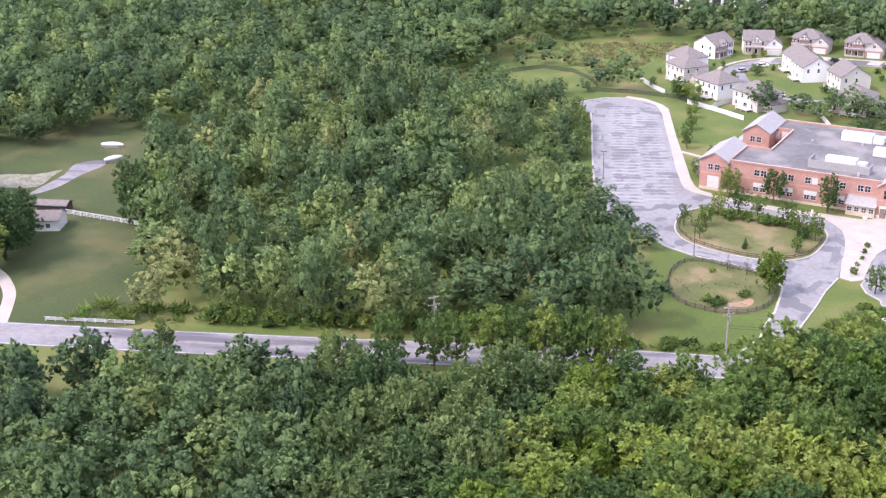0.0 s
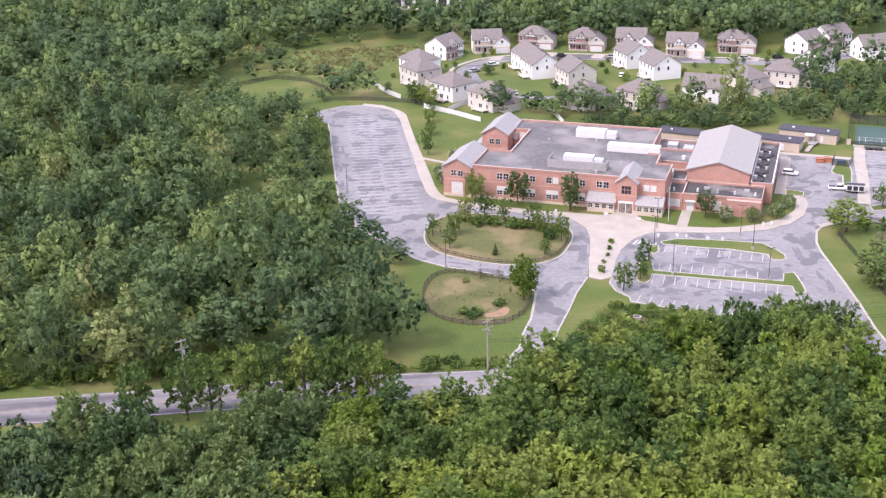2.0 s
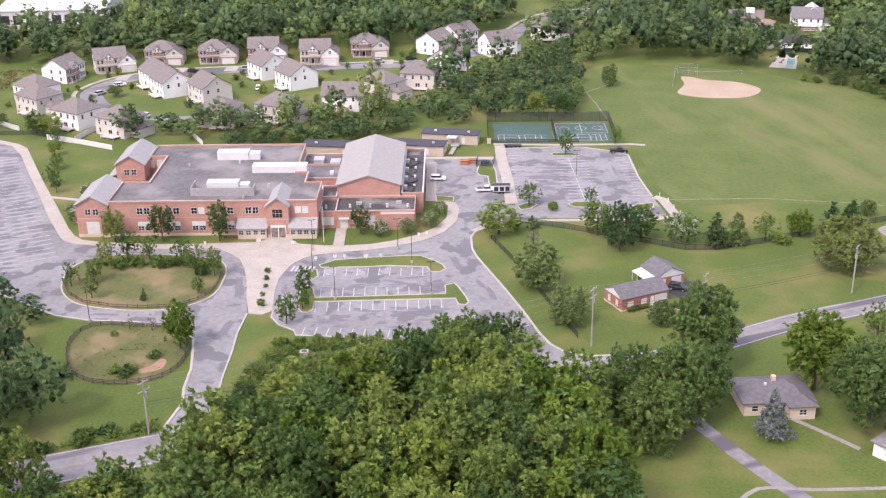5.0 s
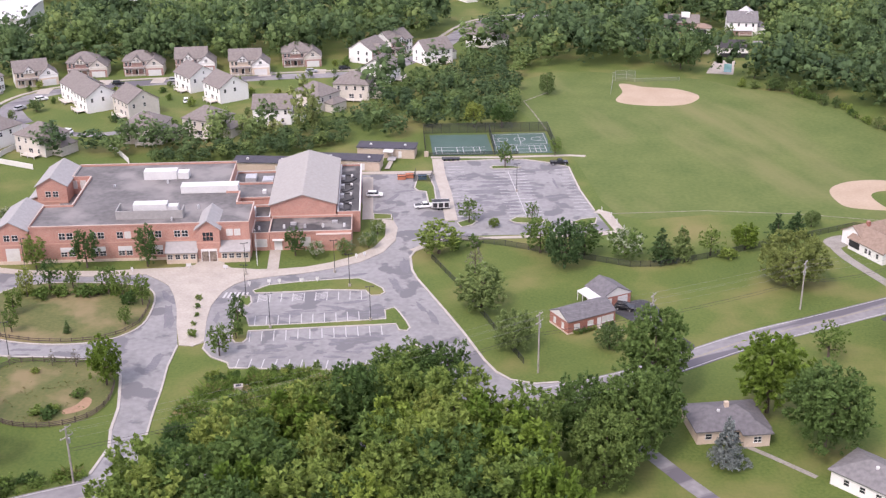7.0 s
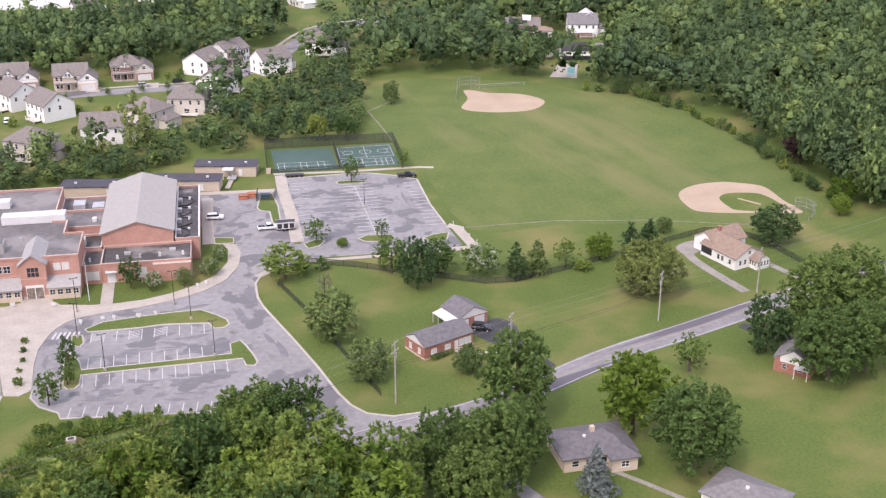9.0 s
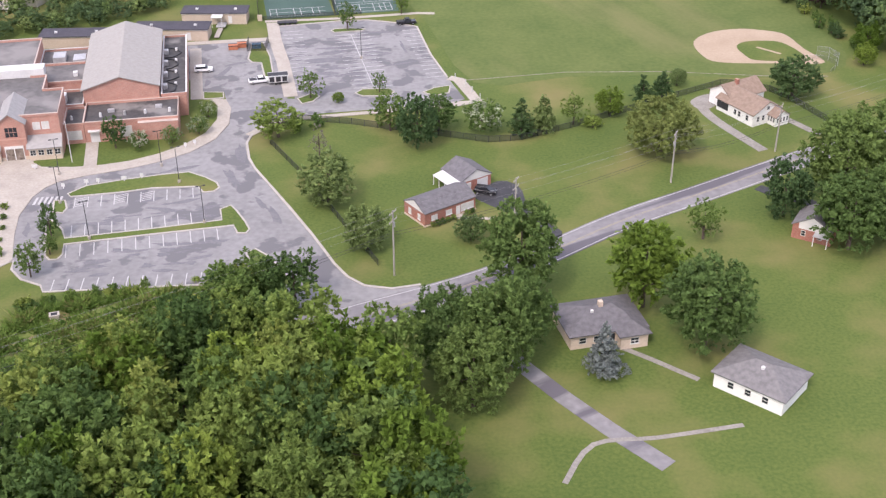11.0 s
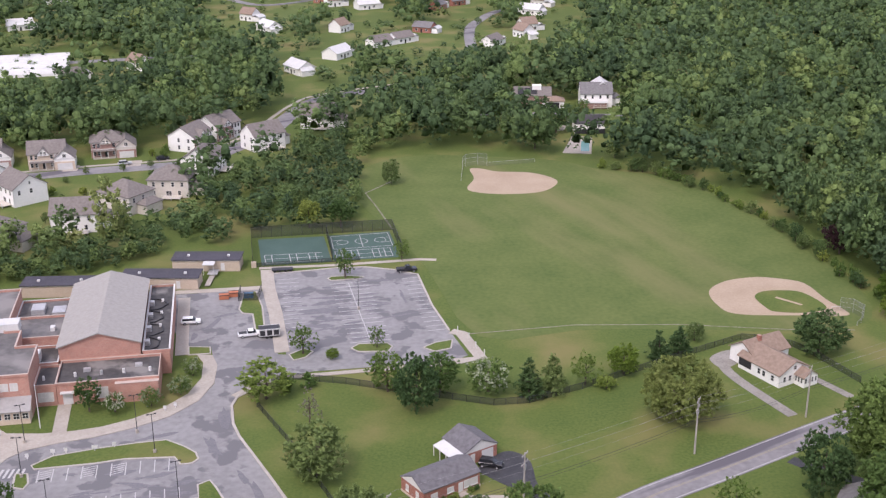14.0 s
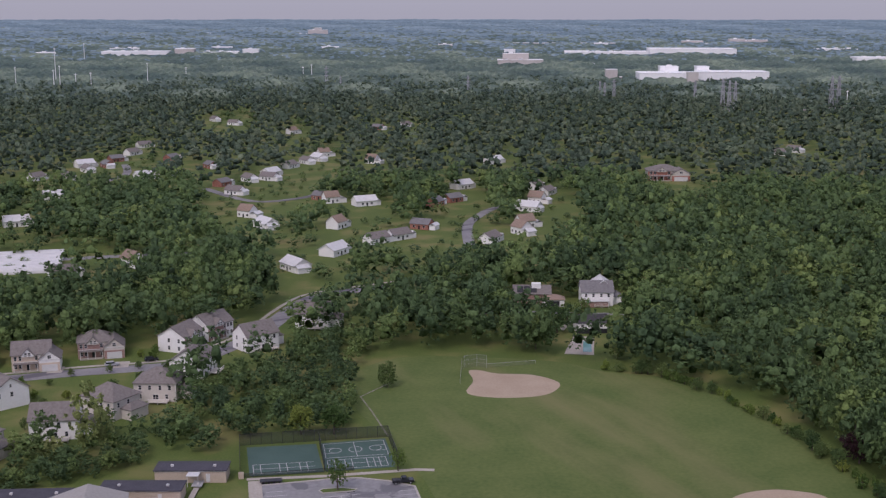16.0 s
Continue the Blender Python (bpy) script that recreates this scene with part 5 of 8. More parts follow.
def rail_fence(pts, label, closed=False, step=2.4, h=1.1, mat_=None, rails=(0.4, 0.8, 1.05), name="rail_fence"):
    f = thing(name, Matrix.Identity(4), label, "fence")
    mat_ = mat_ or WOOD_FENCE
    line, acc = [], 0.0
    seq = pts + ([pts[0]] if closed else [])
    for a, b in zip(seq, seq[1:]):
        d = math.hypot(b[0] - a[0], b[1] - a[1])
        while acc < d:
            line.append((a[0] + (b[0] - a[0]) * acc / d, a[1] + (b[1] - a[1]) * acc / d))
            acc += step
        acc -= d
    pm = bpy.data.meshes.new("post")
    b = boxes((-0.08, 0.08, -0.08, 0.08, -0.1, h + 0.1))
    b.to_mesh(pm)
    b.free()
    for x, y in line:
        link_mesh("post", pm, mat_, f).location = (x, y, 0)
    for z in rails:
        part("rail", ribbon(bmesh.new(), seq[:-1] if closed else seq, 0.04, z, z + 0.14, closed), mat_, f)
    return f


rail_fence(POND, "dark weathered wooden rail fence round the meadow hollow", True, h=1.2, rails=(0.25, 0.6, 0.95))
rail_fence([(-116.6, 263), (-112.4, 256), (-107.2, 251.6), (-99.4, 249.7), (-92.2, 249.5), (-85.8, 250.8), (-81.4, 254), (-78.9, 258.6), (-78.7, 265), (-79.4, 271)], "dark weathered wooden rail fence on the planted island", h=1.0, rails=(0.3, 0.8))
wire_fence([(-14.8, 298.5), (-14.6, 296), (-7.1, 278.5), (0.5, 257.3), (6.6, 240.9)], 1.5, "dark wire fence beside the school drive", CHAIN_DARK)
wire_fence([(-12, 307), (-7.2, 307.8), (4.2, 304.4), (13, 300.5), (26.4, 294.8), (34.7, 291.3), (42.3, 291.6), (54.7, 296.7), (67.9, 303.2), (81.9, 310.3), (97, 317.6), (103, 316), (107.8, 312.2), (110.7, 307), (113.5, 298.6), (115.3, 293)], 1.6, "dark wire fence along the back of the gardens", CHAIN_DARK)
wire_fence([(-205, 372), (-188, 377), (-172, 379), (-158, 372)], 1.5, "dark wire fence behind the car park", CHAIN_DARK)
wire_fence([(-247, 380), (-238, 395), (-224, 394.5), (-211, 386), (-204, 378)], 1.6, "dark wire fence along the mound", CHAIN_DARK)
rail_fence([(-276, 176), (-262.8, 177), (-236.5, 182)], "white rail fence across the pasture", h=1.4, mat_=WHITE_TRIM, rails=(0.3, 0.7, 1.1, 1.35))
rail_fence([(-209.9, 128.6), (-190.7, 138.4)], "low white rail fence beside the road", h=1.0, mat_=WHITE_TRIM, rails=(0.3, 0.6, 0.9))


def panel_fence(pts, label, h=1.8):
    f = thing("panel_fence", Matrix.Identity(4), label, "fence")
    for a, b in zip(pts, pts[1:]):
        part("panel", ribbon(bmesh.new(), [a, b], 0.05, 0.1, h), WHITE_TRIM, f)
        part("post", boxes((a[0] - 0.09, a[0] + 0.09, a[1] - 0.09, a[1] + 0.09, 0, h + 0.1)), WHITE_TRIM, f)
    return f


panel_fence([(-195.9, 397.6), (-190, 391.6), (-185.8, 387.8), (-178, 382.5)], "white vinyl panel fence behind the gardens")
panel_fence([(-164.9, 374), (-158, 371.6), (-152, 369.5), (-145.5, 366.6), (-139.3, 363.8)], "white vinyl panel fence behind the gardens")
panel_fence([(-154.6, 372), (-153.6, 379), (-151.2, 386)], "white vinyl panel fence between two gardens")
panel_fence([(-122, 386), (-119.1, 382), (-115, 375.6), (-111.1, 369.3)], "white vinyl panel fence behind the gardens")


# ---- houses ----
def simple_windows(h, xs, y, zs, w=0.95, hgt=1.5, face="s"):
    for z in zs:
        for x in xs:
            if face in "sn":
                window(h, x, y, z, w, hgt, face, None, False, (1, 2))
            else:
                window(h, y, x, z, w, hgt, face, None, False, (1, 2))


def colonial(m, label, front, side, roof_mat, hip=False, wing=True, deep=9.5):
    """Two-storey house facing -y, with a lower garage wing whose gable faces the street."""
    h = thing("house", m, label, "house", "houses behind the school")
    if hip:
        part("wall", boxes((-6.2, 6.2, 0, 10, -0.1, 5.7)), side, h)
        part("roof", hip_roof(bmesh.new(), -6.2, 6.2, 0, 10, 5.7, 3.2, 0.45), roof_mat, h)
    else:
        part("wall", gable_wall(bmesh.new(), -6.2, 6.2, 0, deep, -0.1, 5.7, 3.4, "x"), side, h)
        part("roof", gable_roof(bmesh.new(), -6.2, 6.2, 0, deep, 5.7, 3.4, 0.4, 0.22, "x"), roof_mat, h)
    part("front_wall", boxes((-6.15, 2.4, -0.12, -0.004, 0, 5.6)), front, h)
    if wing:
        part("garage", gable_wall(bmesh.new(), 2.6, 9.4, -2.2, 7.5, -0.1, 4.2, 2.8), side, h)
        part("garage_front", boxes((2.65, 9.35, -2.3, -2.204, 0, 3.0)), front if front is not side else side, h)
        part("garage_roof", gable_roof(bmesh.new(), 2.6, 9.4, -2.2, 7.5, 4.2, 2.8, 0.35, 0.2), roof_mat, h)
        part("garage_door", boxes((3.5, 8.5, -2.38, -2.3, 0.05, 2.4)), WHITE_METAL, h)
    part("front_gable", gable_wall(bmesh.new(), -2.9, 0.9, -0.7, 4, 5.0, 5.7, 1.9), side, h)
    part("gable_roof", gable_roof(bmesh.new(), -2.9, 0.9, -0.7, 4.6, 5.7, 1.9, 0.3, 0.18), roof_mat, h)
    simple_windows(h, (-5.0, -3.5, 1.7), -0.12, (0.9, 3.7))
    simple_windows(h, (-1.6, -0.4), -0.7, (5.2,), 0.9, 1.2)
    if wing:
        window(h, 6, -2.3, 4.4, 1.2, 1.2, "s", None, False)
        part("gable_trim", boxes((2.4, 9.6, -2.42, -2.31, 3.95, 4.2)), WHITE_TRIM, h)
    else:
        simple_windows(h, (3.4, 5.0), -0.12, (0.9, 3.7))
    part("eave_trim", boxes((-6.2, 2.5, -0.3, -0.13, 5.35, 5.6)), WHITE_TRIM, h)
    part("gable_trim", boxes((-3.1, 1.1, -0.8, -0.71, 5.55, 5.8)), WHITE_TRIM, h)
    part("belt_trim", boxes((-6.15, 2.4, -0.17, -0.125, 3.05, 3.25)), WHITE_TRIM, h)
    simple_windows(h, (2.5, 6.5), -6.2, (0.9, 3.6), face="w")
    simple_windows(h, (-4.5, -1, 2), 10 if hip else deep, (0.9, 3.6), face="n")
    part("porch_roof", boxes((-5.6, 2.2, -2.0, -0.13, 2.7, 2.95)), roof_mat, h)
    for x in (-5.4, -2.9, -0.4, 2.0):
        part("porch_post", boxes((x - 0.1, x + 0.1, -1.95, -1.75, 0, 2.7)), WHITE_TRIM, h)
    part("door", boxes((-1.5, -0.5, -0.18, -0.12, 0.1, 2.2)), WINDOW_DARK, h)
    part("porch_floor", boxes((-5.6, 2.2, -2.0, -0.13, 0, 0.3)), CONCRETE, h)
    return h


def backside(m, label, wall_mat, roof_mat, hip=True, wing=True, deep=10):
    """Two-storey house seen from its garden side, facing -y."""
    h = thing("house", m, label, "house", "houses behind the school")
    if hip:
        part("wall", boxes((-6.5, 6.5, 0, 11, -0.1, 5.9)), wall_mat, h)
        part("roof", hip_roof(bmesh.new(), -6.5, 6.5, 0, 11, 5.9, 3.7, 0.45), roof_mat, h)
    else:
        part("wall", gable_wall(bmesh.new(), -6.5, 6.5, 0, deep, -0.1, 5.8, 3.7, "x"), wall_mat, h)
        part("roof", gable_roof(bmesh.new(), -6.5, 6.5, 0, deep, 5.8, 3.7, 0.4, 0.22, "x"), roof_mat, h)
    if wing:
        part("wing", boxes((6.55, 10.5, 3, 10, -0.1, 3.2)), wall_mat, h)
        part("wing_roof", hip_roof(bmesh.new(), 6.55, 10.5, 3, 10, 3.2, 1.7, 0.3), roof_mat, h)
    simple_windows(h, (-4.6, -1.6, 1.6, 4.6), 0, (3.7,))
    simple_windows(h, (-4.6, 3.6), 0, (0.9,))
    window(h, 0.2, 0, 0.2, 1.8, 2.1, "s", None, False)
    simple_windows(h, (2.5, 7), -6.5, (0.9, 3.7), face="w")
    simple_windows(h, (2, 6), 6.5, (3.7,), face="e")
    if not hip:
        window(h, 6.5, deep / 2, 6.6, 0.7, 1.0, "e", None, False, (1, 2))
    for x in (-6.48, 6.48):
        part("corner_trim", boxes((x - 0.08, x + 0.08, -0.06, 0.1, 0, 5.7)), WHITE_TRIM, h)
    part("deck", boxes((-1.5, 4.5, -3.2, -0.004, 0.6, 0.8)), surface("pale deck boards", (0.5, 0.46, 0.4), (0.62, 0.57, 0.5), 0.6, 4, 0.8, 0.0), h)
    for x in (-1.4, 1.5, 4.3):
        part("deck_post", boxes((x, x + 0.15, -3.15, -3.0, 0, 1.7)), WHITE_TRIM, h)
    part("deck_rail", boxes((-1.5, 4.5, -3.2, -3.1, 1.6, 1.7)), WHITE_TRIM, h)
    return h


L_BRICK = "two-storey house with a brick front and white gables"
L_WHITE = "two-storey white house with a grey-brown gable roof"
L_TAN = "two-storey beige house with a hipped brown roof"
HOUSE_SPOTS = []


def stand(x, y, r, ax=0.0, ay=0.0):
    """The place of a house turned by r whose point (ax, ay) stands at (x, y)."""
    a = radians(r)
    ox, oy = x - (ax * math.cos(a) - ay * math.sin(a)), y - (ax * math.sin(a) + ay * math.cos(a))
    HOUSE_SPOTS.append((ox - 5 * math.sin(a), oy + 5 * math.cos(a)))
    return pose(ox, oy, 0, 0, 0, r)


BRICK_PALE = brickwork("weathered brown-pink brick", (0.33, 0.2, 0.17), (0.26, 0.15, 0.125), (0.42, 0.33, 0.29))
a_ = colonial(stand(-156.1, 474, 8, 1.5, -2), L_BRICK, BRICK_PALE, SIDING_TAN, SHINGLE, True)
for x, y, r in ((-134.5, 476.7, 8), (-73.6, 490.5, 9)):
    copy_thing(a_, stand(x, y, r, 1.5, -2))
b_ = colonial(stand(-92.6, 477.4, 8, 1.5, -2), L_WHITE, STONE_BASE, SIDING, SHINGLE)
copy_thing(b_, stand(-179, 459.3, 26, -6.2, 0))
c_ = colonial(stand(-114.7, 480.3, 8, 1.5, -2), "two-storey white house with a dark brick front", BRICK_PALE, SIDING, SHINGLE)
# houses whose white gable ends face the school
n_ = colonial(stand(-45.4, 494, 64, -6.2, 0), "two-storey house with a tall white gable end and a brick front", BRICK_PALE, SIDING, SHINGLE, False, False, 11)
copy_thing(n_, stand(-38.6, 509, 48, -6.2, 0))
copy_thing(n_, stand(-185, 443.7, 76, -6.2, 0))
d_ = backside(stand(-157.6, 383.6, -27, 6.5, 0), "two-storey white house with a hipped brown roof", SIDING, SHINGLE, True, False)
copy_thing(d_, stand(-195.9, 420.5, -30, -6.5, 0))
e_ = backside(stand(-139.2, 375.5, -27, 6.5, 0), L_TAN, SIDING_TAN, SHINGLE)
for x, y, r, ax in ((-178.9, 400.5, -34, 6.5), (-112, 389.2, -4, 0), (-91.3, 395.3, -24, 4), (-58.6, 424.6, -36, 6.5), (-49, 442, -8, 0)):
    copy_thing(e_, stand(x, y, r, ax, 0))
f_ = backside(stand(-79.4, 410.5, 2, -6.5, 0), L_WHITE, SIDING, SHINGLE, False)
for x, y, r in ((-7.6, 525, -10), (-23.6, 492.2, 35)):
    copy_thing(f_, stand(x, y, r, -6.5, 0))
g_ = backside(stand(-140.6, 424, -52, 6.5, 0), "two-storey white house with a plain gable end wall", SIDING, SHINGLE, False, False, 11.5)
copy_thing(g_, stand(-36.3, 463.2, 75, -6.5, 0))
for x, y, ax in ((-152.9, 440.8, 0), (-114, 455.9, 0), (-95.8, 436.5, 6.5)):
    copy_thing(g_, stand(x, y, -51, ax, 0))
backside(stand(-123.8, 416.9, -50, 6.5, 0), "two-storey beige house with a plain gable end wall", SIDING_TAN, SHINGLE, False, False, 11.5)
STREET = smooth([(-160, 412), (-166, 421), (-171, 433), (-165, 450), (-145, 462), (-124.6, 467), (-102, 470), (-80, 475), (-60, 478), (-48, 480.5), (-39.8, 487), (-33, 497), (-24, 512), (-18, 527), (-12.5, 545), (-6, 563), (4, 578), (40, 596)], False, 4)
tagged(part("street", ribbon(bmesh.new(), STREET, 4.0, -0.1, 0.05), ROADTOP, None), "pale asphalt street between the houses", "road", kind="structure")
tagged(part("street_walk", ribbon(bmesh.new(), STREET, 0.8, -0.1, 0.13, shift=6.2), CONCRETE, None), "pale concrete footway along the street", "pavement", kind="structure")
strip(smooth([(-161, 411), (-146, 403), (-133, 399), (-123, 402)], False, 4), 4, ROADTOP, "short pale asphalt court between the houses", 0.055)
for x, y, r in ((-147.5, 466, 10), (-127, 468.5, 8), (-106.3, 473, 8), (-86.8, 478.5, 8), (-65.8, 482.5, 9), (-166.5, 453, 14)):
    strip([(x, y + 4.2), (x + 0.4, y - 3)], 5, CONCRETE, "pale concrete driveway before a garage", 0.075)
for x, y, r, p_ in ((-166.5, 429, 60, CAR_GREY), (-163, 441, 40, CAR_WHITE), (-140.6, 463, 10, CAR_BLACK), (-109, 439, 100, CAR_WHITE), (-68.5, 481.5, 14, CAR_GREY), (-56, 486, 20, CAR_BLACK), (-120, 468, 8, CAR_GREY), (-141, 401, 160, CAR_WHITE)):
    car(x, y, r, p_, "car parked in the street between the houses")
HOUSE_TREES = []
for x, y, w, h in ((-160, 427, 9, 6), (-164, 414, 5, 6), (-128, 414, 7, 4), (-106, 404, 7, 6), (-98, 409, 6, 5), (-82, 440, 5, 4), (-70, 445, 6, 5), (-64, 455, 6, 5), (-56, 460, 6, 6), (-49, 471, 6, 6), (-59, 477, 4, 4), (-68, 474, 4, 4), (-80, 471, 4, 4), (-83, 420, 4, 5), (-66, 416, 5, 7), (-129, 449, 5, 5), (-143, 449, 5, 4), (-85, 462, 4, 3), (-108, 464, 4, 3), (-120, 460, 4, 3), (-173, 383, 5, 6), (-168, 379, 5, 6.5), (-186, 389, 5, 6), (-148, 371, 3, 3)):
    if min(math.hypot(x - u, y - v) for u, v in HOUSE_SPOTS) > 9.5 and not (-152 < x < -122 and 355 < y < 408):
        HOUSE_TREES.append((x, y, w * 0.65, h * 0.72))


def cottage(m, label, w, d, eave, rise_, wall_mat, roof_mat, hip=False, category="house", group="", over=0.45):
    h = thing("house", m, label, category, group)
    if hip:
        part("wall", boxes((-w / 2, w / 2, 0, d, -0.1, eave)), wall_mat, h)
        part("roof", hip_roof(bmesh.new(), -w / 2, w / 2, 0, d, eave, rise_, 0.5), roof_mat, h)
    else:
        part("wall", gable_wall(bmesh.new(), -w / 2, w / 2, 0, d, -0.1, eave, rise_, "x"), wall_mat, h)
        part("roof", gable_roof(bmesh.new(), -w / 2, w / 2, 0, d, eave, rise_, over, 0.2, "x"), roof_mat, h)
    return h


ranch = cottage(pose(22.2, 257.6, 0, 0, 0, 30), "low red brick bungalow with a grey gable roof", 12.6, 7.2, 2.9, 1.7, BRICK_RED, SHINGLE_DARK, over=0.15)
for s in (-1, 1):
    bm = bmesh.new()
    x = s * 6.34
    vs = [bm.verts.new((x, y, z)) for y, z in ((-0.02, 2.85), (7.22, 2.85), (3.6, 4.55))] + [bm.verts.new((x - s * 0.04, y, z)) for y, z in ((-0.02, 2.85), (7.22, 2.85), (3.6, 4.55))]
    bm.faces.new(vs[:3] if s > 0 else vs[2::-1])
    part("gable_board", bm, WHITE_TRIM, ranch, "white gable boards")
for x, w, z, hh in ((-4, 1.5, 1.0, 1.1), (-0.4, 1.5, 1.0, 1.1), (4.2, 3.2, 0.8, 1.5)):
    window(ranch, x, 0, z, w, hh, "s", BLIND, True, (2, 1))
part("door", boxes((1.4, 2.4, -0.08, 0, 0.15, 2.25)), WHITE_TRIM, ranch)
window(ranch, -6.3, 2.0, 0.9, 0.9, 1.3, "w", BLIND)
window(ranch, -6.3, 5.2, 0.9, 0.9, 1.3, "w", BLIND)
part("porch_step", boxes((1.0, 2.8, -1.3, -0.004, 0, 0.15)), CONCRETE, ranch)
part("base_course", boxes((-6.4, 6.4, -0.1, -0.004, 0, 0.35), (-6.42, -6.305, 0, 7.2, 0, 0.35)), STONE_BASE, ranch)
RANCH_SHRUBS = [(22.2 + math.cos(radians(30)) * u + 0.45, 257.6 + math.sin(radians(30)) * u - 0.75) for u in (-4.8, -3.6, -2.4, -1.1, 0.1, 3.8, 5.0)]
garage = thing("garage", pose(29.0, 269.4, 0, 0, 0, 28), "brick garage with a dark gable roof and a white carport", "garage")
part("wall", gable_wall(bmesh.new(), -3.8, 3.8, 0, 7.4, -0.1, 2.7, 1.9), BRICK_RED, garage)
part("roof", gable_roof(bmesh.new(), -3.8, 3.8, 0, 7.4, 2.7, 1.9, 0.18, 0.18), SHINGLE_DARK, garage)
bm = bmesh.new()
for a in (bm.verts.new((-3.8, -0.05, 2.5)), ):
    bm.faces.new([a, bm.verts.new((3.8, -0.05, 2.5)), bm.verts.new((3.8, -0.05, 2.7)), bm.verts.new((0, -0.05, 4.55)), bm.verts.new((-3.8, -0.05, 2.7))])
part("gable_board", bm, WHITE_TRIM, garage, "white gable boards")
part("garage_door", boxes((0.2, 2.9, -0.08, -0.004, 0.05, 2.2)), WHITE_METAL, garage)
part("door", boxes((-2.4, -1.4, -0.08, -0.004, 0.05, 2.1)), WHITE_TRIM, garage)
bm = bmesh.new()
vs = [bm.verts.new(v) for v in ((-6.5, 0.2, 2.2), (-3.9, 0.2, 2.65), (-3.9, 6.8, 2.65), (-6.5, 6.8, 2.2), (-6.5, 0.2, 2.34), (-3.9, 0.2, 2.79), (-3.9, 6.8, 2.79), (-6.5, 6.8, 2.34))]
for q in ((3, 2, 1, 0), (4, 5, 6, 7), (0, 1, 5, 4), (1, 2, 6, 5), (2, 3, 7, 6), (3, 0, 4, 7)):
    bm.faces.new([vs[i] for i in q])
part("carport_roof", bm, WHITE_METAL, garage, "white sloping carport roof")
for y in (0.3, 2.4, 4.5, 6.6):
    part("carport_post", boxes((-6.45, -6.31, y, y + 0.14, 0, 2.25)), WHITE_TRIM, garage)
slab("driveway", smooth([(28.2, 266.8), (33.5, 272.2), (36.8, 271.4), (38.5, 267.4), (38.6, 258.5), (43.5, 250), (41, 247), (35.7, 256.8), (33.1, 259.6), (29.6, 263.6)], True, 3), -0.1, 0.05, TARMAC, "dark asphalt drive beside the brick bungalow", "drive")
strip([(25.1, 257.1), (32.6, 256.3)], 1.0, CONCRETE, "narrow pale path before the brick bungalow", 0.06)

white = cottage(pose(94.15, 298.15, 0, 0, 0, -65), "white bungalow with brown gable roofs and a small porch", 12.2, 9.0, 3.0, 2.3, SIDING, SHINGLE_TAN, over=0.35)
part("wing_wall", gable_wall(bmesh.new(), -10.2, -2.8, 1.4, 12, -0.1, 3.4, 2.3), SIDING, white)
part("wing_roof", gable_roof(bmesh.new(), -10.2, -2.8, 1.4, 12, 3.4, 2.3, 0.4, 0.2), SHINGLE_TAN, white)
part("chimney", boxes((-6.3, -5.5, 5.2, 6.0, 4.5, 6.6)), BRICK_RED, white)
part("porch", gable_wall(bmesh.new(), 6.12, 8.8, 4.6, 8.8, -0.1, 2.4, 1.3, "x"), SIDING, white)
part("porch_roof", gable_roof(bmesh.new(), 6.12, 8.8, 4.6, 8.8, 2.4, 1.3, 0.3, 0.15, "x"), SHINGLE_TAN, white)
part("screen_porch", boxes((-5.9, -2.2, -0.1, -0.004, 0.9, 2.6)), DARK_METAL, white, "dark screened porch openings")
simple_windows(white, (0.2, 1.6, 4.2), 0, (1.0,), 0.9, 1.3)
for y in (1.6, 3.2):
    window(white, 6.1, y, 1.0, 0.8, 1.3, "e", None, False, (1, 2))
window(white, 6.1, 4.5, 3.4, 0.9, 0.9, "e", None, False, (1, 2))
for y in (5.2, 6.2, 7.2, 8.2):
    window(white, 8.8, y, 0.9, 0.6, 1.2, "e", None, False, (1, 2))
for x in (6.6, 7.4, 8.2):
    window(white, x, 4.6, 0.9, 0.55, 1.2, "s", None, False, (1, 2))
strip(smooth([(89.6, 309), (88.6, 305), (88.9, 300), (91, 292.6), (95.3, 280.5)], False, 5), 2.6, GRAVEL, "grey gravel drive to the white bungalow", 0.05)
slab("gravel_yard", smooth([(86.6, 308.4), (90.5, 311.8), (94, 312), (93.2, 307.4), (91, 304.6), (87.6, 303.6)], True, 4), -0.1, 0.045, GRAVEL, "grey gravel yard beside the white bungalow", "drive")
strip(smooth([(104.6, 300), (106.1, 296.7), (108.6, 291.6), (110.8, 287)], False, 4), 2.0, GRAVEL, "grey gravel path by the white bungalow", 0.05)

grey = cottage(pose(43.9, 211.2, 0, 0, 0, 8), "low cream stone bungalow with a dark grey hipped roof", 13.4, 9.4, 2.9, 2.3, STONE_BASE, SHINGLE_DARK, True)
part("wing_wall", boxes((1.5, 6.4, -2.0, 0.5, -0.1, 2.9)), STONE_BASE, grey)
part("wing_roof", hip_roof(bmesh.new(), 1.5, 6.4, -2.0, 5, 2.9, 1.5, 0.5), SHINGLE_DARK, grey)
part("chimney", boxes((-0.4, 0.4, 4.2, 5.0, 4.0, 6.0)), STONE_BASE, grey)
part("roof_vent", tube(bmesh.new(), (-1.8, 3.6, 4.2), (-1.8, 3.6, 5.0), 0.35, 0.3, 8), WHITE_METAL, grey)
simple_windows(grey, (-4.6, -2.0), 0, (1.0,), 1.3, 1.2)
window(grey, 4, -2.0, 1.0, 1.5, 1.2, "s")
part("door", boxes((0.2, 1.2, -0.08, 0, 0.1, 2.2)), WINDOW_DARK, grey)
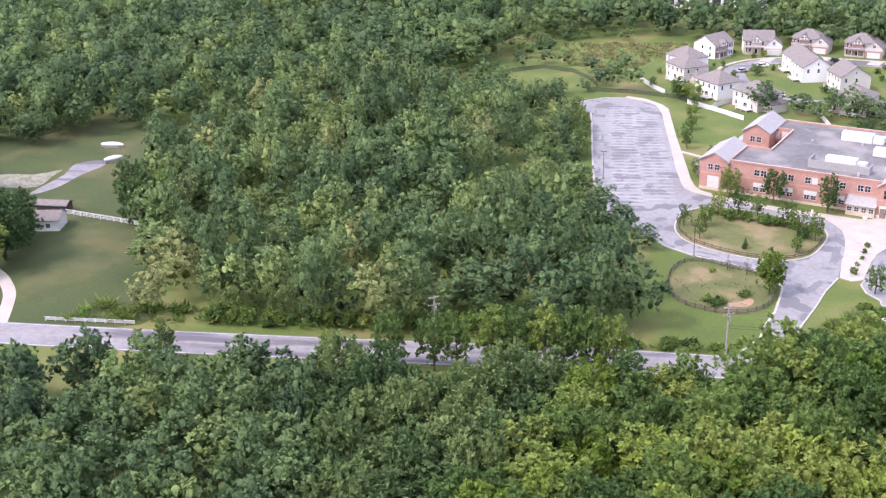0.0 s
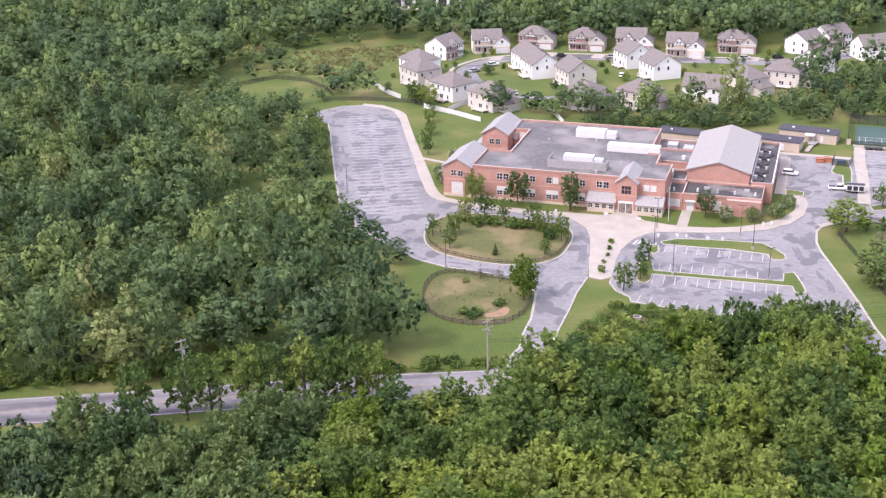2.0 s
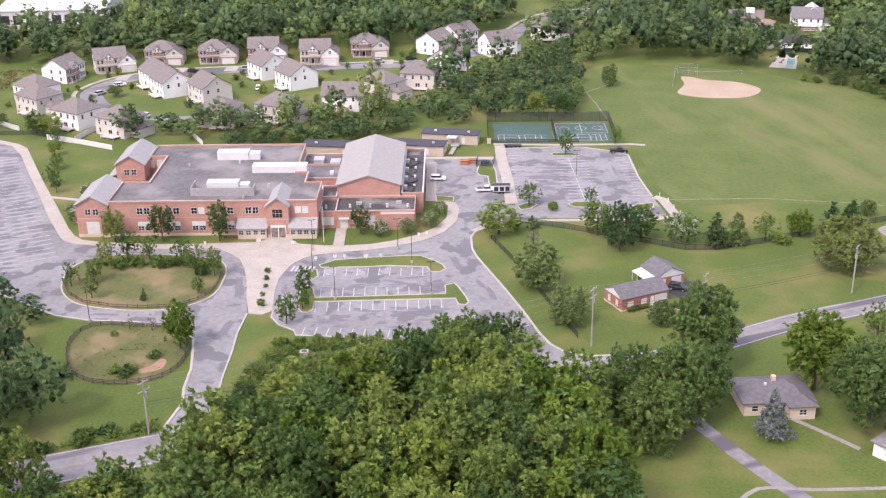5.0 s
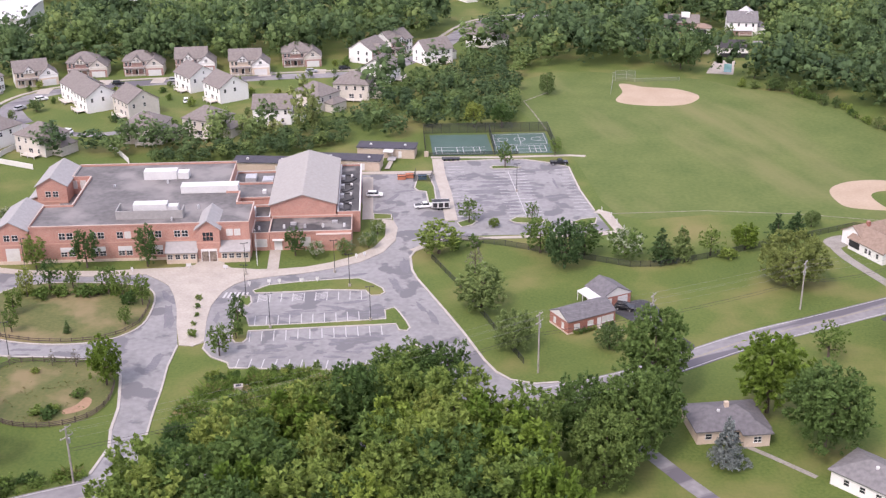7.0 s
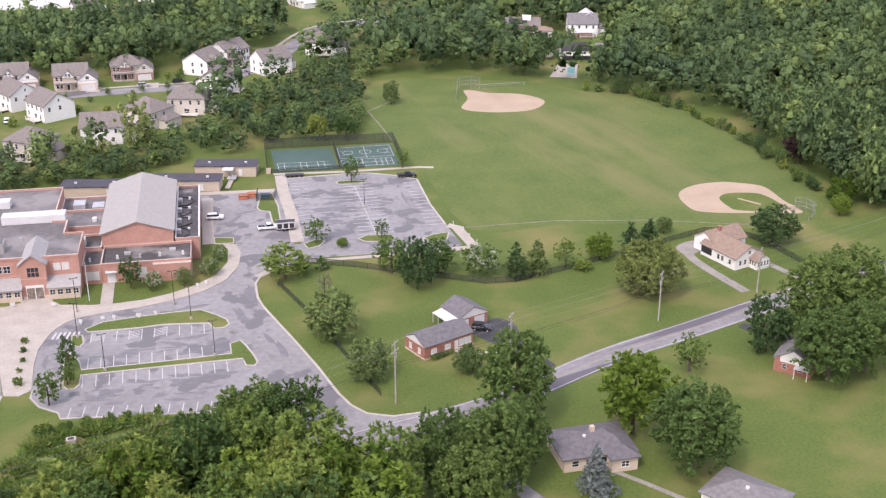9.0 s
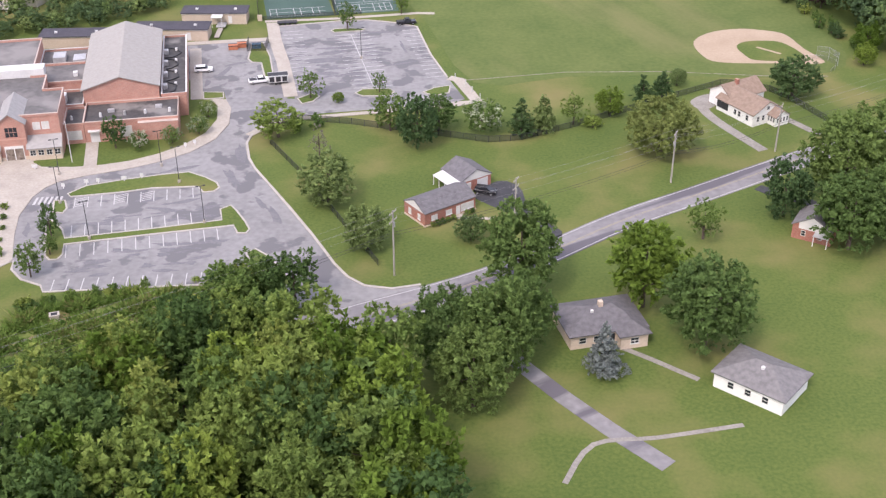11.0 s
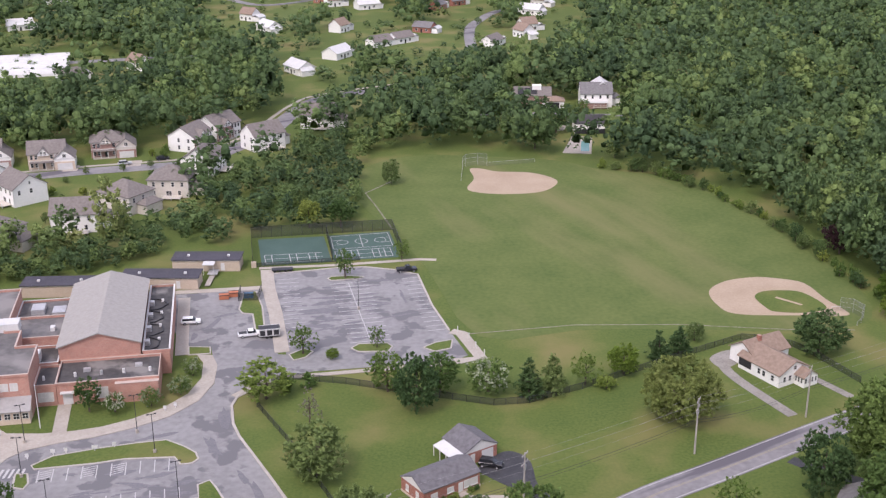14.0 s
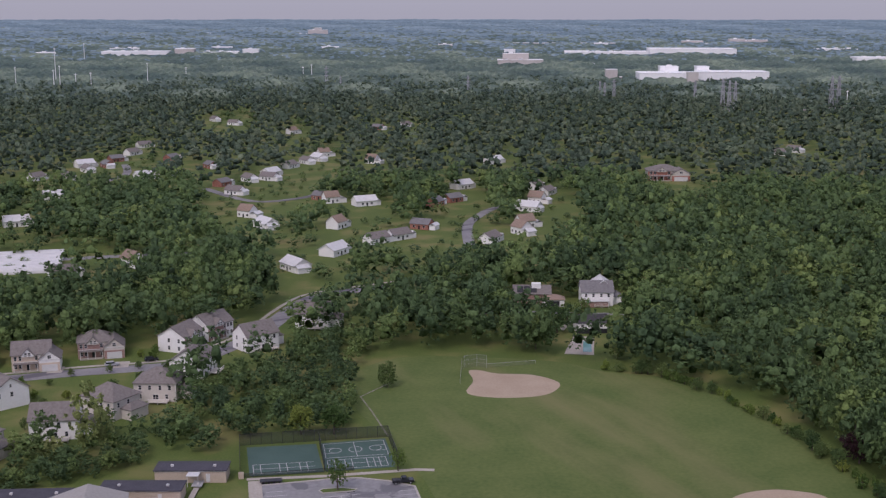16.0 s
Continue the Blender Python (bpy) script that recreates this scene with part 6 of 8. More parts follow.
strip([(46.2, 210), (50.5, 206), (56.5, 200)], 1.1, GRAVEL, "narrow pale garden path", 0.05)
strip([(27, 209.5), (33.8, 197.6), (39.4, 189), (46, 180)], 3.2, ROADTOP, "grey asphalt drive beside the woods", 0.05)
strip(smooth([(30, 178), (36, 186), (46, 186.5), (60, 188)], False, 4), 0.9, GRAVEL, "narrow grey gravel path joining the drive", 0.06)
corner = cottage(pose(62.4, 193.8, 0, 0, 0, -46), "white bungalow with a pale grey hipped roof", 12, 9, 3.0, 2.2, SIDING, SHINGLE_GREY, True)
simple_windows(corner, (-3, 0, 3), 0, (1.0,), 1.1, 1.2)
simple_windows(corner, (2, 6), -6, (1.0,), 1.1, 1.2, "w")
part("roof_vent", tube(bmesh.new(), (0.5, 3.4, 4.0), (0.5, 3.4, 5.0), 0.4, 0.35, 8), WHITE_METAL, corner)
tan = thing("house", pose(90.8, 240.6, 0, 0, 0, -36), "small red brick house with a white gable and grey roof", "house")
part("wall", gable_wall(bmesh.new(), -3.8, 3.8, 0, 7, -0.1, 3.1, 2.2), BRICK_RED, tan)
part("roof", gable_roof(bmesh.new(), -3.8, 3.8, 0, 7, 3.1, 2.2, 0.25, 0.2), SHINGLE_GREY, tan)
bm = bmesh.new()
bm.faces.new([bm.verts.new(v) for v in ((-2.6, -0.06, 2.4), (3.8, -0.06, 2.4), (3.8, -0.06, 3.1), (0, -0.06, 5.2), (-2.6, -0.06, 3.8))])
part("gable_board", bm, WHITE_TRIM, tan, "white gable boards")
simple_windows(tan, (-1.6, 1.6), 0, (0.9,), 0.9, 1.2)
part("porch_roof", boxes((0.6, 3.6, -1.8, -0.07, 2.2, 2.4)), WHITE_METAL, tan)
for x in (0.8, 3.4):
    part("porch_post", boxes((x - 0.08, x + 0.08, -1.7, -1.55, 0, 2.2)), WHITE_TRIM, tan)
strip(smooth([(88.2, 263.6), (91.4, 260), (95.3, 257), (101, 252)], False, 4), 2.8, TARMAC, "dark asphalt drive to the brick house", 0.05)

# pasture in the west
shed = cottage(pose(-259.5, 163.5, 0, 0, 0, 35), "white farm shed with a brown roof behind a tree", 12, 7, 3.2, 1.6, SIDING, SHINGLE)
simple_windows(shed, (-3, 0, 3), 0, (1.0,), 1.2, 1.2)
barn = cottage(pose(-268.5, 175, 0, 0, 0, 25), "low dark-roofed open shelter by the pasture fence", 9, 4, 2.4, 0.8, WOOD_FENCE, SHINGLE)
slab("gravel_track", smooth([(-289, 183.4), (-294, 198.7), (-300, 208.1), (-296.3, 215), (-291, 213), (-289.5, 202.5), (-286, 190.7), (-286.5, 182.6)], True, 3), -0.1, 0.05, ROADTOP, "grey gravel yard in the pasture", "track")
strip(smooth([(-250, 141), (-242, 139.1), (-236.8, 137), (-228.6, 132.3), (-217.5, 122)], False, 4), 3.0, CONCRETE, "pale curving drive into the pasture", 0.06)
slab("bare_soil", smooth([(-312, 188), (-302.3, 194.5), (-299, 202), (-296, 196), (-292, 187), (-302, 181)], True, 3), -0.1, 0.045, WORN, "bare brownish soil beside the gravel yard", "soil")
for x, y, r, ln in ((-304, 226.5, 25, 8.4), (-291.5, 216.5, 70, 6.5)):
    bt = thing("boat", pose(x, y, 0.25, 0, 0, r), "white covered boat standing on the grass", "boat")
    bm = bmesh.new()
    bmesh.ops.create_uvsphere(bm, u_segments=16, v_segments=8, radius=1.0)
    for v in bm.verts:
        v.co = Vector((v.co.x * ln / 2, v.co.y * 1.25 * (1 - 0.25 * max(v.co.x, 0)), v.co.z * 0.85 + 0.9))
    part("cover", bm, WHITE_METAL, bt)
    part("cradle", boxes((-ln * 0.3, ln * 0.3, -0.8, 0.8, -0.25, 0.3)), GREY_METAL, bt)
    part("keel", boxes((-ln * 0.45, ln * 0.42, -0.12, 0.12, -0.1, 0.4)), WHITE_METAL, bt)

# beyond the field
h1 = cottage(pose(88.5, 552, 0, 0, 0, -8), "low brick house with dark solar panels on its roof", 15, 9, 4.6, 2.6, BRICK_PALE, SHINGLE)
for x in (-6.2, -3.4, -0.6):
    bm = bmesh.new()
    vs = [bm.verts.new((x + u, v, 4.6 + v * 2.6 / 4.5 + w)) for w in (0.22, 0.34) for u, v in ((0, 0.4), (2.5, 0.4), (2.5, 3.6), (0, 3.6))]
    for q in ((3, 2, 1, 0), (4, 5, 6, 7), (0, 1, 5, 4), (1, 2, 6, 5), (2, 3, 7, 6), (3, 0, 4, 7)):
        bm.faces.new([vs[i] for i in q])
    part("solar_panel", bm, DARK_METAL, h1)
part("dormer", boxes((-0.2, 3.6, 2.5, 5.5, 4.6, 8.2)), SIDING, h1)
part("wing_wall", boxes((4, 13, -3, 3, -0.1, 2.9)), SIDING, h1)
part("wing_roof", hip_roof(bmesh.new(), 4, 13, -3, 3, 2.9, 1.6, 0.4), SHINGLE_TAN, h1)
part("garage_door", boxes((6, 11, -3.1, -3.004, 0.1, 2.3)), DARK_METAL, h1)
simple_windows(h1, (-5.5, -2.5, 1.5), 0, (1.4,), 1.3, 1.4)
h2 = backside(pose(114.5, 547, 0, 0, 0, -6), "white two-storey house with grey roofs beyond the field", SIDING, SHINGLE_GREY, False)
part("cross_gable", gable_wall(bmesh.new(), -1, 7, 4, 16, 5, 7.0, 2.6), SIDING, h2)
part("cross_roof", gable_roof(bmesh.new(), -1, 7, 4, 16, 7.0, 2.6, 0.4, 0.2), WHITE_METAL, h2)
part("porch", boxes((-6.5, 4, -2.6, -0.2, 0, 2.4)), BRICK_PALE, h2)
part("porch_roof", boxes((-7, 4.5, -3.0, -0.1, 2.4, 2.65)), WHITE_METAL, h2)
h3 = cottage(pose(102.7, 505.6, 0, 0, 0, -3), "white house with a black roof beside a pool", 11.5, 8, 4.2, 2.2, SIDING, surface("black roofing", (0.035, 0.033, 0.035), (0.06, 0.056, 0.058), 0.4, 3, 0.7, 0.0))
simple_windows(h3, (-3.5, 0, 3.5), 0, (2.4,), 1.1, 1.1)
part("lower_band", boxes((-5.75, 5.75, -0.1, -0.004, 0, 1.8)), DARK_METAL, h3, "dark band along the lower front wall")
slab("pool_terrace", [(86.9, 480), (97, 477.5), (102.3, 500), (95.3, 503.2)], -0.1, 0.1, CONCRETE, "pale pool terrace behind the house", "terrace")
slab("pool", [(94, 481.5), (97, 481), (99.8, 494), (97, 495)], -0.1, 0.13, POOL, "small turquoise garden pool", "pool")
strip([(92.3, 511.5), (101.7, 532.6)], 2.2, CONCRETE, "pale concrete path beside the house", 0.06)
strip(smooth([(124, 533), (106, 534.5), (95, 537.5), (76, 541), (60, 540)], False, 4), 4, ROADTOP, "pale asphalt lane beyond the field", 0.05)
strip(smooth([(79, 680), (85, 737), (96, 770), (112, 800), (150, 830)], False, 4), 6, ROADTOP, "pale asphalt lane among far houses", 0.06)
strip([(-180, 690), (-130, 665), (-90, 672), (-60, 676)], 7, ROADTOP, "pale asphalt road among the trees", 0.06)
strip(smooth([(-75, 900), (-40, 840), (-10, 850), (10, 880)], False, 4), 6, ROADTOP, "pale asphalt lane among far gardens", 0.06)
strip(smooth([(-160, 915), (-140, 975), (-150, 1040)], False, 4), 6, ROADTOP, "pale asphalt lane between far houses", 0.06)
depot = thing("greenhouse_tunnel", pose(-150, 636, 0, 0, 0, 8), "long white vaulted roofs of a plant depot", "building")
for i in range(5):
    bm = bmesh.new()
    prof = [(7.5 * math.cos(math.pi * k / 8), 3.2 * math.sin(math.pi * k / 8)) for k in range(9)]
    a, b = [bm.verts.new((-45, i * 9 + y * 0.6, z)) for y, z in prof], [bm.verts.new((32, i * 9 + y * 0.6, z)) for y, z in prof]
    for k in range(8):
        bm.faces.new([a[k], a[k + 1], b[k + 1], b[k]])
    bm.faces.new(a[::-1])
    bm.faces.new(b)
    part("vault", bm, WHITE_METAL, depot)


def warehouse(x, y, rz, length, depth, label, roof_mat):
    o = thing("warehouse", pose(x, y, 0, 0, 0, rz), label, "building", "warehouses")
    part("wall", boxes((0, length, 0, depth, -0.2, 6.5)), WHITE_METAL, o)
    part("roof", gable_roof(bmesh.new(), 0, length, 0, depth, 6.5, 1.6, 0.5, 0.3, "x"), roof_mat, o)
    for k in range(int(length // 6)):
        part("bay_door", boxes((1.5 + k * 6, 5.8 + k * 6, -0.12, -0.004, 0.2, 4.4)), DARK_METAL, o, "dark loading bay door")
        part("roof_vent", boxes((2.5 + k * 6, 3.5 + k * 6, depth * 0.25, depth * 0.25 + 1, 7.2, 8.2)), GREY_METAL, o)
    return o


warehouse(-258, 546, 8, 50, 45, "long low white warehouse with loading bays", WHITE_METAL)
warehouse(-366, 536, 8, 80, 45, "long white-roofed warehouse beyond the woods", SEAM)
slab("loading_yard", [(-264, 536), (-200, 546), (-206, 552.8), (-258, 545.6)], -0.1, 0.06, CONCRETE, "pale concrete loading yard before the warehouse", "yard")
OPEN_HALL = [(-264, 512), (-194, 520), (-196, 612), (-268, 604)]
OPEN_SHED = [(-385, 502), (-285, 516), (-282, 602), (-390, 586)]
FAR_LABELS = ("small white house with a grey-brown roof among trees", "small brick house with a pale roof among trees", "small white house with a tan roof among trees")
fr = random.Random(12)
protos = [cottage(pose(-112, 622, 0, 0, 0, 25), FAR_LABELS[0], 12, 8, 3.2, 2.6, SIDING, SHINGLE, group="far houses"),
          cottage(pose(-89, 645, 0, 0, 0, -50), FAR_LABELS[2], 9, 8, 4.2, 3.2, SIDING, SHINGLE_TAN, group="far houses"),
          cottage(pose(57, 729, 0, 0, 0, -30), FAR_LABELS[1], 11, 8, 3.2, 2.4, BRICK_RED, SHINGLE_GREY, group="far houses"),
          cottage(pose(32, 813, 0, 0, 0, 20), "white bungalow with a pale grey roof among trees", 14, 9, 3.4, 2.8, SIDING, WHITE_METAL, group="far houses")]
for p_ in protos:
    simple_windows(p_, (-3, 3), 0, (1.0,), 1.4, 1.3)
    part("door", boxes((-0.5, 0.5, -0.08, 0, 0.1, 2.2)), WINDOW_DARK, p_)
    part("garage", boxes((4.4 if p_ is protos[1] else 6.02, 9.5, 0.5, 6.5, -0.1, 2.6)), SIDING, p_)
    part("garage_roof", gable_roof(bmesh.new(), 4.4 if p_ is protos[1] else 6.02, 9.5, 0.5, 6.5, 2.6, 1.2, 0.3, 0.18), WHITE_METAL, p_)

# ---- trees ----
HOUSES = [(-205, 392), (-204, 465), (-190, 468), (-150, 482), (-60, 502), (-35, 518), (-22, 560), (-2, 562), (-8, 520), (-22, 497), (-36, 466), (-44, 440), (-58, 416), (-90, 396), (-118, 388), (-150, 374), (-180, 380)]


def in_poly(px, py, poly):
    px, py = np.asarray(px), np.asarray(py)
    r = np.zeros(px.shape, bool)
    for (ax, ay), (bx, by) in zip(poly, poly[1:] + poly[:1]):
        hit_ = ((ay > py) != (by > py)) & (px < (bx - ax) * (py - ay) / ((by - ay) or 1e-9) + ax)
        r ^= hit_
    return r


TREE_RNG = np.random.default_rng(11)


def crown_leaves(rng, w, h0, h1, leaves, size, blobs=14, shape="round", flat=1.05, dome=(6, 2), lift=0.35, blades=12, core=0.78, plume=(-0.2, 0.3)):
    """Crown of lobes set with rosettes of leaf blades, over dark inner cores; w: width, from height h0 to h1. Gives corners, triangles and the soft outward direction at each corner."""
    R, H = w / 2, (h1 - h0) / 2
    cz = (h0 + h1) / 2
    cen, rad = [], []
    for i in range(blobs):
        t = (i + 0.5) / blobs
        if shape == "cone":
            zz = h0 + (h1 - h0) * (t ** 0.8) * 0.93
            rr = R * (1 - t) ** 0.85
            a = i * 2.4 + rng.uniform(-0.4, 0.4)
            k = rng.uniform(0.25, 0.6) * rr
            cen.append((k * math.cos(a), k * math.sin(a), zz))
            rad.append((max(rr * 0.62, 0.12 * R), (h1 - h0) / blobs * 1.5))
        else:
            u = -0.78 + 1.68 * t
            a = i * 2.4 + rng.uniform(-0.6, 0.6)
            ring = math.sqrt(max(0.02, 1 - min(abs(u), 0.98) ** 2))
            if shape == "oval":
                ring *= 0.62 + 0.38 * (1 - max(0.0, u))
            reach, lump = ((0.38, 0.80), (0.24, 0.42)) if shape != "full" else ((0.62, 0.76), (0.23, 0.33)) if blobs > 15 else ((0.34, 0.66), (0.32, 0.46))
            k = rng.uniform(*reach) * ring * R
            r = R * rng.uniform(*lump) * (1 - 0.2 * max(0.0, u))
            rz = r * flat * max(0.7, min(1.35, H / R)) * rng.uniform(0.85, 1.25)
            cen.append((k * math.cos(a), k * math.sin(a), max(cz + u * H * 0.78, h0 + rz * 0.5)))
            rad.append((r, rz))
    cen, rad = np.array(cen), np.array(rad)
    V, T, N, base = [], [], [], 0
    tufts = leaves // blades
    if tufts:
        area = rad[:, 0] * (rad[:, 0] + rad[:, 1])
        which = rng.choice(blobs, tufts * 4, p=area / area.sum())
        d = rng.normal(size=(tufts * 4, 3))
        d[:, 2] += 0.25
        d /= np.linalg.norm(d, axis=1)[:, None]
        ext = np.stack([rad[which, 0], rad[which, 0], rad[which, 1]], 1)
        deep = np.where(rng.random((tufts * 4, 1)) < 0.22, rng.uniform(0.3, 0.75, (tufts * 4, 1)), rng.uniform(0.85, 1.1, (tufts * 4, 1)))
        p = cen[which] + d * ext * deep
        inside = p[:, 2] < h0
        for b in range(blobs):
            q = (p - cen[b]) / np.array([rad[b, 0], rad[b, 0], rad[b, 1]])
            inside |= ((q ** 2).sum(1) < 0.5) & (which != b)
        p, d = p[~inside][:tufts], d[~inside][:tufts]
        away = (p - np.array([0, 0, cz])) / np.array([R, R, H])
        axis = d * 0.8 + away * 0.5 + rng.normal(size=d.shape) * 0.22
        axis[:, 2] += lift
        axis /= np.linalg.norm(axis, axis=1)[:, None]
        grow = rng.uniform(0.65, 1.3, (len(p), 1))
        soft = d * 0.35 + away * 0.8 + np.array([0, 0, 0.15])
        p, axis, grow, soft = (np.repeat(v, blades, 0) for v in (p, axis, grow, soft))

        side = np.cross(axis, rng.normal(size=axis.shape))
        side /= np.linalg.norm(side, axis=1)[:, None]
        lean = np.radians(rng.uniform(8, 88, (len(p), 1)))
        run_ = axis * np.cos(lean) + side * np.sin(lean)
        across = np.cross(run_, axis + rng.normal(size=axis.shape) * 0.35)
        across /= np.linalg.norm(across, axis=1)[:, None] + 1e-9
        s = size * grow * rng.uniform(0.7, 1.3, (len(p), 1))
        wide_ = s * rng.uniform(0.26, 0.48, (len(p), 1))
        p = p + axis * s * rng.uniform(*plume, (len(p), 1))
        tip = p + run_ * s
        broad_end = rng.random((len(p), 1)) < 0.35
        a0 = np.where(broad_end, p + run_ * s * 0.1, tip)
        a1 = np.where(broad_end, tip, p + run_ * s * 0.3) - across * wide_
        a2 = np.where(broad_end, tip - run_ * s * 0.25, p + run_ * s * 0.3) + across * wide_
        flat_ = np.cross(a1 - a0, a2 - a0)
        flat_ /= np.linalg.norm(flat_, axis=1)[:, None] + 1e-9
        inward = ((flat_ * soft).sum(1) < 0)[:, None]
        soft = soft + np.where(inward, -0.75, 0.75) * flat_
        soft /= np.linalg.norm(soft, axis=1)[:, None]
        a1, a2 = np.where(inward, a2, a1), np.where(inward, a1, a2)
        V.append(np.stack([a0, a1, a2], 1).reshape(-1, 3))
        T.append(np.arange(len(p) * 3).reshape(-1, 3))
        N.append(np.repeat(soft, 3, 0))
        base = len(p) * 3
    seg, rings_ = dome
    for c, r in zip(cen, rad) if seg else ():
        vs = [c + np.array([0, 0, r[1] * core])]
        for j in range(1, rings_ + 1):
            ph = math.radians(118) * j / rings_
            for i in range(seg):
                th = 2 * math.pi * (i + 0.5 * (j % 2)) / seg
                k = core * rng.uniform(0.7, 1.25)
                vs.append(c + np.array([math.sin(ph) * math.cos(th) * r[0] * k, math.sin(ph) * math.sin(th) * r[0] * k, math.cos(ph) * r[1] * k]))
        ts = [(0, 1 + i, 1 + (i + 1) % seg) for i in range(seg)]
        for j in range(rings_ - 1):
            a0, a1 = 1 + j * seg, 1 + (j + 1) * seg
            for i in range(seg):
                n_ = (i + 1) % seg
                ts += [(a0 + i, a1 + i, a1 + n_), (a0 + i, a1 + n_, a0 + n_)]
        vs = np.array(vs)
        out_ = (vs - c) / np.array([r[0], r[0], r[1]]) * 0.35 + (vs - np.array([0, 0, cz])) / np.array([R, R, H]) * 0.8
        V.append(vs)
        T.append(np.array(ts) + base)
        N.append(out_ / (np.linalg.norm(out_, axis=1)[:, None] + 1e-9))
        base += len(vs)
    return np.concatenate(V), np.concatenate(T), np.concatenate(N)


def leaves_mesh(name, V, T, N=None, tint=None):
    me = bpy.data.meshes.new(name)
    k = len(T)
    me.vertices.add(len(V))
    me.vertices.foreach_set("co", np.ascontiguousarray(V, dtype=np.float32).ravel())
    me.loops.add(k * 3)
    me.loops.foreach_set("vertex_index", np.ascontiguousarray(T, dtype=np.int32).ravel())
    me.polygons.add(k)
    me.polygons.foreach_set("loop_start", np.arange(0, k * 3, 3, dtype=np.int32))
    me.polygons.foreach_set("loop_total", np.full(k, 3, dtype=np.int32))
    me.polygons.foreach_set("use_smooth", np.full(k, N is not None))
    if tint is not None:
        at = me.attributes.new("tint", "FLOAT", "FACE")
        at.data.foreach_set("value", np.asarray(tint, dtype=np.float32))
    me.update(calc_edges=True)
    if N is not None:
        me.normals_split_custom_set_from_vertices(N.tolist())
    return me


def trunk_mesh(h, r, limbs, spread, seed):
    rng = random.Random(seed)
    bm = bmesh.new()
    tube(bm, (0, 0, -0.3), (0.1, 0.05, h * 0.45), r, r * 0.7, 7)
    tube(bm, (0.1, 0.05, h * 0.45), (0.0, 0.1, h * 0.85), r * 0.7, r * 0.25, 6)
    for i in range(limbs):
        a, z = i * 2.4 + rng.uniform(-0.4, 0.4), h * rng.uniform(0.3, 0.6)
        e = (spread * math.cos(a), spread * math.sin(a), z + h * rng.uniform(0.12, 0.28))
        tube(bm, (0.05, 0.05, z), e, r * 0.4, r * 0.1, 5)
    me = bpy.data.meshes.new("trunk")
    bm.to_mesh(me)
    bm.free()
    me.materials.append(BARK)
    return me


KINDS = {}
PLANTED = {}


def kind_of_tree(key, material, variants, w, h, h0, leaves, size, blobs, shape, label, category="tree", name="tree", limbs=5, dome=(4, 2), core=0.4):
    KINDS[key] = (material, w, h, label, category, name,
                  [(leaves_mesh("crown", *crown_leaves(TREE_RNG, w, h0, h, leaves, size, blobs, shape, dome=dome, core=core, blades=12, plume=(-0.5, 0.6))[:2]), trunk_mesh(h * 0.8, w * 0.028 + 0.05, limbs, w * 0.28, 3 + i)) for i in range(variants)])
    for crown, _ in KINDS[key][6]:
        crown.materials.append(material)


BLOSSOM = []


def blossom_mesh(i):
    """Heads of pale blossom scattered over a low crown."""
    while len(BLOSSOM) <= i:
        V, T, _ = crown_leaves(np.random.default_rng(70 + len(BLOSSOM)), 5.3, 0.7, 4.2, 620, 0.3, 18, "full", dome=(0, 0), lift=0.6, blades=5)
        BLOSSOM.append(leaves_mesh("blossom", V, T))
        BLOSSOM[-1].materials.append(LEAF_PALE)
    return BLOSSOM[i]



kind_of_tree("broad", LEAF_MIXED, 6, 10, 16, 2.6, 3000, 0.66, 20, "round", "tall broadleaf tree with a full uneven green crown")
kind_of_tree("great", LEAF_LAWN, 3, 12, 16, 1.0, 8000, 0.62, 50, "full", "large broadleaf tree with a full green crown on the lawn")
kind_of_tree("round", LEAF_DARK, 3, 9, 10, 0.4, 4200, 0.54, 38, "full", "rounded dense dark green tree standing in grass")
kind_of_tree("garden", LEAF_DARK, 3, 9, 10, 0.6, 1300, 0.8, 12, "full", "garden tree among the houses")
kind_of_tree("blue", LEAF_BLUE, 1, 6, 9, 0.2, 4200, 0.4, 16, "cone", "conical blue-grey spruce on the lawn")
kind_of_tree("spruce", LEAF_DARK, 2, 6, 9, 0.2, 3000, 0.45, 16, "cone", "conical dark green conifer")
kind_of_tree("pale", LEAF_LAWN, 2, 5, 4, 0.2, 2000, 0.28, 18, "full", "low shrub covered in pale blossom", "shrub", "shrub")
kind_of_tree("bright", LEAF_BRIGHT, 3, 10, 14, 1.6, 4200, 0.72, 30, "full", "bright yellow-green broadleaf tree")
kind_of_tree("olive", LEAF_OLIVE, 1, 14, 12, 0.6, 9600, 0.56, 54, "full", "wide rounded olive-green tree on the lawn")
kind_of_tree("thin", LEAF_MIXED, 2, 8, 8, 1.2, 2100, 0.42, 16, "round", "thin airy young tree beside the asphalt", dome=(0, 0))
kind_of_tree("shrub", LEAF_MIXED, 3, 4, 3, 0.05, 560, 0.5, 9, "full", "rounded green shrub in rough grass", "shrub", "shrub", 2, core=0.7)
kind_of_tree("young", LEAF_MIXED, 3, 6, 10, 0.8, 2600, 0.42, 20, "full", "oval young shade tree before the school")
kind_of_tree("purple", LEAF_PURPLE, 1, 9, 8, 0.8, 2500, 0.6, 14, "round", "rounded dark purple-leaved tree at the wood's edge")
kind_of_tree("bare", LEAF_BARE, 1, 6, 8, 1.5, 800, 0.3, 12, "cone", "grey half-bare tree on the lawn", dome=(0, 0))


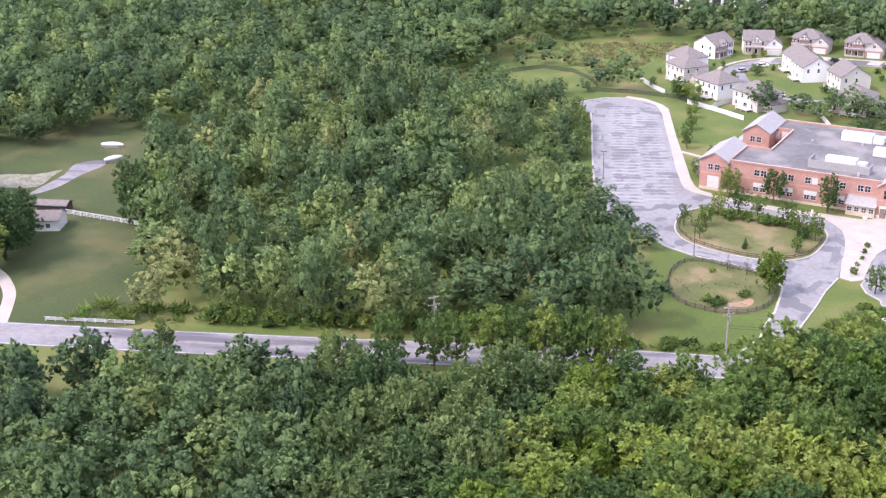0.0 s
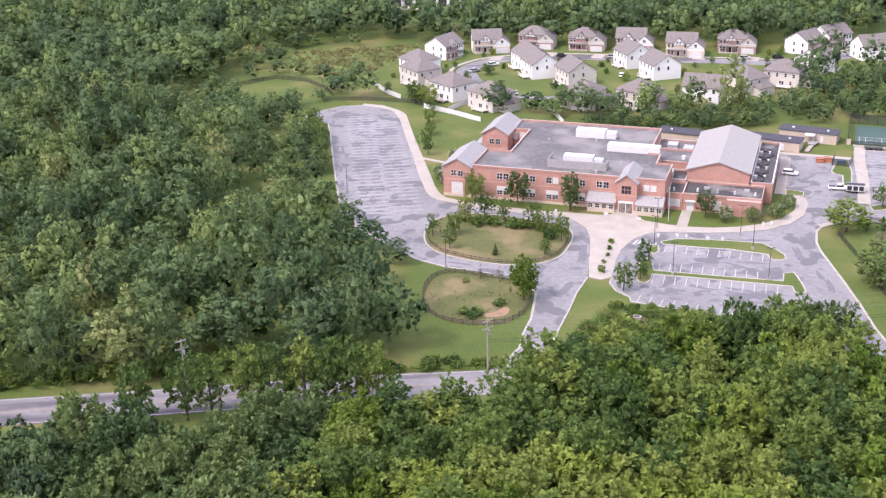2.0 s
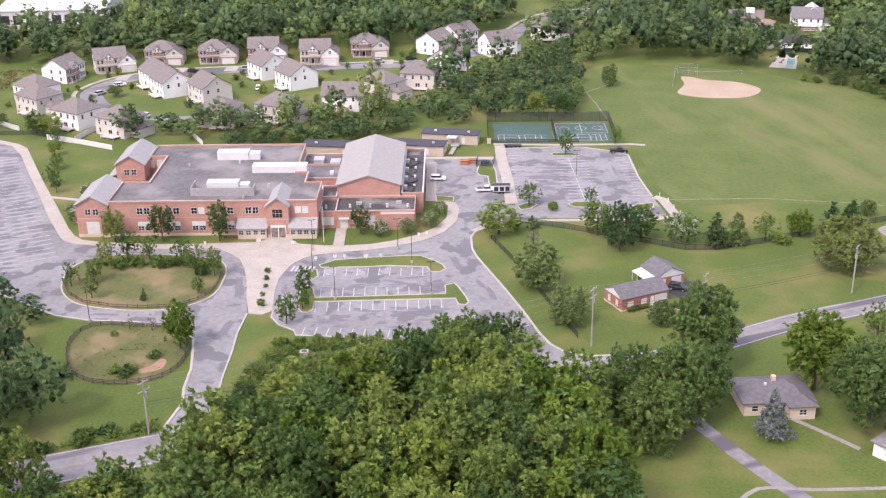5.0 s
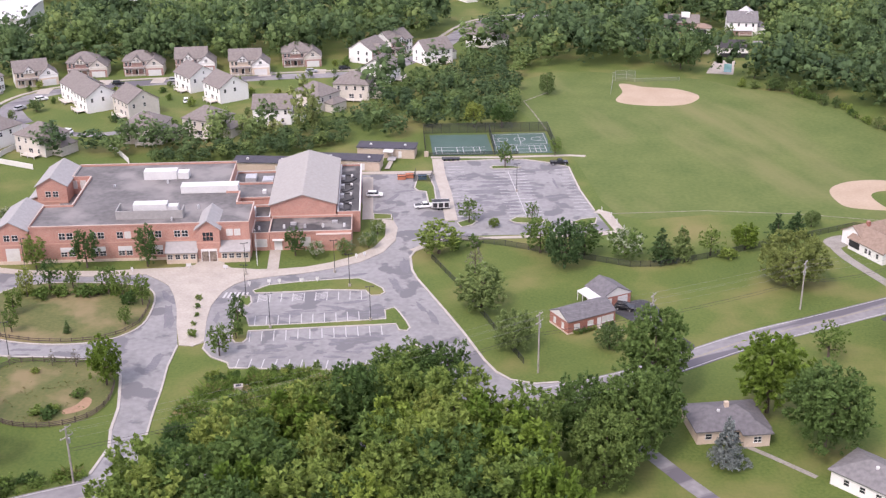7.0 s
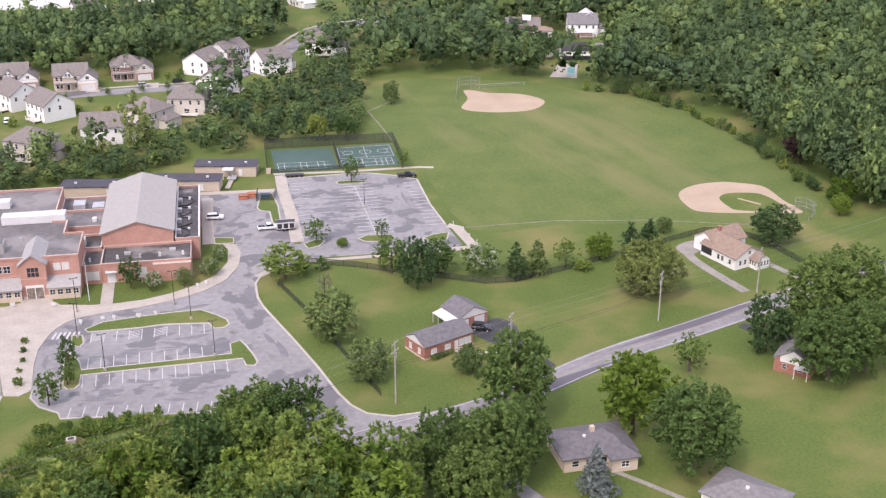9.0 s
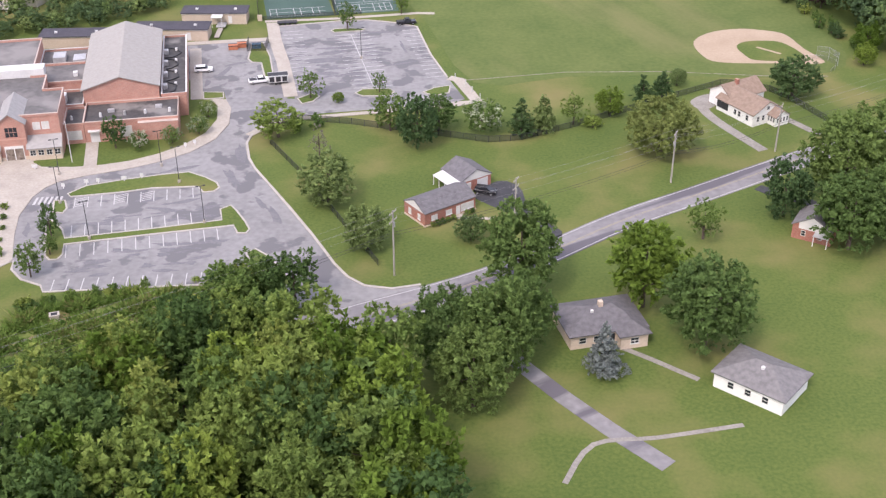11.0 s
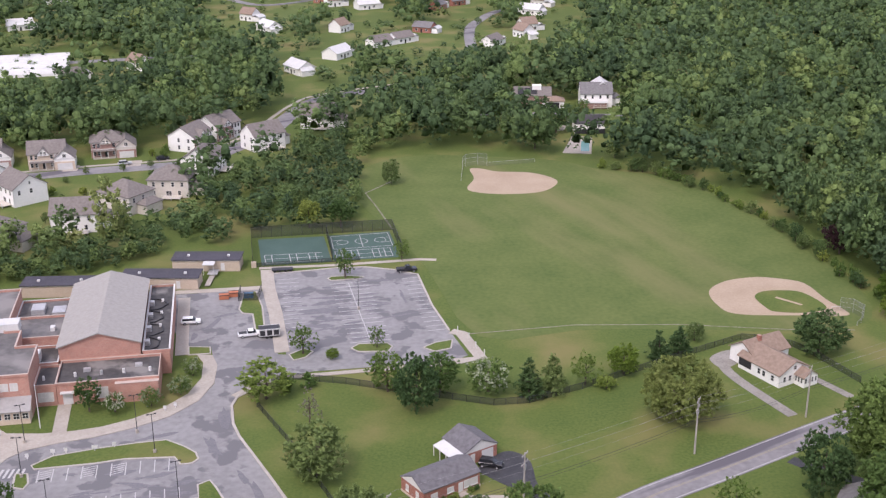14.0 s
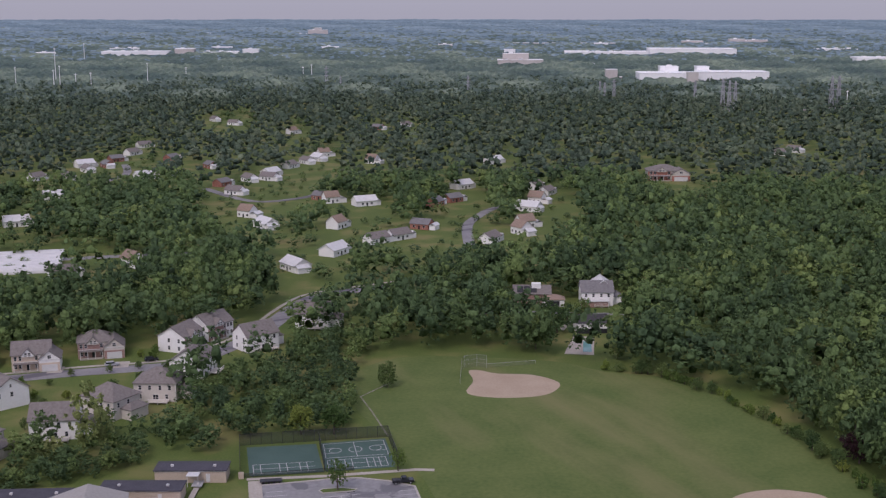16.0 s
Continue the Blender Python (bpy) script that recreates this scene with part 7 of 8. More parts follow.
def plant(key, x, y, w, h, label="", group=""):
    """A tree of that kind, w wide and h high; all of a kind share their meshes."""
    material, w0, h0, text, category, name, variants = KINDS[key]
    count = PLANTED.setdefault(key, [])
    i = len(count) % len(variants)
    rz = (len(count) * 137.5) % 360
    m = pose(x, y, 0, 0, 0, rz) @ Matrix.Diagonal((w / w0, w / w0, h / h0, 1))
    if len(count) < len(variants):
        t = thing(name, m, label or text, category, group)
        link_mesh("trunk", variants[i][1], None, t)
        link_mesh("crown", variants[i][0], None, t)
        if key == "pale":
            link_mesh("blossom", blossom_mesh(i), None, t, "heads of pale blossom")
    else:
        t = copy_thing(count[i], m)
        t.scale = m.to_scale()
        tagged(t, label or text, category, group)
    count.append(t)
    return t


for x, y, w, h, key in ((-12.8, 299.5, 12, 9, "young"), (18.4, 290.5, 9.5, 13, "round"), (13, 300, 8.5, 10, "young"), (24, 298.8, 9.5, 9, "young"), (34.2, 297, 10, 7.5, "pale"), (42.6, 294.5, 8, 9, "spruce"),
                        (48.1, 296, 7.5, 9, "spruce"), (55.7, 298.6, 7, 7.5, "thin"), (65.2, 302.9, 7, 7, "bright"), (74.9, 309.5, 6.5, 7, "spruce"), (80.4, 312, 6.5, 7, "spruce"), (86.1, 318.4, 4.6, 4.6, "round"),
                        (72.1, 282.2, 17, 13, "olive"), (-2.1, 266.8, 12, 11, "round"), (-3.6, 287.5, 6, 9, "bare"), (4.8, 247.3, 9, 9.5, "round"), (25.1, 248.2, 6.2, 5.6, "round"), (31.6, 228.6, 14, 19, "great"),
                        (16, 207, 12, 16, "great"), (24, 205, 13, 18, "great"), (29, 211, 11, 15, "great"), (19, 197, 12, 15, "great"), (52.7, 222, 13.5, 17, "bright"), (59.8, 208.5, 15.5, 17.5, "great"), (89.1, 251, 10, 13.5, "round"),
                        (97, 237.2, 15, 16, "great"), (103.4, 257, 17, 19, "great"), (113, 264, 16, 18, "great"), (106, 240, 14, 17, "great"), (112.6, 309.5, 13, 10, "round"), (41.3, 203.6, 7.2, 10, "blue"), (143.6, 370, 9.5, 9.5, "purple"), (141.9, 334.6, 8, 8.5, "bright"), (137.9, 326, 6, 6, "bright"), (152.9, 336.7, 9, 9, "bright"), (157.5, 358.6, 10, 11, "bright"), (70.4, 244, 9, 8, "thin"),
                        (-112.5, 288.9, 6.0, 9.5, "young"), (-99.9, 289.6, 6.8, 11, "young"), (-85.1, 290.6, 6.8, 11, "young"), (-49.1, 297.6, 5.4, 8.5, "young"),
                        (-43.7, 296.6, 5, 4.2, "pale"), (-36.7, 298.8, 5, 3.8, "pale"), (-31, 303.2, 5, 4.2, "pale"), (-29.3, 312.3, 4.6, 3.8, "pale"), (-127.4, 301, 4.6, 4, "pale"), (-130.5, 306, 4.2, 3.6, "pale"), (-131, 320, 4.6, 4, "pale"),
                        (-113.4, 260.5, 4.8, 6.2, "thin"), (-108.7, 263.2, 4.6, 7, "young"), (-109, 272.5, 4.2, 7.8, "young"), (-106, 254.1, 4.2, 6, "thin"), (-104.6, 276, 6.5, 8, "thin"), (-99.5, 277, 5, 6.5, "thin"), (-90, 274, 6.5, 7.5, "thin"), (-86.1, 271.6, 6, 7, "thin"), (-80.5, 268.3, 4.4, 8.5, "young"), (-81.8, 258.2, 3.2, 4.8, "young"), (-105.3, 271.4, 4.5, 3, "shrub"), (-101.3, 273, 4.5, 2.8, "shrub"), (-95.5, 273.2, 4.8, 3, "shrub"), (-92.5, 273.6, 4, 2.6, "shrub"), (-84, 268.6, 4.2, 3, "shrub"), (-94.5, 236, 2, 1.2, "shrub"), (-86.1, 218.6, 4.4, 1.6, "shrub"), (-88.6, 219.6, 3.6, 1.4, "shrub"), (-82.7, 226.6, 3.4, 1.5, "shrub"), (-85.5, 221, 3, 1.2, "shrub"),
                        (-93.5, 253.8, 2.2, 3.2, "spruce"), (-78.1, 231, 7, 11, "bright"), (-56.3, 257.5, 4.4, 8, "young"), (-55.6, 251.5, 3.6, 5, "young"), (-57.8, 243.9, 5, 7.5, "young"), (-86.8, 238.8, 3.6, 4.5, "bare"), (-91.9, 239, 3.0, 4, "bare"),
                        (-5.2, 320.6, 7, 7, "thin"), (1.5, 317.2, 3, 2.7, "bright"), (5.6, 366.4, 6.5, 8, "thin"), (11.8, 322.2, 4.4, 5.4, "thin"), (21.5, 377.9, 5, 6, "thin"), (22.9, 449, 6.5, 8.5, "round"), (5.3, 407, 8, 9, "broad"), (-4, 408, 8, 9, "broad"),
                        (-8.5, 302.5, 4, 3, "shrub"), (-4, 304, 4, 3, "shrub"), (60, 296.5, 5, 3, "shrub"), (-145.5, 330, 5, 7, "thin"), (-142, 324, 4.5, 6, "thin"), (-150, 345, 4.5, 5, "young"), (-156, 358, 5, 5.5, "young"), (-165, 379, 8, 7.5, "young"), (-171, 380, 8, 8, "young"), (-160, 369, 4.5, 5, "thin"),
                        (-241, 184, 14, 19, "round"), (-233, 186, 12, 16, "broad"), (-249, 146, 16, 19, "round"), (-245, 138, 13, 16, "broad"), (-256, 156, 12, 15, "round"), (-262, 150, 14, 18, "broad")):
    plant(key, x, y, w, h)
rs = random.Random(8)
for x, y, r in ((-65.4, 252.4, 1.1), (-66.4, 257.9, 0.7), (-66.6, 262.6, 0.7), (-67.4, 266.8, 0.8), (-68, 271.2, 0.9)):
    plant("shrub", x, y, 2.0 * r, 1.6 * r, "small clipped shrub in the plaza bed", "shrubs in the plaza")

for x, y, w, h in HOUSE_TREES:
    plant("garden", x, y, w, h, "garden tree among the houses", "garden trees")
garden_rng = random.Random(77)
for i in range(110):
    x, y = garden_rng.uniform(-196, -30), garden_rng.uniform(374, 500)
    if in_poly(np.array([x]), np.array([y]), HOUSES)[0] and min(math.hypot(x - u, y - v) for u, v in HOUSE_SPOTS) > 9 and min(math.hypot(x - u, y - v) for u, v in STREET) > 5.5 and math.hypot(x + 141, y - 401) > 14:
        k = garden_rng.uniform(1.4, 3.6)
        plant("shrub", x, y, k, k * garden_rng.uniform(0.6, 1.0), "garden shrub among the houses", "garden shrubs")
for x, y, w, h in ((74, 536, 9, 11), (80, 528, 9, 10), (88, 524, 9, 10), (96, 518, 8, 9), (122, 526, 9, 10), (90, 508, 9, 10), (83, 498, 9, 11), (110, 488, 8, 9), (78, 487, 9, 10), (104, 472, 6, 6), (72, 546, 9, 12), (104, 528, 7, 8)):
    plant("garden", x, y, w, h, "dense garden tree beyond the playing field", "trees beyond the field")
for x, y in RANCH_SHRUBS:
    plant("shrub", x, y, 1.5, 1.1, "low clipped shrub before the brick bungalow", "bungalow shrubs")
# ---- woods ----
SITE = [(-60, 203), (-78, 192), (-92, 197), (-100, 206), (-108, 224), (-115, 243), (-131, 256), (-151, 273), (-174, 312), (-200, 343), (-208, 350), (-203, 374), (-180, 380), (-150, 374), (-120, 376), (-95, 374), (-45, 390), (-20, 388), (-22, 405), (12, 407), (10, 462), (30, 492), (66, 484), (84, 474), (98, 461), (118, 447), (131, 419), (138, 387), (141, 356), (148, 325), (185, 310), (210, 290), (250, 200), (100, 60), (12, 60), (12, 200), (8, 222)]
MOUND = [(-245, 368), (-246, 382), (-238, 394), (-224, 393), (-211, 385), (-208, 366), (-222, 352)]
FALLOW = [(-236, 404), (-258, 440), (-240, 452), (-214, 466), (-203, 468), (-203, 396), (-213, 402)]
PASTURE = [(-235, 110), (-215, 118), (-190, 136), (-192, 144), (-207, 156), (-230, 178), (-243, 188), (-268, 214), (-274, 246), (-296, 262), (-318, 240), (-335, 190), (-285, 165)]
YARDS = [(72, 522), (72, 562), (128, 562), (123, 518), (104, 474), (84, 472)]
DEPOT = [(-215, 600), (-150, 690), (-100, 690), (-95, 660), (-110, 635), (-180, 590)]
LANES = [(-10, 655), (-20, 700), (20, 770), (70, 745), (130, 720), (110, 690), (60, 680)]
OPENINGS = [SITE, HOUSES, MOUND, FALLOW, PASTURE, YARDS, DEPOT, OPEN_HALL, OPEN_SHED]
FAR_HOUSES = [(-176, 1023), (-164, 1022), (-158, 1057), (-151, 1103), (-150, 1159), (-120, 950), (-113, 1060), (-84, 1010), (-174, 996), (-181, 956), (-196, 952), (-166, 760), (-165, 857), (-114, 1421), (-89, 1371), (-21, 1267), (-61, 909), (-55, 869),
              (-50, 931), (-35, 935), (-29, 959), (-17, 1003), (-10, 1030), (-1, 1048), (8, 1074), (2, 839), (11, 826), (-42, 779), (-31, 741), (-13, 628), (13, 662), (32, 813), (15, 736), (43, 1025), (62, 1305), (96, 1332), (144, 1014), (77, 808), (89, 822),
              (46, 699), (34, 690), (102, 879), (108, 709), (118, 727), (94, 686), (126, 782), (137, 813), (152, 873), (155, 847), (248, 905), (387, 1046), (407, 1065), (-112, 622), (-89, 645), (57, 729)]


CLEARINGS = [
    [(-180, 1013), (-169, 1073), (-162, 1218), (-137, 1122), (-116, 949), (-145, 952)],
    [(-69, 817), (-74, 911), (-47, 922), (-17, 1024), (1, 1116), (20, 1114), (23, 975), (1, 903), (-6, 824), (-19, 771), (-45, 766)],
    [(-23, 680), (-11, 713), (1, 696), (12, 685), (20, 657), (11, 635), (-10, 648)],
    [(7, 742), (14, 779), (32, 807), (36, 752), (24, 706), (12, 691)],
    [(34, 674), (43, 721), (58, 751), (89, 763), (107, 794), (96, 736), (79, 684), (52, 672)],
    [(99, 708), (124, 772), (152, 873), (164, 872), (143, 786), (161, 768), (123, 730), (104, 688)],
    [(-105, 1275), (-112, 1472), (-79, 1508), (-55, 1348), (-64, 1233)],
    [(-28, 1214), (-26, 1364), (-8, 1362), (-3, 1162), (-19, 1136)],
    [(206, 834), (235, 912), (255, 967), (279, 965), (256, 881), (225, 832)],
    [(-143, 632), (-168, 730), (-147, 714), (-126, 694), (-120, 652), (-127, 628)],
    [(21, 791), (29, 829), (48, 841), (50, 818), (34, 781)],
    [(69, 798), (81, 848), (102, 865), (98, 813), (81, 776)],
]


def cleared(px, py, back):
    """True inside a clearing moved south by that much."""
    r_ = np.zeros(np.shape(px), bool)
    for poly in CLEARINGS:
        r_ |= in_poly(px, py, [(x, y - back) for x, y in poly])
    return r_


def scatter(x0, x1, y0, y1, step, seed, jitter=0.42):
    rng = np.random.default_rng(seed)
    gx, gy = np.meshgrid(np.arange(x0, x1, step), np.arange(y0, y1, step * 0.9))
    gx = gx + (np.arange(gx.shape[0])[:, None] % 2) * step / 2
    px, py = (gx + rng.uniform(-jitter, jitter, gx.shape) * step).ravel(), (gy + rng.uniform(-jitter, jitter, gy.shape) * step).ravel()
    return px, py


def wooded(px, py, margin=6.5):
    ok = np.ones(px.shape, bool)
    for poly in OPENINGS:
        ok &= ~in_poly(px, py, poly)
    ry = np.interp(px, [p[0] for p in ROAD], [p[1] for p in ROAD])
    ok &= (np.abs(py - ry) > margin * 1.15) | (px < -330)
    for sx, sy in STREET:
        ok &= (((px - sx) / 11) ** 2 + ((py - sy + 10) / 22) ** 2 > 1) | (sx < -60)
    for hx, hy in FAR_HOUSES:
        reach = 30 + (hy - 600) * 0.06
        ok &= ((px - hx) / 11.5) ** 2 + ((py - hy + reach * 0.72) / reach) ** 2 > 1
    ok &= ~(cleared(px, py, 0) | cleared(px, py, 22))
    return ok


def bearing(px, py, oy=0.0):
    return np.degrees(np.arctan2(px, py - oy))


LOW = [(-262, 322), (-262, 452), (-203, 472), (-196, 345), (-215, 328)]
EDGE = [(-108, 218), (-115, 243), (-131, 256), (-151, 273), (-174, 312), (-200, 343), (-216, 336), (-192, 301), (-168, 260), (-148, 242), (-130, 229), (-120, 214)]


BELT_LOW = [(-132, 368), (-132, 397), (-62, 428), (-46, 404), (-94, 370)]


def wood(name, px, py, low, high, wide, templates, material, label, seed, z=None):
    """Many trees in one mesh: each a template crown, turned, scaled and tinted."""
    rng = np.random.default_rng(seed)
    out, tri, ways, tints, base = [], [], [], [], 0
    small = np.where(in_poly(px, py, LOW), 0.42, np.where(in_poly(px, py, EDGE), 0.62, np.where(in_poly(px, py, BELT_LOW), 0.62, np.where(cleared(px, py, 45) | cleared(px, py, 75), 0.45, 1.0))))
    for i in range(len(px)):
        V, T, N = templates[rng.integers(len(templates))]
        a = rng.uniform(0, 2 * math.pi)
        s, h = rng.uniform(*wide) * small[i] ** 0.5, rng.uniform(low, high) * small[i]
        c_, s_ = math.cos(a), math.sin(a)
        q = V @ np.array([[c_ * s, s_ * s, 0], [-s_ * s, c_ * s, 0], [0, 0, h]]) + np.array([px[i], py[i], 0])
        out.append(q.astype(np.float32))
        way = N @ np.array([[c_ / s, s_ / s, 0], [-s_ / s, c_ / s, 0], [0, 0, 1.0 / h]])
        ways.append((way / np.linalg.norm(way, axis=1)[:, None]).astype(np.float32))
        tri.append(T + base)
        base += len(V)
        stand = 0.5 + 0.5 * math.sin(px[i] / 17 + 1.3 * math.sin(py[i] / 23)) * math.sin(py[i] / 19 + 1.1 * math.sin(px[i] / 29))
        pick = rng.random()
        own = rng.uniform(0.0, 0.22) if pick < 0.34 else rng.uniform(0.22, 0.6) if pick < 0.8 else rng.uniform(0.6, 1.0)
        tints.append(np.full(len(T), min(1.0, max(0.0, 0.86 * own + 0.34 * stand - 0.07))))
    me = leaves_mesh(name, np.concatenate(out), np.concatenate(tri), np.concatenate(ways), np.concatenate(tints))
    me.materials.append(material)
    return tagged(new(name, me), label, "woods", kind="stuff")


# Olive pasture green, with cloud shade worked into the colour.
PASTURE_SHADED = surface("long pasture grass darkened as under cloud", (0.038, 0.06, 0.018), (0.067, 0.083, 0.027), 0.06, 1.2, 0.95, 0.4, c=(0.1, 0.098, 0.04), patch=0.05, edge=(0.5, 0.68))
slab("pasture", smooth([(-232, 112), (-212, 121), (-190, 139), (-196, 150), (-212, 164), (-240, 190), (-275, 214), (-280, 240), (-300, 258), (-345, 240), (-350, 180), (-290, 150)], True, 3), -0.1, 0.02, PASTURE_SHADED, "long green pasture grass beside the woods, colour darkened as under cloud", "pasture")
slab("fallow_field", smooth([(-234, 404), (-254, 438), (-238, 449), (-212, 462), (-205, 462), (-205, 400), (-214, 403)], True, 3), -0.1, 0.04, ROUGH, "rough olive fallow field beside the houses", "field")
# near trees beyond the road, each a thing of its own
px, py = scatter(-215, 14, 78, 225, 8.2, 21)
ok = wooded(px, py) & (py < np.interp(px, [p[0] for p in ROAD], [p[1] for p in ROAD]) - np.interp(px, [-100, -72, -60, -50, 20], [27, 26, 13, 8, 8]))
ok &= (bearing(px, py, -16) > -64) & (np.hypot(px, py + 16) > 118) & (py > 92 + (px + 60) * 0.42 - 14) & (px < 9)
px, py = px[ok], py[ok]
keep = (px < -5) | (py < 199)
px, py = px[keep], py[keep]
order = np.argsort(np.hypot(px + 18, py - 190))[:185]
near_rng = random.Random(4)
for i in order:
    key = "bright" if near_rng.random() < 0.16 and px[i] > -84 else "broad" if px[i] > -84 else "round"
    plant(key, float(px[i]), float(py[i]), near_rng.uniform(10.5, 14.0) + (0.8 if px[i] > -58 else 0), near_rng.uniform(12.5, 16.5) + (4.5 if px[i] > -58 else 0), "tall broadleaf tree in the dense roadside woods", "roadside woods")
for k_, (x, y, h) in enumerate(((-129, 153, 12), (-121, 157.5, 13), (-117, 160, 12), (-110, 163, 14), (-106, 164, 14), (-101, 168, 15), (-97, 169, 14), (-93, 171, 15), (-88, 173, 13), (-171, 130, 8), (-140, 147, 8))):
    plant("young" if k_ % 3 else "broad", x, y, h * 0.62, h * 1.15, "slender roadside tree on the verge", "roadside woods")
for x, y, w, h in ((-15.5, 227.5, 9, 12), (-20, 221.5, 10, 13.5), (-26, 217, 9, 9), (-33.5, 214, 7, 7), (-22, 228.5, 7, 8), (-28.5, 226, 5, 4.6), (-42, 212.5, 7, 6.5), (-48, 210.5, 6.5, 6), (-17.5, 233, 6, 7.5), (-53, 207.5, 6.5, 6.5), (-58, 206, 6, 6.5), (-12.5, 229, 6, 8.5), (-37.5, 216.5, 5, 4.5), (-31.5, 220.5, 6, 5.5), (-24.5, 222.5, 8, 9), (-17.5, 228, 7, 10)):
    plant("broad", x, y, w, h, "broadleaf tree between road and car park", "roadside woods")
for k in range(5):
    x = -28 + k * 4.8
    plant("broad", x, road_y(x) + 8.4 + (k % 2), 7 + 0.4 * k, 8.0 + k, "broadleaf tree leaning over the road", "roadside woods")
for k in range(7):
    x = -42 + k * 5.2
    plant("broad", x, road_y(x) - 9.0 - (k % 2), 10.5, 15 + (k % 3) * 1.5, "broadleaf tree leaning over the road", "roadside woods")
plant("bright", -0.6, 195, 14, 19.5, "bright yellow-green tree at the edge of the woods", "roadside woods")
plant("bright", 4.0, 187.5, 14, 19, "bright yellow-green tree at the edge of the woods", "roadside woods")
for i in range(34):
    x = near_rng.uniform(-58, -21)
    y = near_rng.choice((road_y(x) + near_rng.uniform(8.5, 15), 236 + (x + 55) * 0.14 - near_rng.uniform(0.4, 3.4)))
    plant("shrub", x, y, near_rng.uniform(1.8, 3.8), near_rng.uniform(1.0, 2.2), "rough green shrub in the meadow", "meadow shrubs")
for i in range(16):
    x = near_rng.uniform(-104, -80)
    plant("shrub", x, road_y(x) + near_rng.uniform(6.5, 11), near_rng.uniform(2.5, 4.5), near_rng.uniform(1.2, 2.4), "rough green shrub on the verge", "verge shrubs")


def weeds(name, poly, count, tall, seed, label, material):
    """Tall weeds and grasses in clumps, one mesh."""
    rng = np.random.default_rng(seed)
    xs_, ys_ = [p[0] for p in poly], [p[1] for p in poly]
    x_, y_ = rng.uniform(min(xs_), max(xs_), count * 3), rng.uniform(min(ys_), max(ys_), count * 3)
    clump = np.sin(x_ * 0.5 + 1.7 * np.sin(y_ * 0.31)) * np.sin(y_ * 0.6 + 1.3 * np.sin(x_ * 0.27))
    keep_ = in_poly(x_, y_, poly) & (clump + rng.uniform(-0.9, 0.9, count * 3) > 0)
    x_, y_, clump = x_[keep_][:count], y_[keep_][:count], clump[keep_][:count]
    blades = 7
    x_, y_, clump = (np.repeat(v, blades) for v in (x_, y_, clump))
    k = len(x_)
    foot = np.stack([x_, y_, np.full(k, 0.02)], 1) + rng.normal(0, 0.12, (k, 3)) * np.array([1, 1, 0])
    up = np.stack([rng.normal(0, 0.75, k), rng.normal(0, 0.75, k), np.ones(k)], 1)
    long_ = tall * rng.uniform(0.45, 1.1, k)[:, None] * (1.0 + 0.5 * np.clip(clump, 0, 1)[:, None])
    a_ = rng.uniform(0, 2 * math.pi, k)
    wide_ = np.stack([np.cos(a_), np.sin(a_), np.zeros(k)], 1) * long_ * 0.26
    V = np.stack([foot + up * long_ * 0.4 - wide_, foot + up * long_ * 0.4 + wide_, foot + up * long_], 1).reshape(-1, 3)
    me = leaves_mesh(name, V, np.arange(k * 3).reshape(-1, 3), None, np.clip(0.45 + 0.4 * clump + np.repeat(rng.normal(0, 0.18, k // blades), blades), 0, 1))
    me.materials.append(material)
    return tagged(new(name, me), label, "weeds", kind="stuff")


LEAF_WEED = leafy("bright weedy growth", (0.085, 0.15, 0.03), (0.125, 0.2, 0.042), (0.17, 0.235, 0.055), 0.4, per="tint", grain=1.2, odd=(0.2, 0.2, 0.075))
LEAF_DRY = leafy("dry meadow growth", (0.125, 0.163, 0.050), (0.188, 0.206, 0.075), (0.250, 0.225, 0.106), 0.35, per="tint", grain=1.2, odd=(0.275, 0.213, 0.112))
weeds("meadow_weeds", [(-61, 208), (-62, 222), (-56, 233), (-54, 236.5), (-42, 236.6), (-28, 236), (-25, 227), (-33, 218.5), (-46, 212.5)], 2600, 1.0, 61, "tall bright green weeds between road and car park", LEAF_WEED)
slab("dry_patch", smooth([(-58, 221), (-52, 225.5), (-44, 228), (-37, 231.5), (-34, 230), (-37, 224.5), (-45, 221.5), (-54, 218)], True, 4), -0.1, 0.05, MEADOW, "dry tan grass in the rough meadow", "meadow")
weeds("dry_weeds", [(-58, 221), (-52, 225.5), (-44, 228), (-37, 231.5), (-34, 230), (-37, 224.5), (-45, 221.5), (-54, 218)], 500, 0.7, 67, "dry tan and olive grasses in the rough meadow", LEAF_DRY)
inlet = thing("drain_inlet", pose(-51, 229.4, 0, 0, 0, 12), "small concrete drain inlet with a dark opening in the weeds", "drain")
part("box", boxes((-0.8, 0.8, -0.6, 0.6, 0, 0.9)), CONCRETE, inlet)
part("lid", boxes((-0.9, 0.9, -0.7, 0.7, 0.9, 1.05)), CONCRETE, inlet)
part("grate", boxes((-0.55, 0.55, -0.4, 0.4, 1.05, 1.08)), DARK_METAL, inlet)
weeds("hollow_weeds", POND, 120, 0.35, 62, "tufted dry grasses in the fenced hollow", LEAF_DRY)
weeds("island_weeds", [(-112, 273), (-104, 277.5), (-92, 277.5), (-84, 275.5), (-83, 272), (-93, 273.5), (-104, 273)], 380, 0.8, 66, "rough weeds along the planted island", LEAF_WEED)
weeds("verge_weeds", [(-110, 176.5), (-104, 184), (-92, 190), (-80, 197.5), (-74, 202), (-72, 197), (-86, 191), (-100, 184.5)], 700, 0.9, 63, "rough green growth on the road verge", LEAF_WEED)
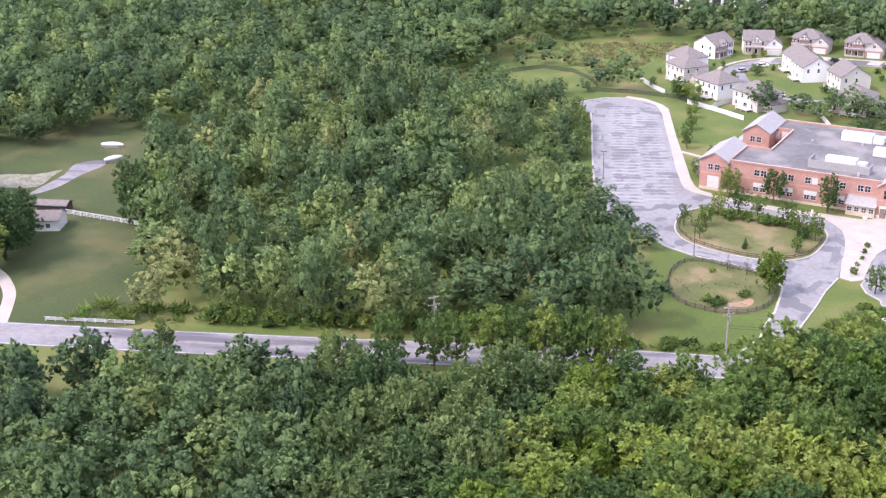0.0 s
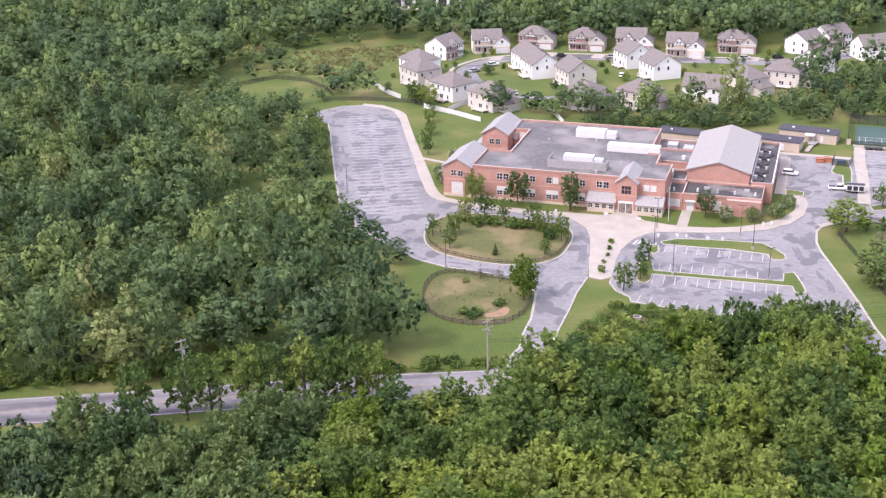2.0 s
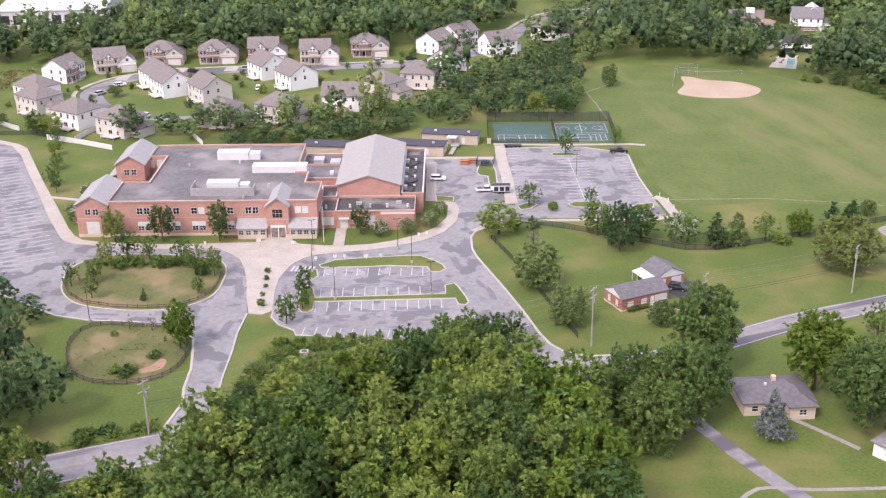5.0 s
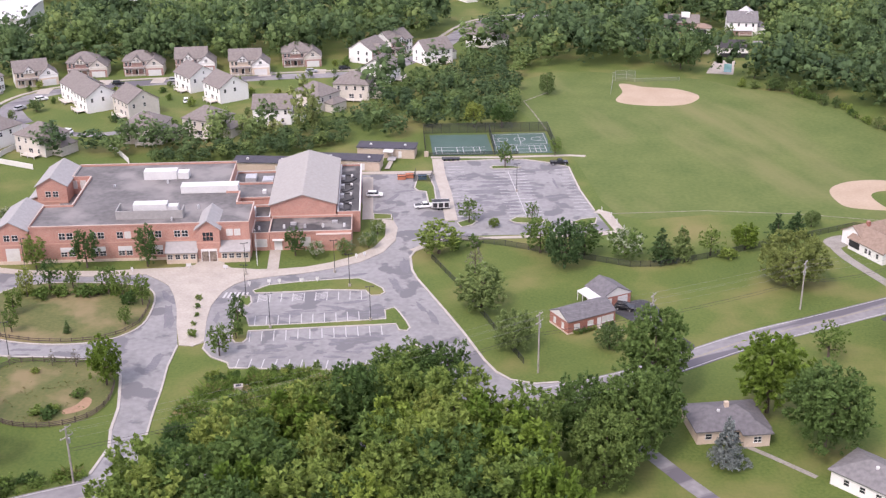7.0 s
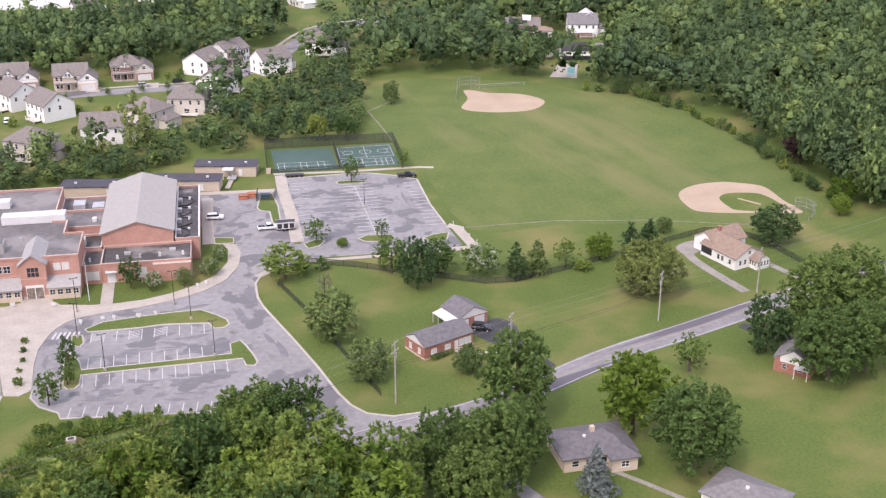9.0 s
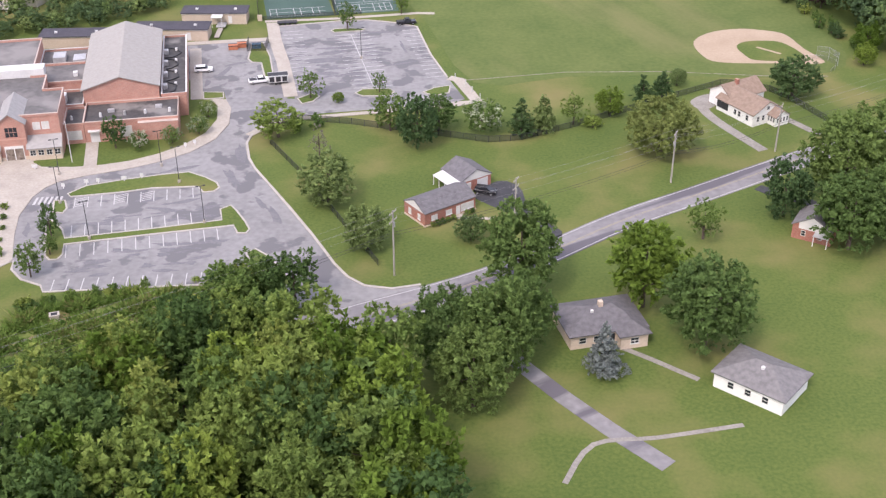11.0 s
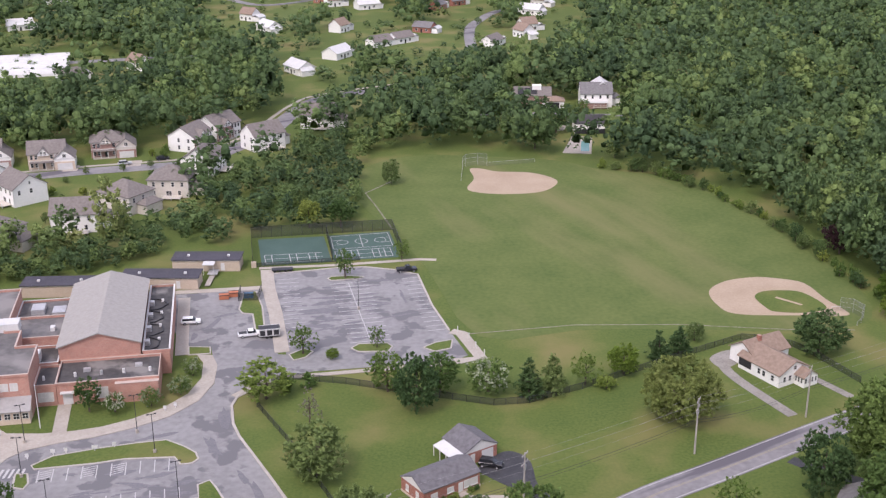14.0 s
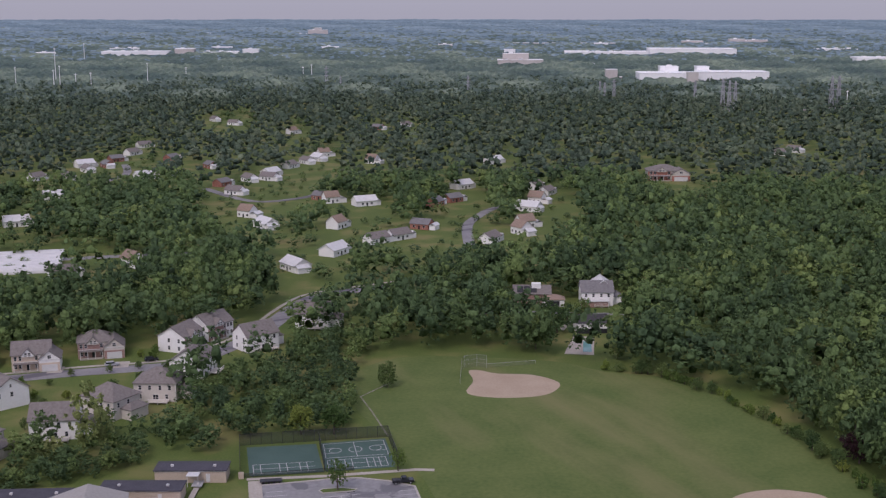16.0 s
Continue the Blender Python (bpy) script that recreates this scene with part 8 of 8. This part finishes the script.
weeds("fallow_weeds", [(-234, 404), (-254, 438), (-238, 449), (-212, 462), (-205, 462), (-205, 400), (-214, 403)], 900, 1.1, 64, "rough olive growth in the fallow field", LEAF_DRY)
weeds("roadside_weeds", [(-205, 131), (-186, 142), (-160, 156), (-131, 171.5), (-104, 186), (-102, 196), (-120, 186), (-150, 170), (-180, 154), (-206, 141)], 3000, 1.5, 65, "rough green growth between road and wood", LEAF_WEED)
for k in range(24):
    s_ = (k + near_rng.uniform(0, 0.7)) / 24
    if not 0.2 < s_ < 0.42:
        w = near_rng.uniform(4.5, 7.5)
        off = near_rng.uniform(3.5, 6.5)
        plant("garden" if k % 3 else "young", -141.9 - 47.1 * s_ - off * 0.87, 264 + 81.7 * s_ - off * 0.5, w, w * near_rng.uniform(0.8, 1.1), "bushy young tree beside the car park kerb", "car park edge trees")
foot_line = [(-177, 148.6), (-153, 162), (-131.5, 174.2), (-110, 185.8), (-98, 191.5)]
for (x0, y0), (x1, y1) in zip(foot_line, foot_line[1:]):
    for k in range(11):
        s = (k + near_rng.uniform(0, 0.9)) / 11
        w = near_rng.uniform(3.0, 6.0)
        plant("shrub", x0 + (x1 - x0) * s + near_rng.uniform(-1, 1), y0 + (y1 - y0) * s + near_rng.uniform(-0.6, 1.6), w, w * near_rng.uniform(0.5, 0.85), "bushy green shrub at the foot of the wood", "wood edge shrubs")
edge_line = [(94, 460), (108, 452), (118, 440), (125, 422), (130, 404), (133, 386), (135, 368), (136, 350), (141, 334)]
for (x0, y0), (x1, y1) in zip(edge_line, edge_line[1:]):
    for k in range(5):
        s = (k + near_rng.uniform(0, 0.8)) / 5
        w = near_rng.uniform(2.2, 5.2)
        plant("shrub" if w < 4 else "garden", x0 + (x1 - x0) * s + near_rng.uniform(0, 3.5), y0 + (y1 - y0) * s + near_rng.uniform(0, 2), w, w * near_rng.uniform(0.6, 1.15), "low bushy growth at the edge of the field", "field edge growth")
rest = np.ones(len(px), bool)
rest[order] = False


def unit_templates(count, leaves, size, blobs, seed, dome=(6, 2), blades=8, core=0.78):
    """Crowns of unit width and height, half of them egg-shaped."""
    rng = np.random.default_rng(seed)
    crowns = [crown_leaves(rng, 1.0, 0.16, 1.5, leaves, size, blobs, ("full" if core > 0.55 else ("round", "oval")[k % 2]), 0.95, dome, 0.5, blades, core) for k in range(count)]
    return [(V / np.array([1.0, 1.0, 1.5]), T, N * np.array([1.0, 1.0, 1.5])) for V, T, N in crowns]


NEAR_T = unit_templates(8, 1300, 0.085, 15, 30, (4, 2), 9, 0.5)
BIG_T = unit_templates(12, 1050, 0.08, 12, 35, (4, 2), 8, 0.5)
MID_T = unit_templates(10, 520, 0.105, 10, 31, (4, 2), 8, 0.5)
FAR_T = unit_templates(12, 350, 0.09, 8, 32, (4, 2), 5, 0.56)
DIST_T = unit_templates(12, 90, 0.125, 5, 34, (4, 2), 3, 0.64)
TINY_T = unit_templates(10, 15, 0.22, 3, 33, (4, 2), 3, 0.84)
# woods west of the school
mx, my = scatter(-420, -60, 60, 470, 9.6, 22)
ok = wooded(mx, my) & (my > np.interp(mx, [p[0] for p in ROAD], [p[1] for p in ROAD])) & (np.hypot(mx, my) < 430) & (bearing(mx, my, -16) > -61)
mx, my = mx[ok], my[ok]
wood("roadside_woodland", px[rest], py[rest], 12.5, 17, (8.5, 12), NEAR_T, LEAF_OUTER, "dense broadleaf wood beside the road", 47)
wood("mixed_woodland", mx, my, 9, 22.5, (9, 14.5), BIG_T, LEAF_WOOD, "dense mixed broadleaf wood of uneven greens", 41)
# belts of trees round the houses and the field
BELT = [(-124, 377), (-118, 381), (-92, 388), (-66, 399), (-50, 416), (-41, 438), (-28, 462), (-8, 492), (6, 512), (12, 524), (22, 500), (14, 470), (11, 440), (11, 409), (-22, 406), (-21, 397), (-44, 396), (-62, 388), (-95, 380)]
bx, by = scatter(-135, 30, 370, 560, 6.6, 23)
ok = in_poly(bx, by, BELT) & (bx > -113)
for sx, sy in HOUSE_SPOTS:
    ok &= ((bx - sx) / 9.5) ** 2 + ((by - sy + 8) / 18) ** 2 > 1
for sx, sy in STREET:
    ok &= (((bx - sx) / 10) ** 2 + ((by - sy + 8) / 20) ** 2 > 1) | (sx < -60)
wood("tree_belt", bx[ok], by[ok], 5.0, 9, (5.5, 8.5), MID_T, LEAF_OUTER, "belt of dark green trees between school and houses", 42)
THICKET = [(-108, 365), (-95, 367.5), (-62, 376.5), (-46, 388), (-46, 397), (-62, 389), (-92, 382), (-106, 375)]
tx, ty = scatter(-130, -44, 362, 398, 4.0, 29)
ok = in_poly(tx, ty, THICKET)
for sx, sy in HOUSE_SPOTS:
    ok &= np.hypot(tx - sx, ty - sy) > 9
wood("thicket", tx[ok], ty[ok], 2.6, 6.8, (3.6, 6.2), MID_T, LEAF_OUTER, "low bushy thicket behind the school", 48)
fx, fy = scatter(-700, 520, 60, 920, 10.6, 24)
d = np.hypot(fx, fy)
b = bearing(fx, fy)
ok = wooded(fx, fy, 8.5) & (d >= 430) & (((b > -60) & (b < -15) & (d < 740)) | ((b >= -15) & (b < 29) & (d < 900))) & ~in_poly(fx, fy, BELT)
ok &= ~in_poly(fx, fy, LANES) | (np.random.default_rng(3).random(len(fx)) < 0.3)
nearer = ok & (d < 610)
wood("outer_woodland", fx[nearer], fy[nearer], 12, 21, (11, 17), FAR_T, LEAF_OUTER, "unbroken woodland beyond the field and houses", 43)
beyond = ok & (d >= 610)
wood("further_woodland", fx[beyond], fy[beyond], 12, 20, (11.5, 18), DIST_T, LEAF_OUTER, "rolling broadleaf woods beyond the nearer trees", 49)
ex, ey = scatter(100, 260, 290, 440, 6.8, 27)
ok = wooded(ex, ey) & (np.hypot(ex, ey) < 430) & (bearing(ex, ey, 60) < 45)
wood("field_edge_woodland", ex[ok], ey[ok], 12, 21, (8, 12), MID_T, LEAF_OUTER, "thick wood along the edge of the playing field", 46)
cx_, cy_ = scatter(-200, 300, 620, 1500, 17, 52)
ok = cleared(cx_, cy_, 0) | cleared(cx_, cy_, 22)
for hx, hy in FAR_HOUSES:
    ok &= np.hypot(cx_ - hx, cy_ - hy + 10) > 15
wood("garden_trees", cx_[ok], cy_[ok], 6, 11, (6.5, 11), FAR_T, LEAF_OUTER, "rounded garden trees among the far houses", 51)
gx, gy = scatter(-720, 1300, 830, 2150, 15.8, 25)
d, b = np.hypot(gx, gy), bearing(gx, gy, 60)
ok = wooded(gx, gy) & (d >= 900) & (d < 2100) & (b > -16) & (b < 28)
wood("far_woodland", gx[ok], gy[ok], 12, 20, (13, 19), TINY_T, LEAF_FAR_HAZED, "distant haze-tinted woods stretching towards the horizon", 44)
# the canopy beyond, one rough sheet of tree tops over the rising land
hr = np.random.default_rng(26)
rings, cols = 250, 240
rr_ = 1640 * np.exp(np.linspace(0, 1, rings) * math.log(4900 / 1640))[:, None]
aa_ = np.radians(np.linspace(-18, 30, cols))[None, :]
rr_ = rr_ * (1 + hr.uniform(-0.0011, 0.0011, (rings, cols)))
aa_ = aa_ + hr.uniform(-0.0009, 0.0009, (rings, cols))
swell = sum(np.sin(rr_ * fr_ + aa_ * fa_ + ph) for fr_, fa_, ph in ((0.011, 40, 0.3), (0.019, -61, 1.7), (0.031, 33, 2.9), (0.007, 95, 4.2))) / 4
zz_ = np.vectorize(rise)(rr_) + 8.0 + 3.5 * swell + hr.uniform(-1.0, 1.0, (rings, cols)) * np.interp(rr_, (1700, 2600, 4900), (6.5, 4.0, 2.0))
zz_[0, :] = -1.0
gv = np.stack([rr_ * np.sin(aa_), 60 + rr_ * np.cos(aa_), zz_], 2).reshape(-1, 3)
ii = (np.arange(rings - 1)[:, None] * cols + np.arange(cols - 1)[None, :]).ravel()
me = bpy.data.meshes.new("horizon_woodland")
me.from_pydata(gv.tolist(), [], np.stack([ii, ii + 1, ii + cols + 1, ii + cols], 1).tolist())
at = me.attributes.new("tint", "FLOAT", "FACE")
# Swells get the lighter leaf colour, imitating sunlit patches; the rest is random tone.
tint_ = np.clip(0.42 + 0.6 * swell[:-1, :-1].ravel() + hr.normal(0, 0.12, len(ii)), 0, 1)
at.data.foreach_set("value", tint_.astype(np.float32))
me.polygons.foreach_set("use_smooth", np.ones(len(ii), bool))
me.materials.append(LEAF_RIDGE_HAZED)
me.materials.append(LEAF_LAST_HAZED)
# The bluer haze colour takes over with distance.
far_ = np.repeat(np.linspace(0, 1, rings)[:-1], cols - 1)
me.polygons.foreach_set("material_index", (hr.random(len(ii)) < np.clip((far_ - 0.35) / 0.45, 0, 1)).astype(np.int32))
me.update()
tagged(new("horizon_woodland", me), "far woods with haze-tinted leaves reaching the horizon", "woods", kind="stuff")

for k, (hx_, hy_) in enumerate(FAR_HOUSES[:-3]):
    if (hx_, hy_) not in ((248, 905), (32, 813)):
        copy_thing(protos[fr.choice((0, 0, 3, 3, 1, 2))], pose(hx_, hy_, 0, 0, 0, fr.choice((-35, 20, 35, 55, -60))))
colonial(pose(248, 905, 0, 0, 0, -8) @ Matrix.Diagonal((1.9, 1.4, 1.25, 1)), "large brick house among the far woods", BRICK_RED, SIDING_TAN, SHINGLE, True)

# ---- far off: works, masts and towers ----
HAZY_WHITE = surface("far white cladding", (0.78, 0.78, 0.78), (0.86, 0.86, 0.86), 0.02, 0.2, 0.8, 0.0)
HAZY_TAN = surface("far tan cladding", (0.48, 0.44, 0.42), (0.56, 0.52, 0.5), 0.02, 0.2, 0.8, 0.0)
HAZY_GREY = surface("far grey roofing", (0.28, 0.29, 0.31), (0.36, 0.37, 0.39), 0.02, 0.2, 0.8, 0.0)


def works(x, y, z, rz, blocks, label, mat_=None):
    """A far group of large flat-roofed sheds: blocks of length, depth and height."""
    o = thing("factory", pose(x, y, z * 0.86 - 3, 0, 0, rz), label, "building", "far works")
    for x0, x1, y0, y1, h in blocks:
        w = part("wall", boxes((x0, x1, y0, y1, 0, h)), mat_ or HAZY_WHITE, o)
        part("roof", boxes((x0 - 0.5, x1 + 0.5, y0 - 0.5, y1 + 0.5, h, h + 0.6)), HAZY_WHITE, w)
        for k in range(int((x1 - x0) // 30)):
            part("roof_unit", boxes((x0 + 12 + k * 28, x0 + 20 + k * 28, y0 + 8, y0 + 14, h + 0.6, h + 3)), HAZY_WHITE, w)
    return o


works(516, 1955, 5, -9, [(0, 95, 0, 60, 22), (96, 206, 5, 60, 24), (40, 70, 61, 90, 30), (100, 120, 61, 90, 30), (0, 60, -40, -10, 9)], "far white factory among the woods")
works(572, 1880, 4, -6, [(0, 16, 0, 14, 28)], "far tan silo block beside the factory", HAZY_TAN)
works(469, 1984, 6, -4, [(0, 18, 0, 16, 26), (22, 26, 4, 8, 14)], "far grey tower block among the woods", HAZY_TAN)
works(539, 2650, 26, -11, [(0, 180, 0, 90, 16), (185, 370, 20, 120, 22)], "far long white warehouse among woods")
works(352, 2385, 16, -7, [(0, 88, 0, 40, 18), (10, 60, 8, 30, 30), (90, 190, 0, 40, 10)], "far pale office building with low wings", HAZY_TAN)
works(-453, 2705, 28, 1, [(0, 140, 0, 60, 16)], "far long white warehouse among woods")
works(-300, 2712, 27, 1, [(0, 40, 0, 60, 22)], "far tan warehouse beside white sheds", HAZY_TAN)
works(-247, 2725, 27, 0, [(0, 80, 0, 60, 15), (90, 124, 10, 60, 20)], "far long white warehouse among woods")
works(-116, 2640, 24, 0, [(0, 100, 0, 40, 10)], "far low white warehouse")
works(-20, 3577, 60, 0, [(0, 57, 0, 30, 22), (-26, -2, 0, 30, 12), (18, 40, 4, 26, 28)], "far pale hospital-like block on the ridge", HAZY_TAN)
works(910, 3005, 43, -12, [(0, 52, 0, 30, 16)], "far pale block on the ridge", HAZY_TAN)
works(1036, 3019, 45, -13, [(0, 40, 0, 30, 18), (45, 95, 0, 30, 16)], "far pale block on the ridge", HAZY_TAN)
works(1045, 2316, 21, -13, [(0, 120, 0, 60, 18)], "far long white warehouse among woods")
works(640, 2470, 19, -10, [(0, 130, 0, 30, 8), (150, 260, 10, 40, 8)], "far low grey sheds among woods", HAZY_GREY)
works(-180, 2450, 18, 0, [(0, 60, 0, 30, 8)], "far low white sheds among woods")
works(1130, 2700, 32, -12, [(0, 90, 0, 40, 14)], "far pale sheds among hazy woods")
works(395, 3050, 41, -8, [(k * 24, k * 24 + 15, (k % 3) * 8, (k % 3) * 8 + 14, 13) for k in range(15)], "far row of pale town houses on the ridge", HAZY_TAN)
far_rng = random.Random(31)
for i in range(16):
    a = radians(far_rng.uniform(-13, 26))
    d = far_rng.uniform(2500, 4300)
    works(d * math.sin(a), 60 + d * math.cos(a), rise(d), -math.degrees(a), [(0, far_rng.uniform(20, 70), 0, 30, far_rng.uniform(13, 20))], "far pale building among the hazy woods", far_rng.choice((HAZY_WHITE, HAZY_TAN)))
slab("storage_yard", [(530, 1505), (640, 1490), (690, 1540), (560, 1560)], -0.1, 0.2, GRAVEL, "far pale gravel storage yard", "yard")


def pylon(x, y, z, h):
    o = thing("power_pylon", pose(x, y, z - 2), "far grey lattice power pylon above the woods", "pylon", "far pylons")
    s, h = h * 0.09, h + 14
    for sx in (-1, 1):
        for sy in (-1, 1):
            part("leg", tube(bmesh.new(), (sx * s, sy * s, 0), (sx * 0.6, sy * 0.6, h), 0.5, 0.4, 4), HAZY_GREY, o)
    for k in (0.62, 0.76, 0.9):
        part("arm", boxes((-s * 1.6, s * 1.6, -0.4, 0.4, h * k, h * k + 0.8)), HAZY_GREY, o)
    bm_ = bmesh.new()
    for k in range(6):
        a0, a1 = s * (1 - k / 6) + 0.6, s * (1 - (k + 1) / 6) + 0.6
        tube(bm_, (-a0, -a0, h * k / 6), (a1, -a1, h * (k + 1) / 6), 0.3, 0.3, 4)
        tube(bm_, (a0, -a0, h * k / 6), (-a1, -a1, h * (k + 1) / 6), 0.3, 0.3, 4)
    part("bracing", bm_, HAZY_GREY, o)


for x, y, z, h in ((213, 1744, 0, 20), (17, 1909, 3, 24), (38, 1887, 2, 11), (394, 1714, 0, 13), (385, 1650, 0, 15), (390, 1619, 0, 21), (496, 1608, 0, 19), (492, 1489, 0, 28), (500, 1488, 0, 26), (507, 1487, 0, 25), (627, 1483, 0, 31), (643, 1499, 0, 30)):
    pylon(x, y, z, h)
for x, y, z, h in ((-254, 1947, 4, 33), (-20, 2110, 7, 16), (-6, 2133, 8, 18), (-446, 1933, 4, 28), (-409, 2036, 7, 50), (-371, 1882, 3, 33), (-358, 1931, 4, 18), (-459, 2548, 22, 30), (-211, 2086, 7, 17), (635, 1457, 0, 20), (-330, 1900, 3, 22), (-390, 1930, 4, 24)):
    o = thing("mast", pose(x, y, z - 2), "far thin pale mast above the woods", "mast", "far masts")
    part("shaft", tube(bmesh.new(), (0, 0, 0), (0, 0, h + 9), 0.55, 0.35, 5), HAZY_WHITE, o)
    part("head", boxes((-1.6, 1.6, -0.3, 0.3, h + 7, h + 7.8)), HAZY_WHITE, o)
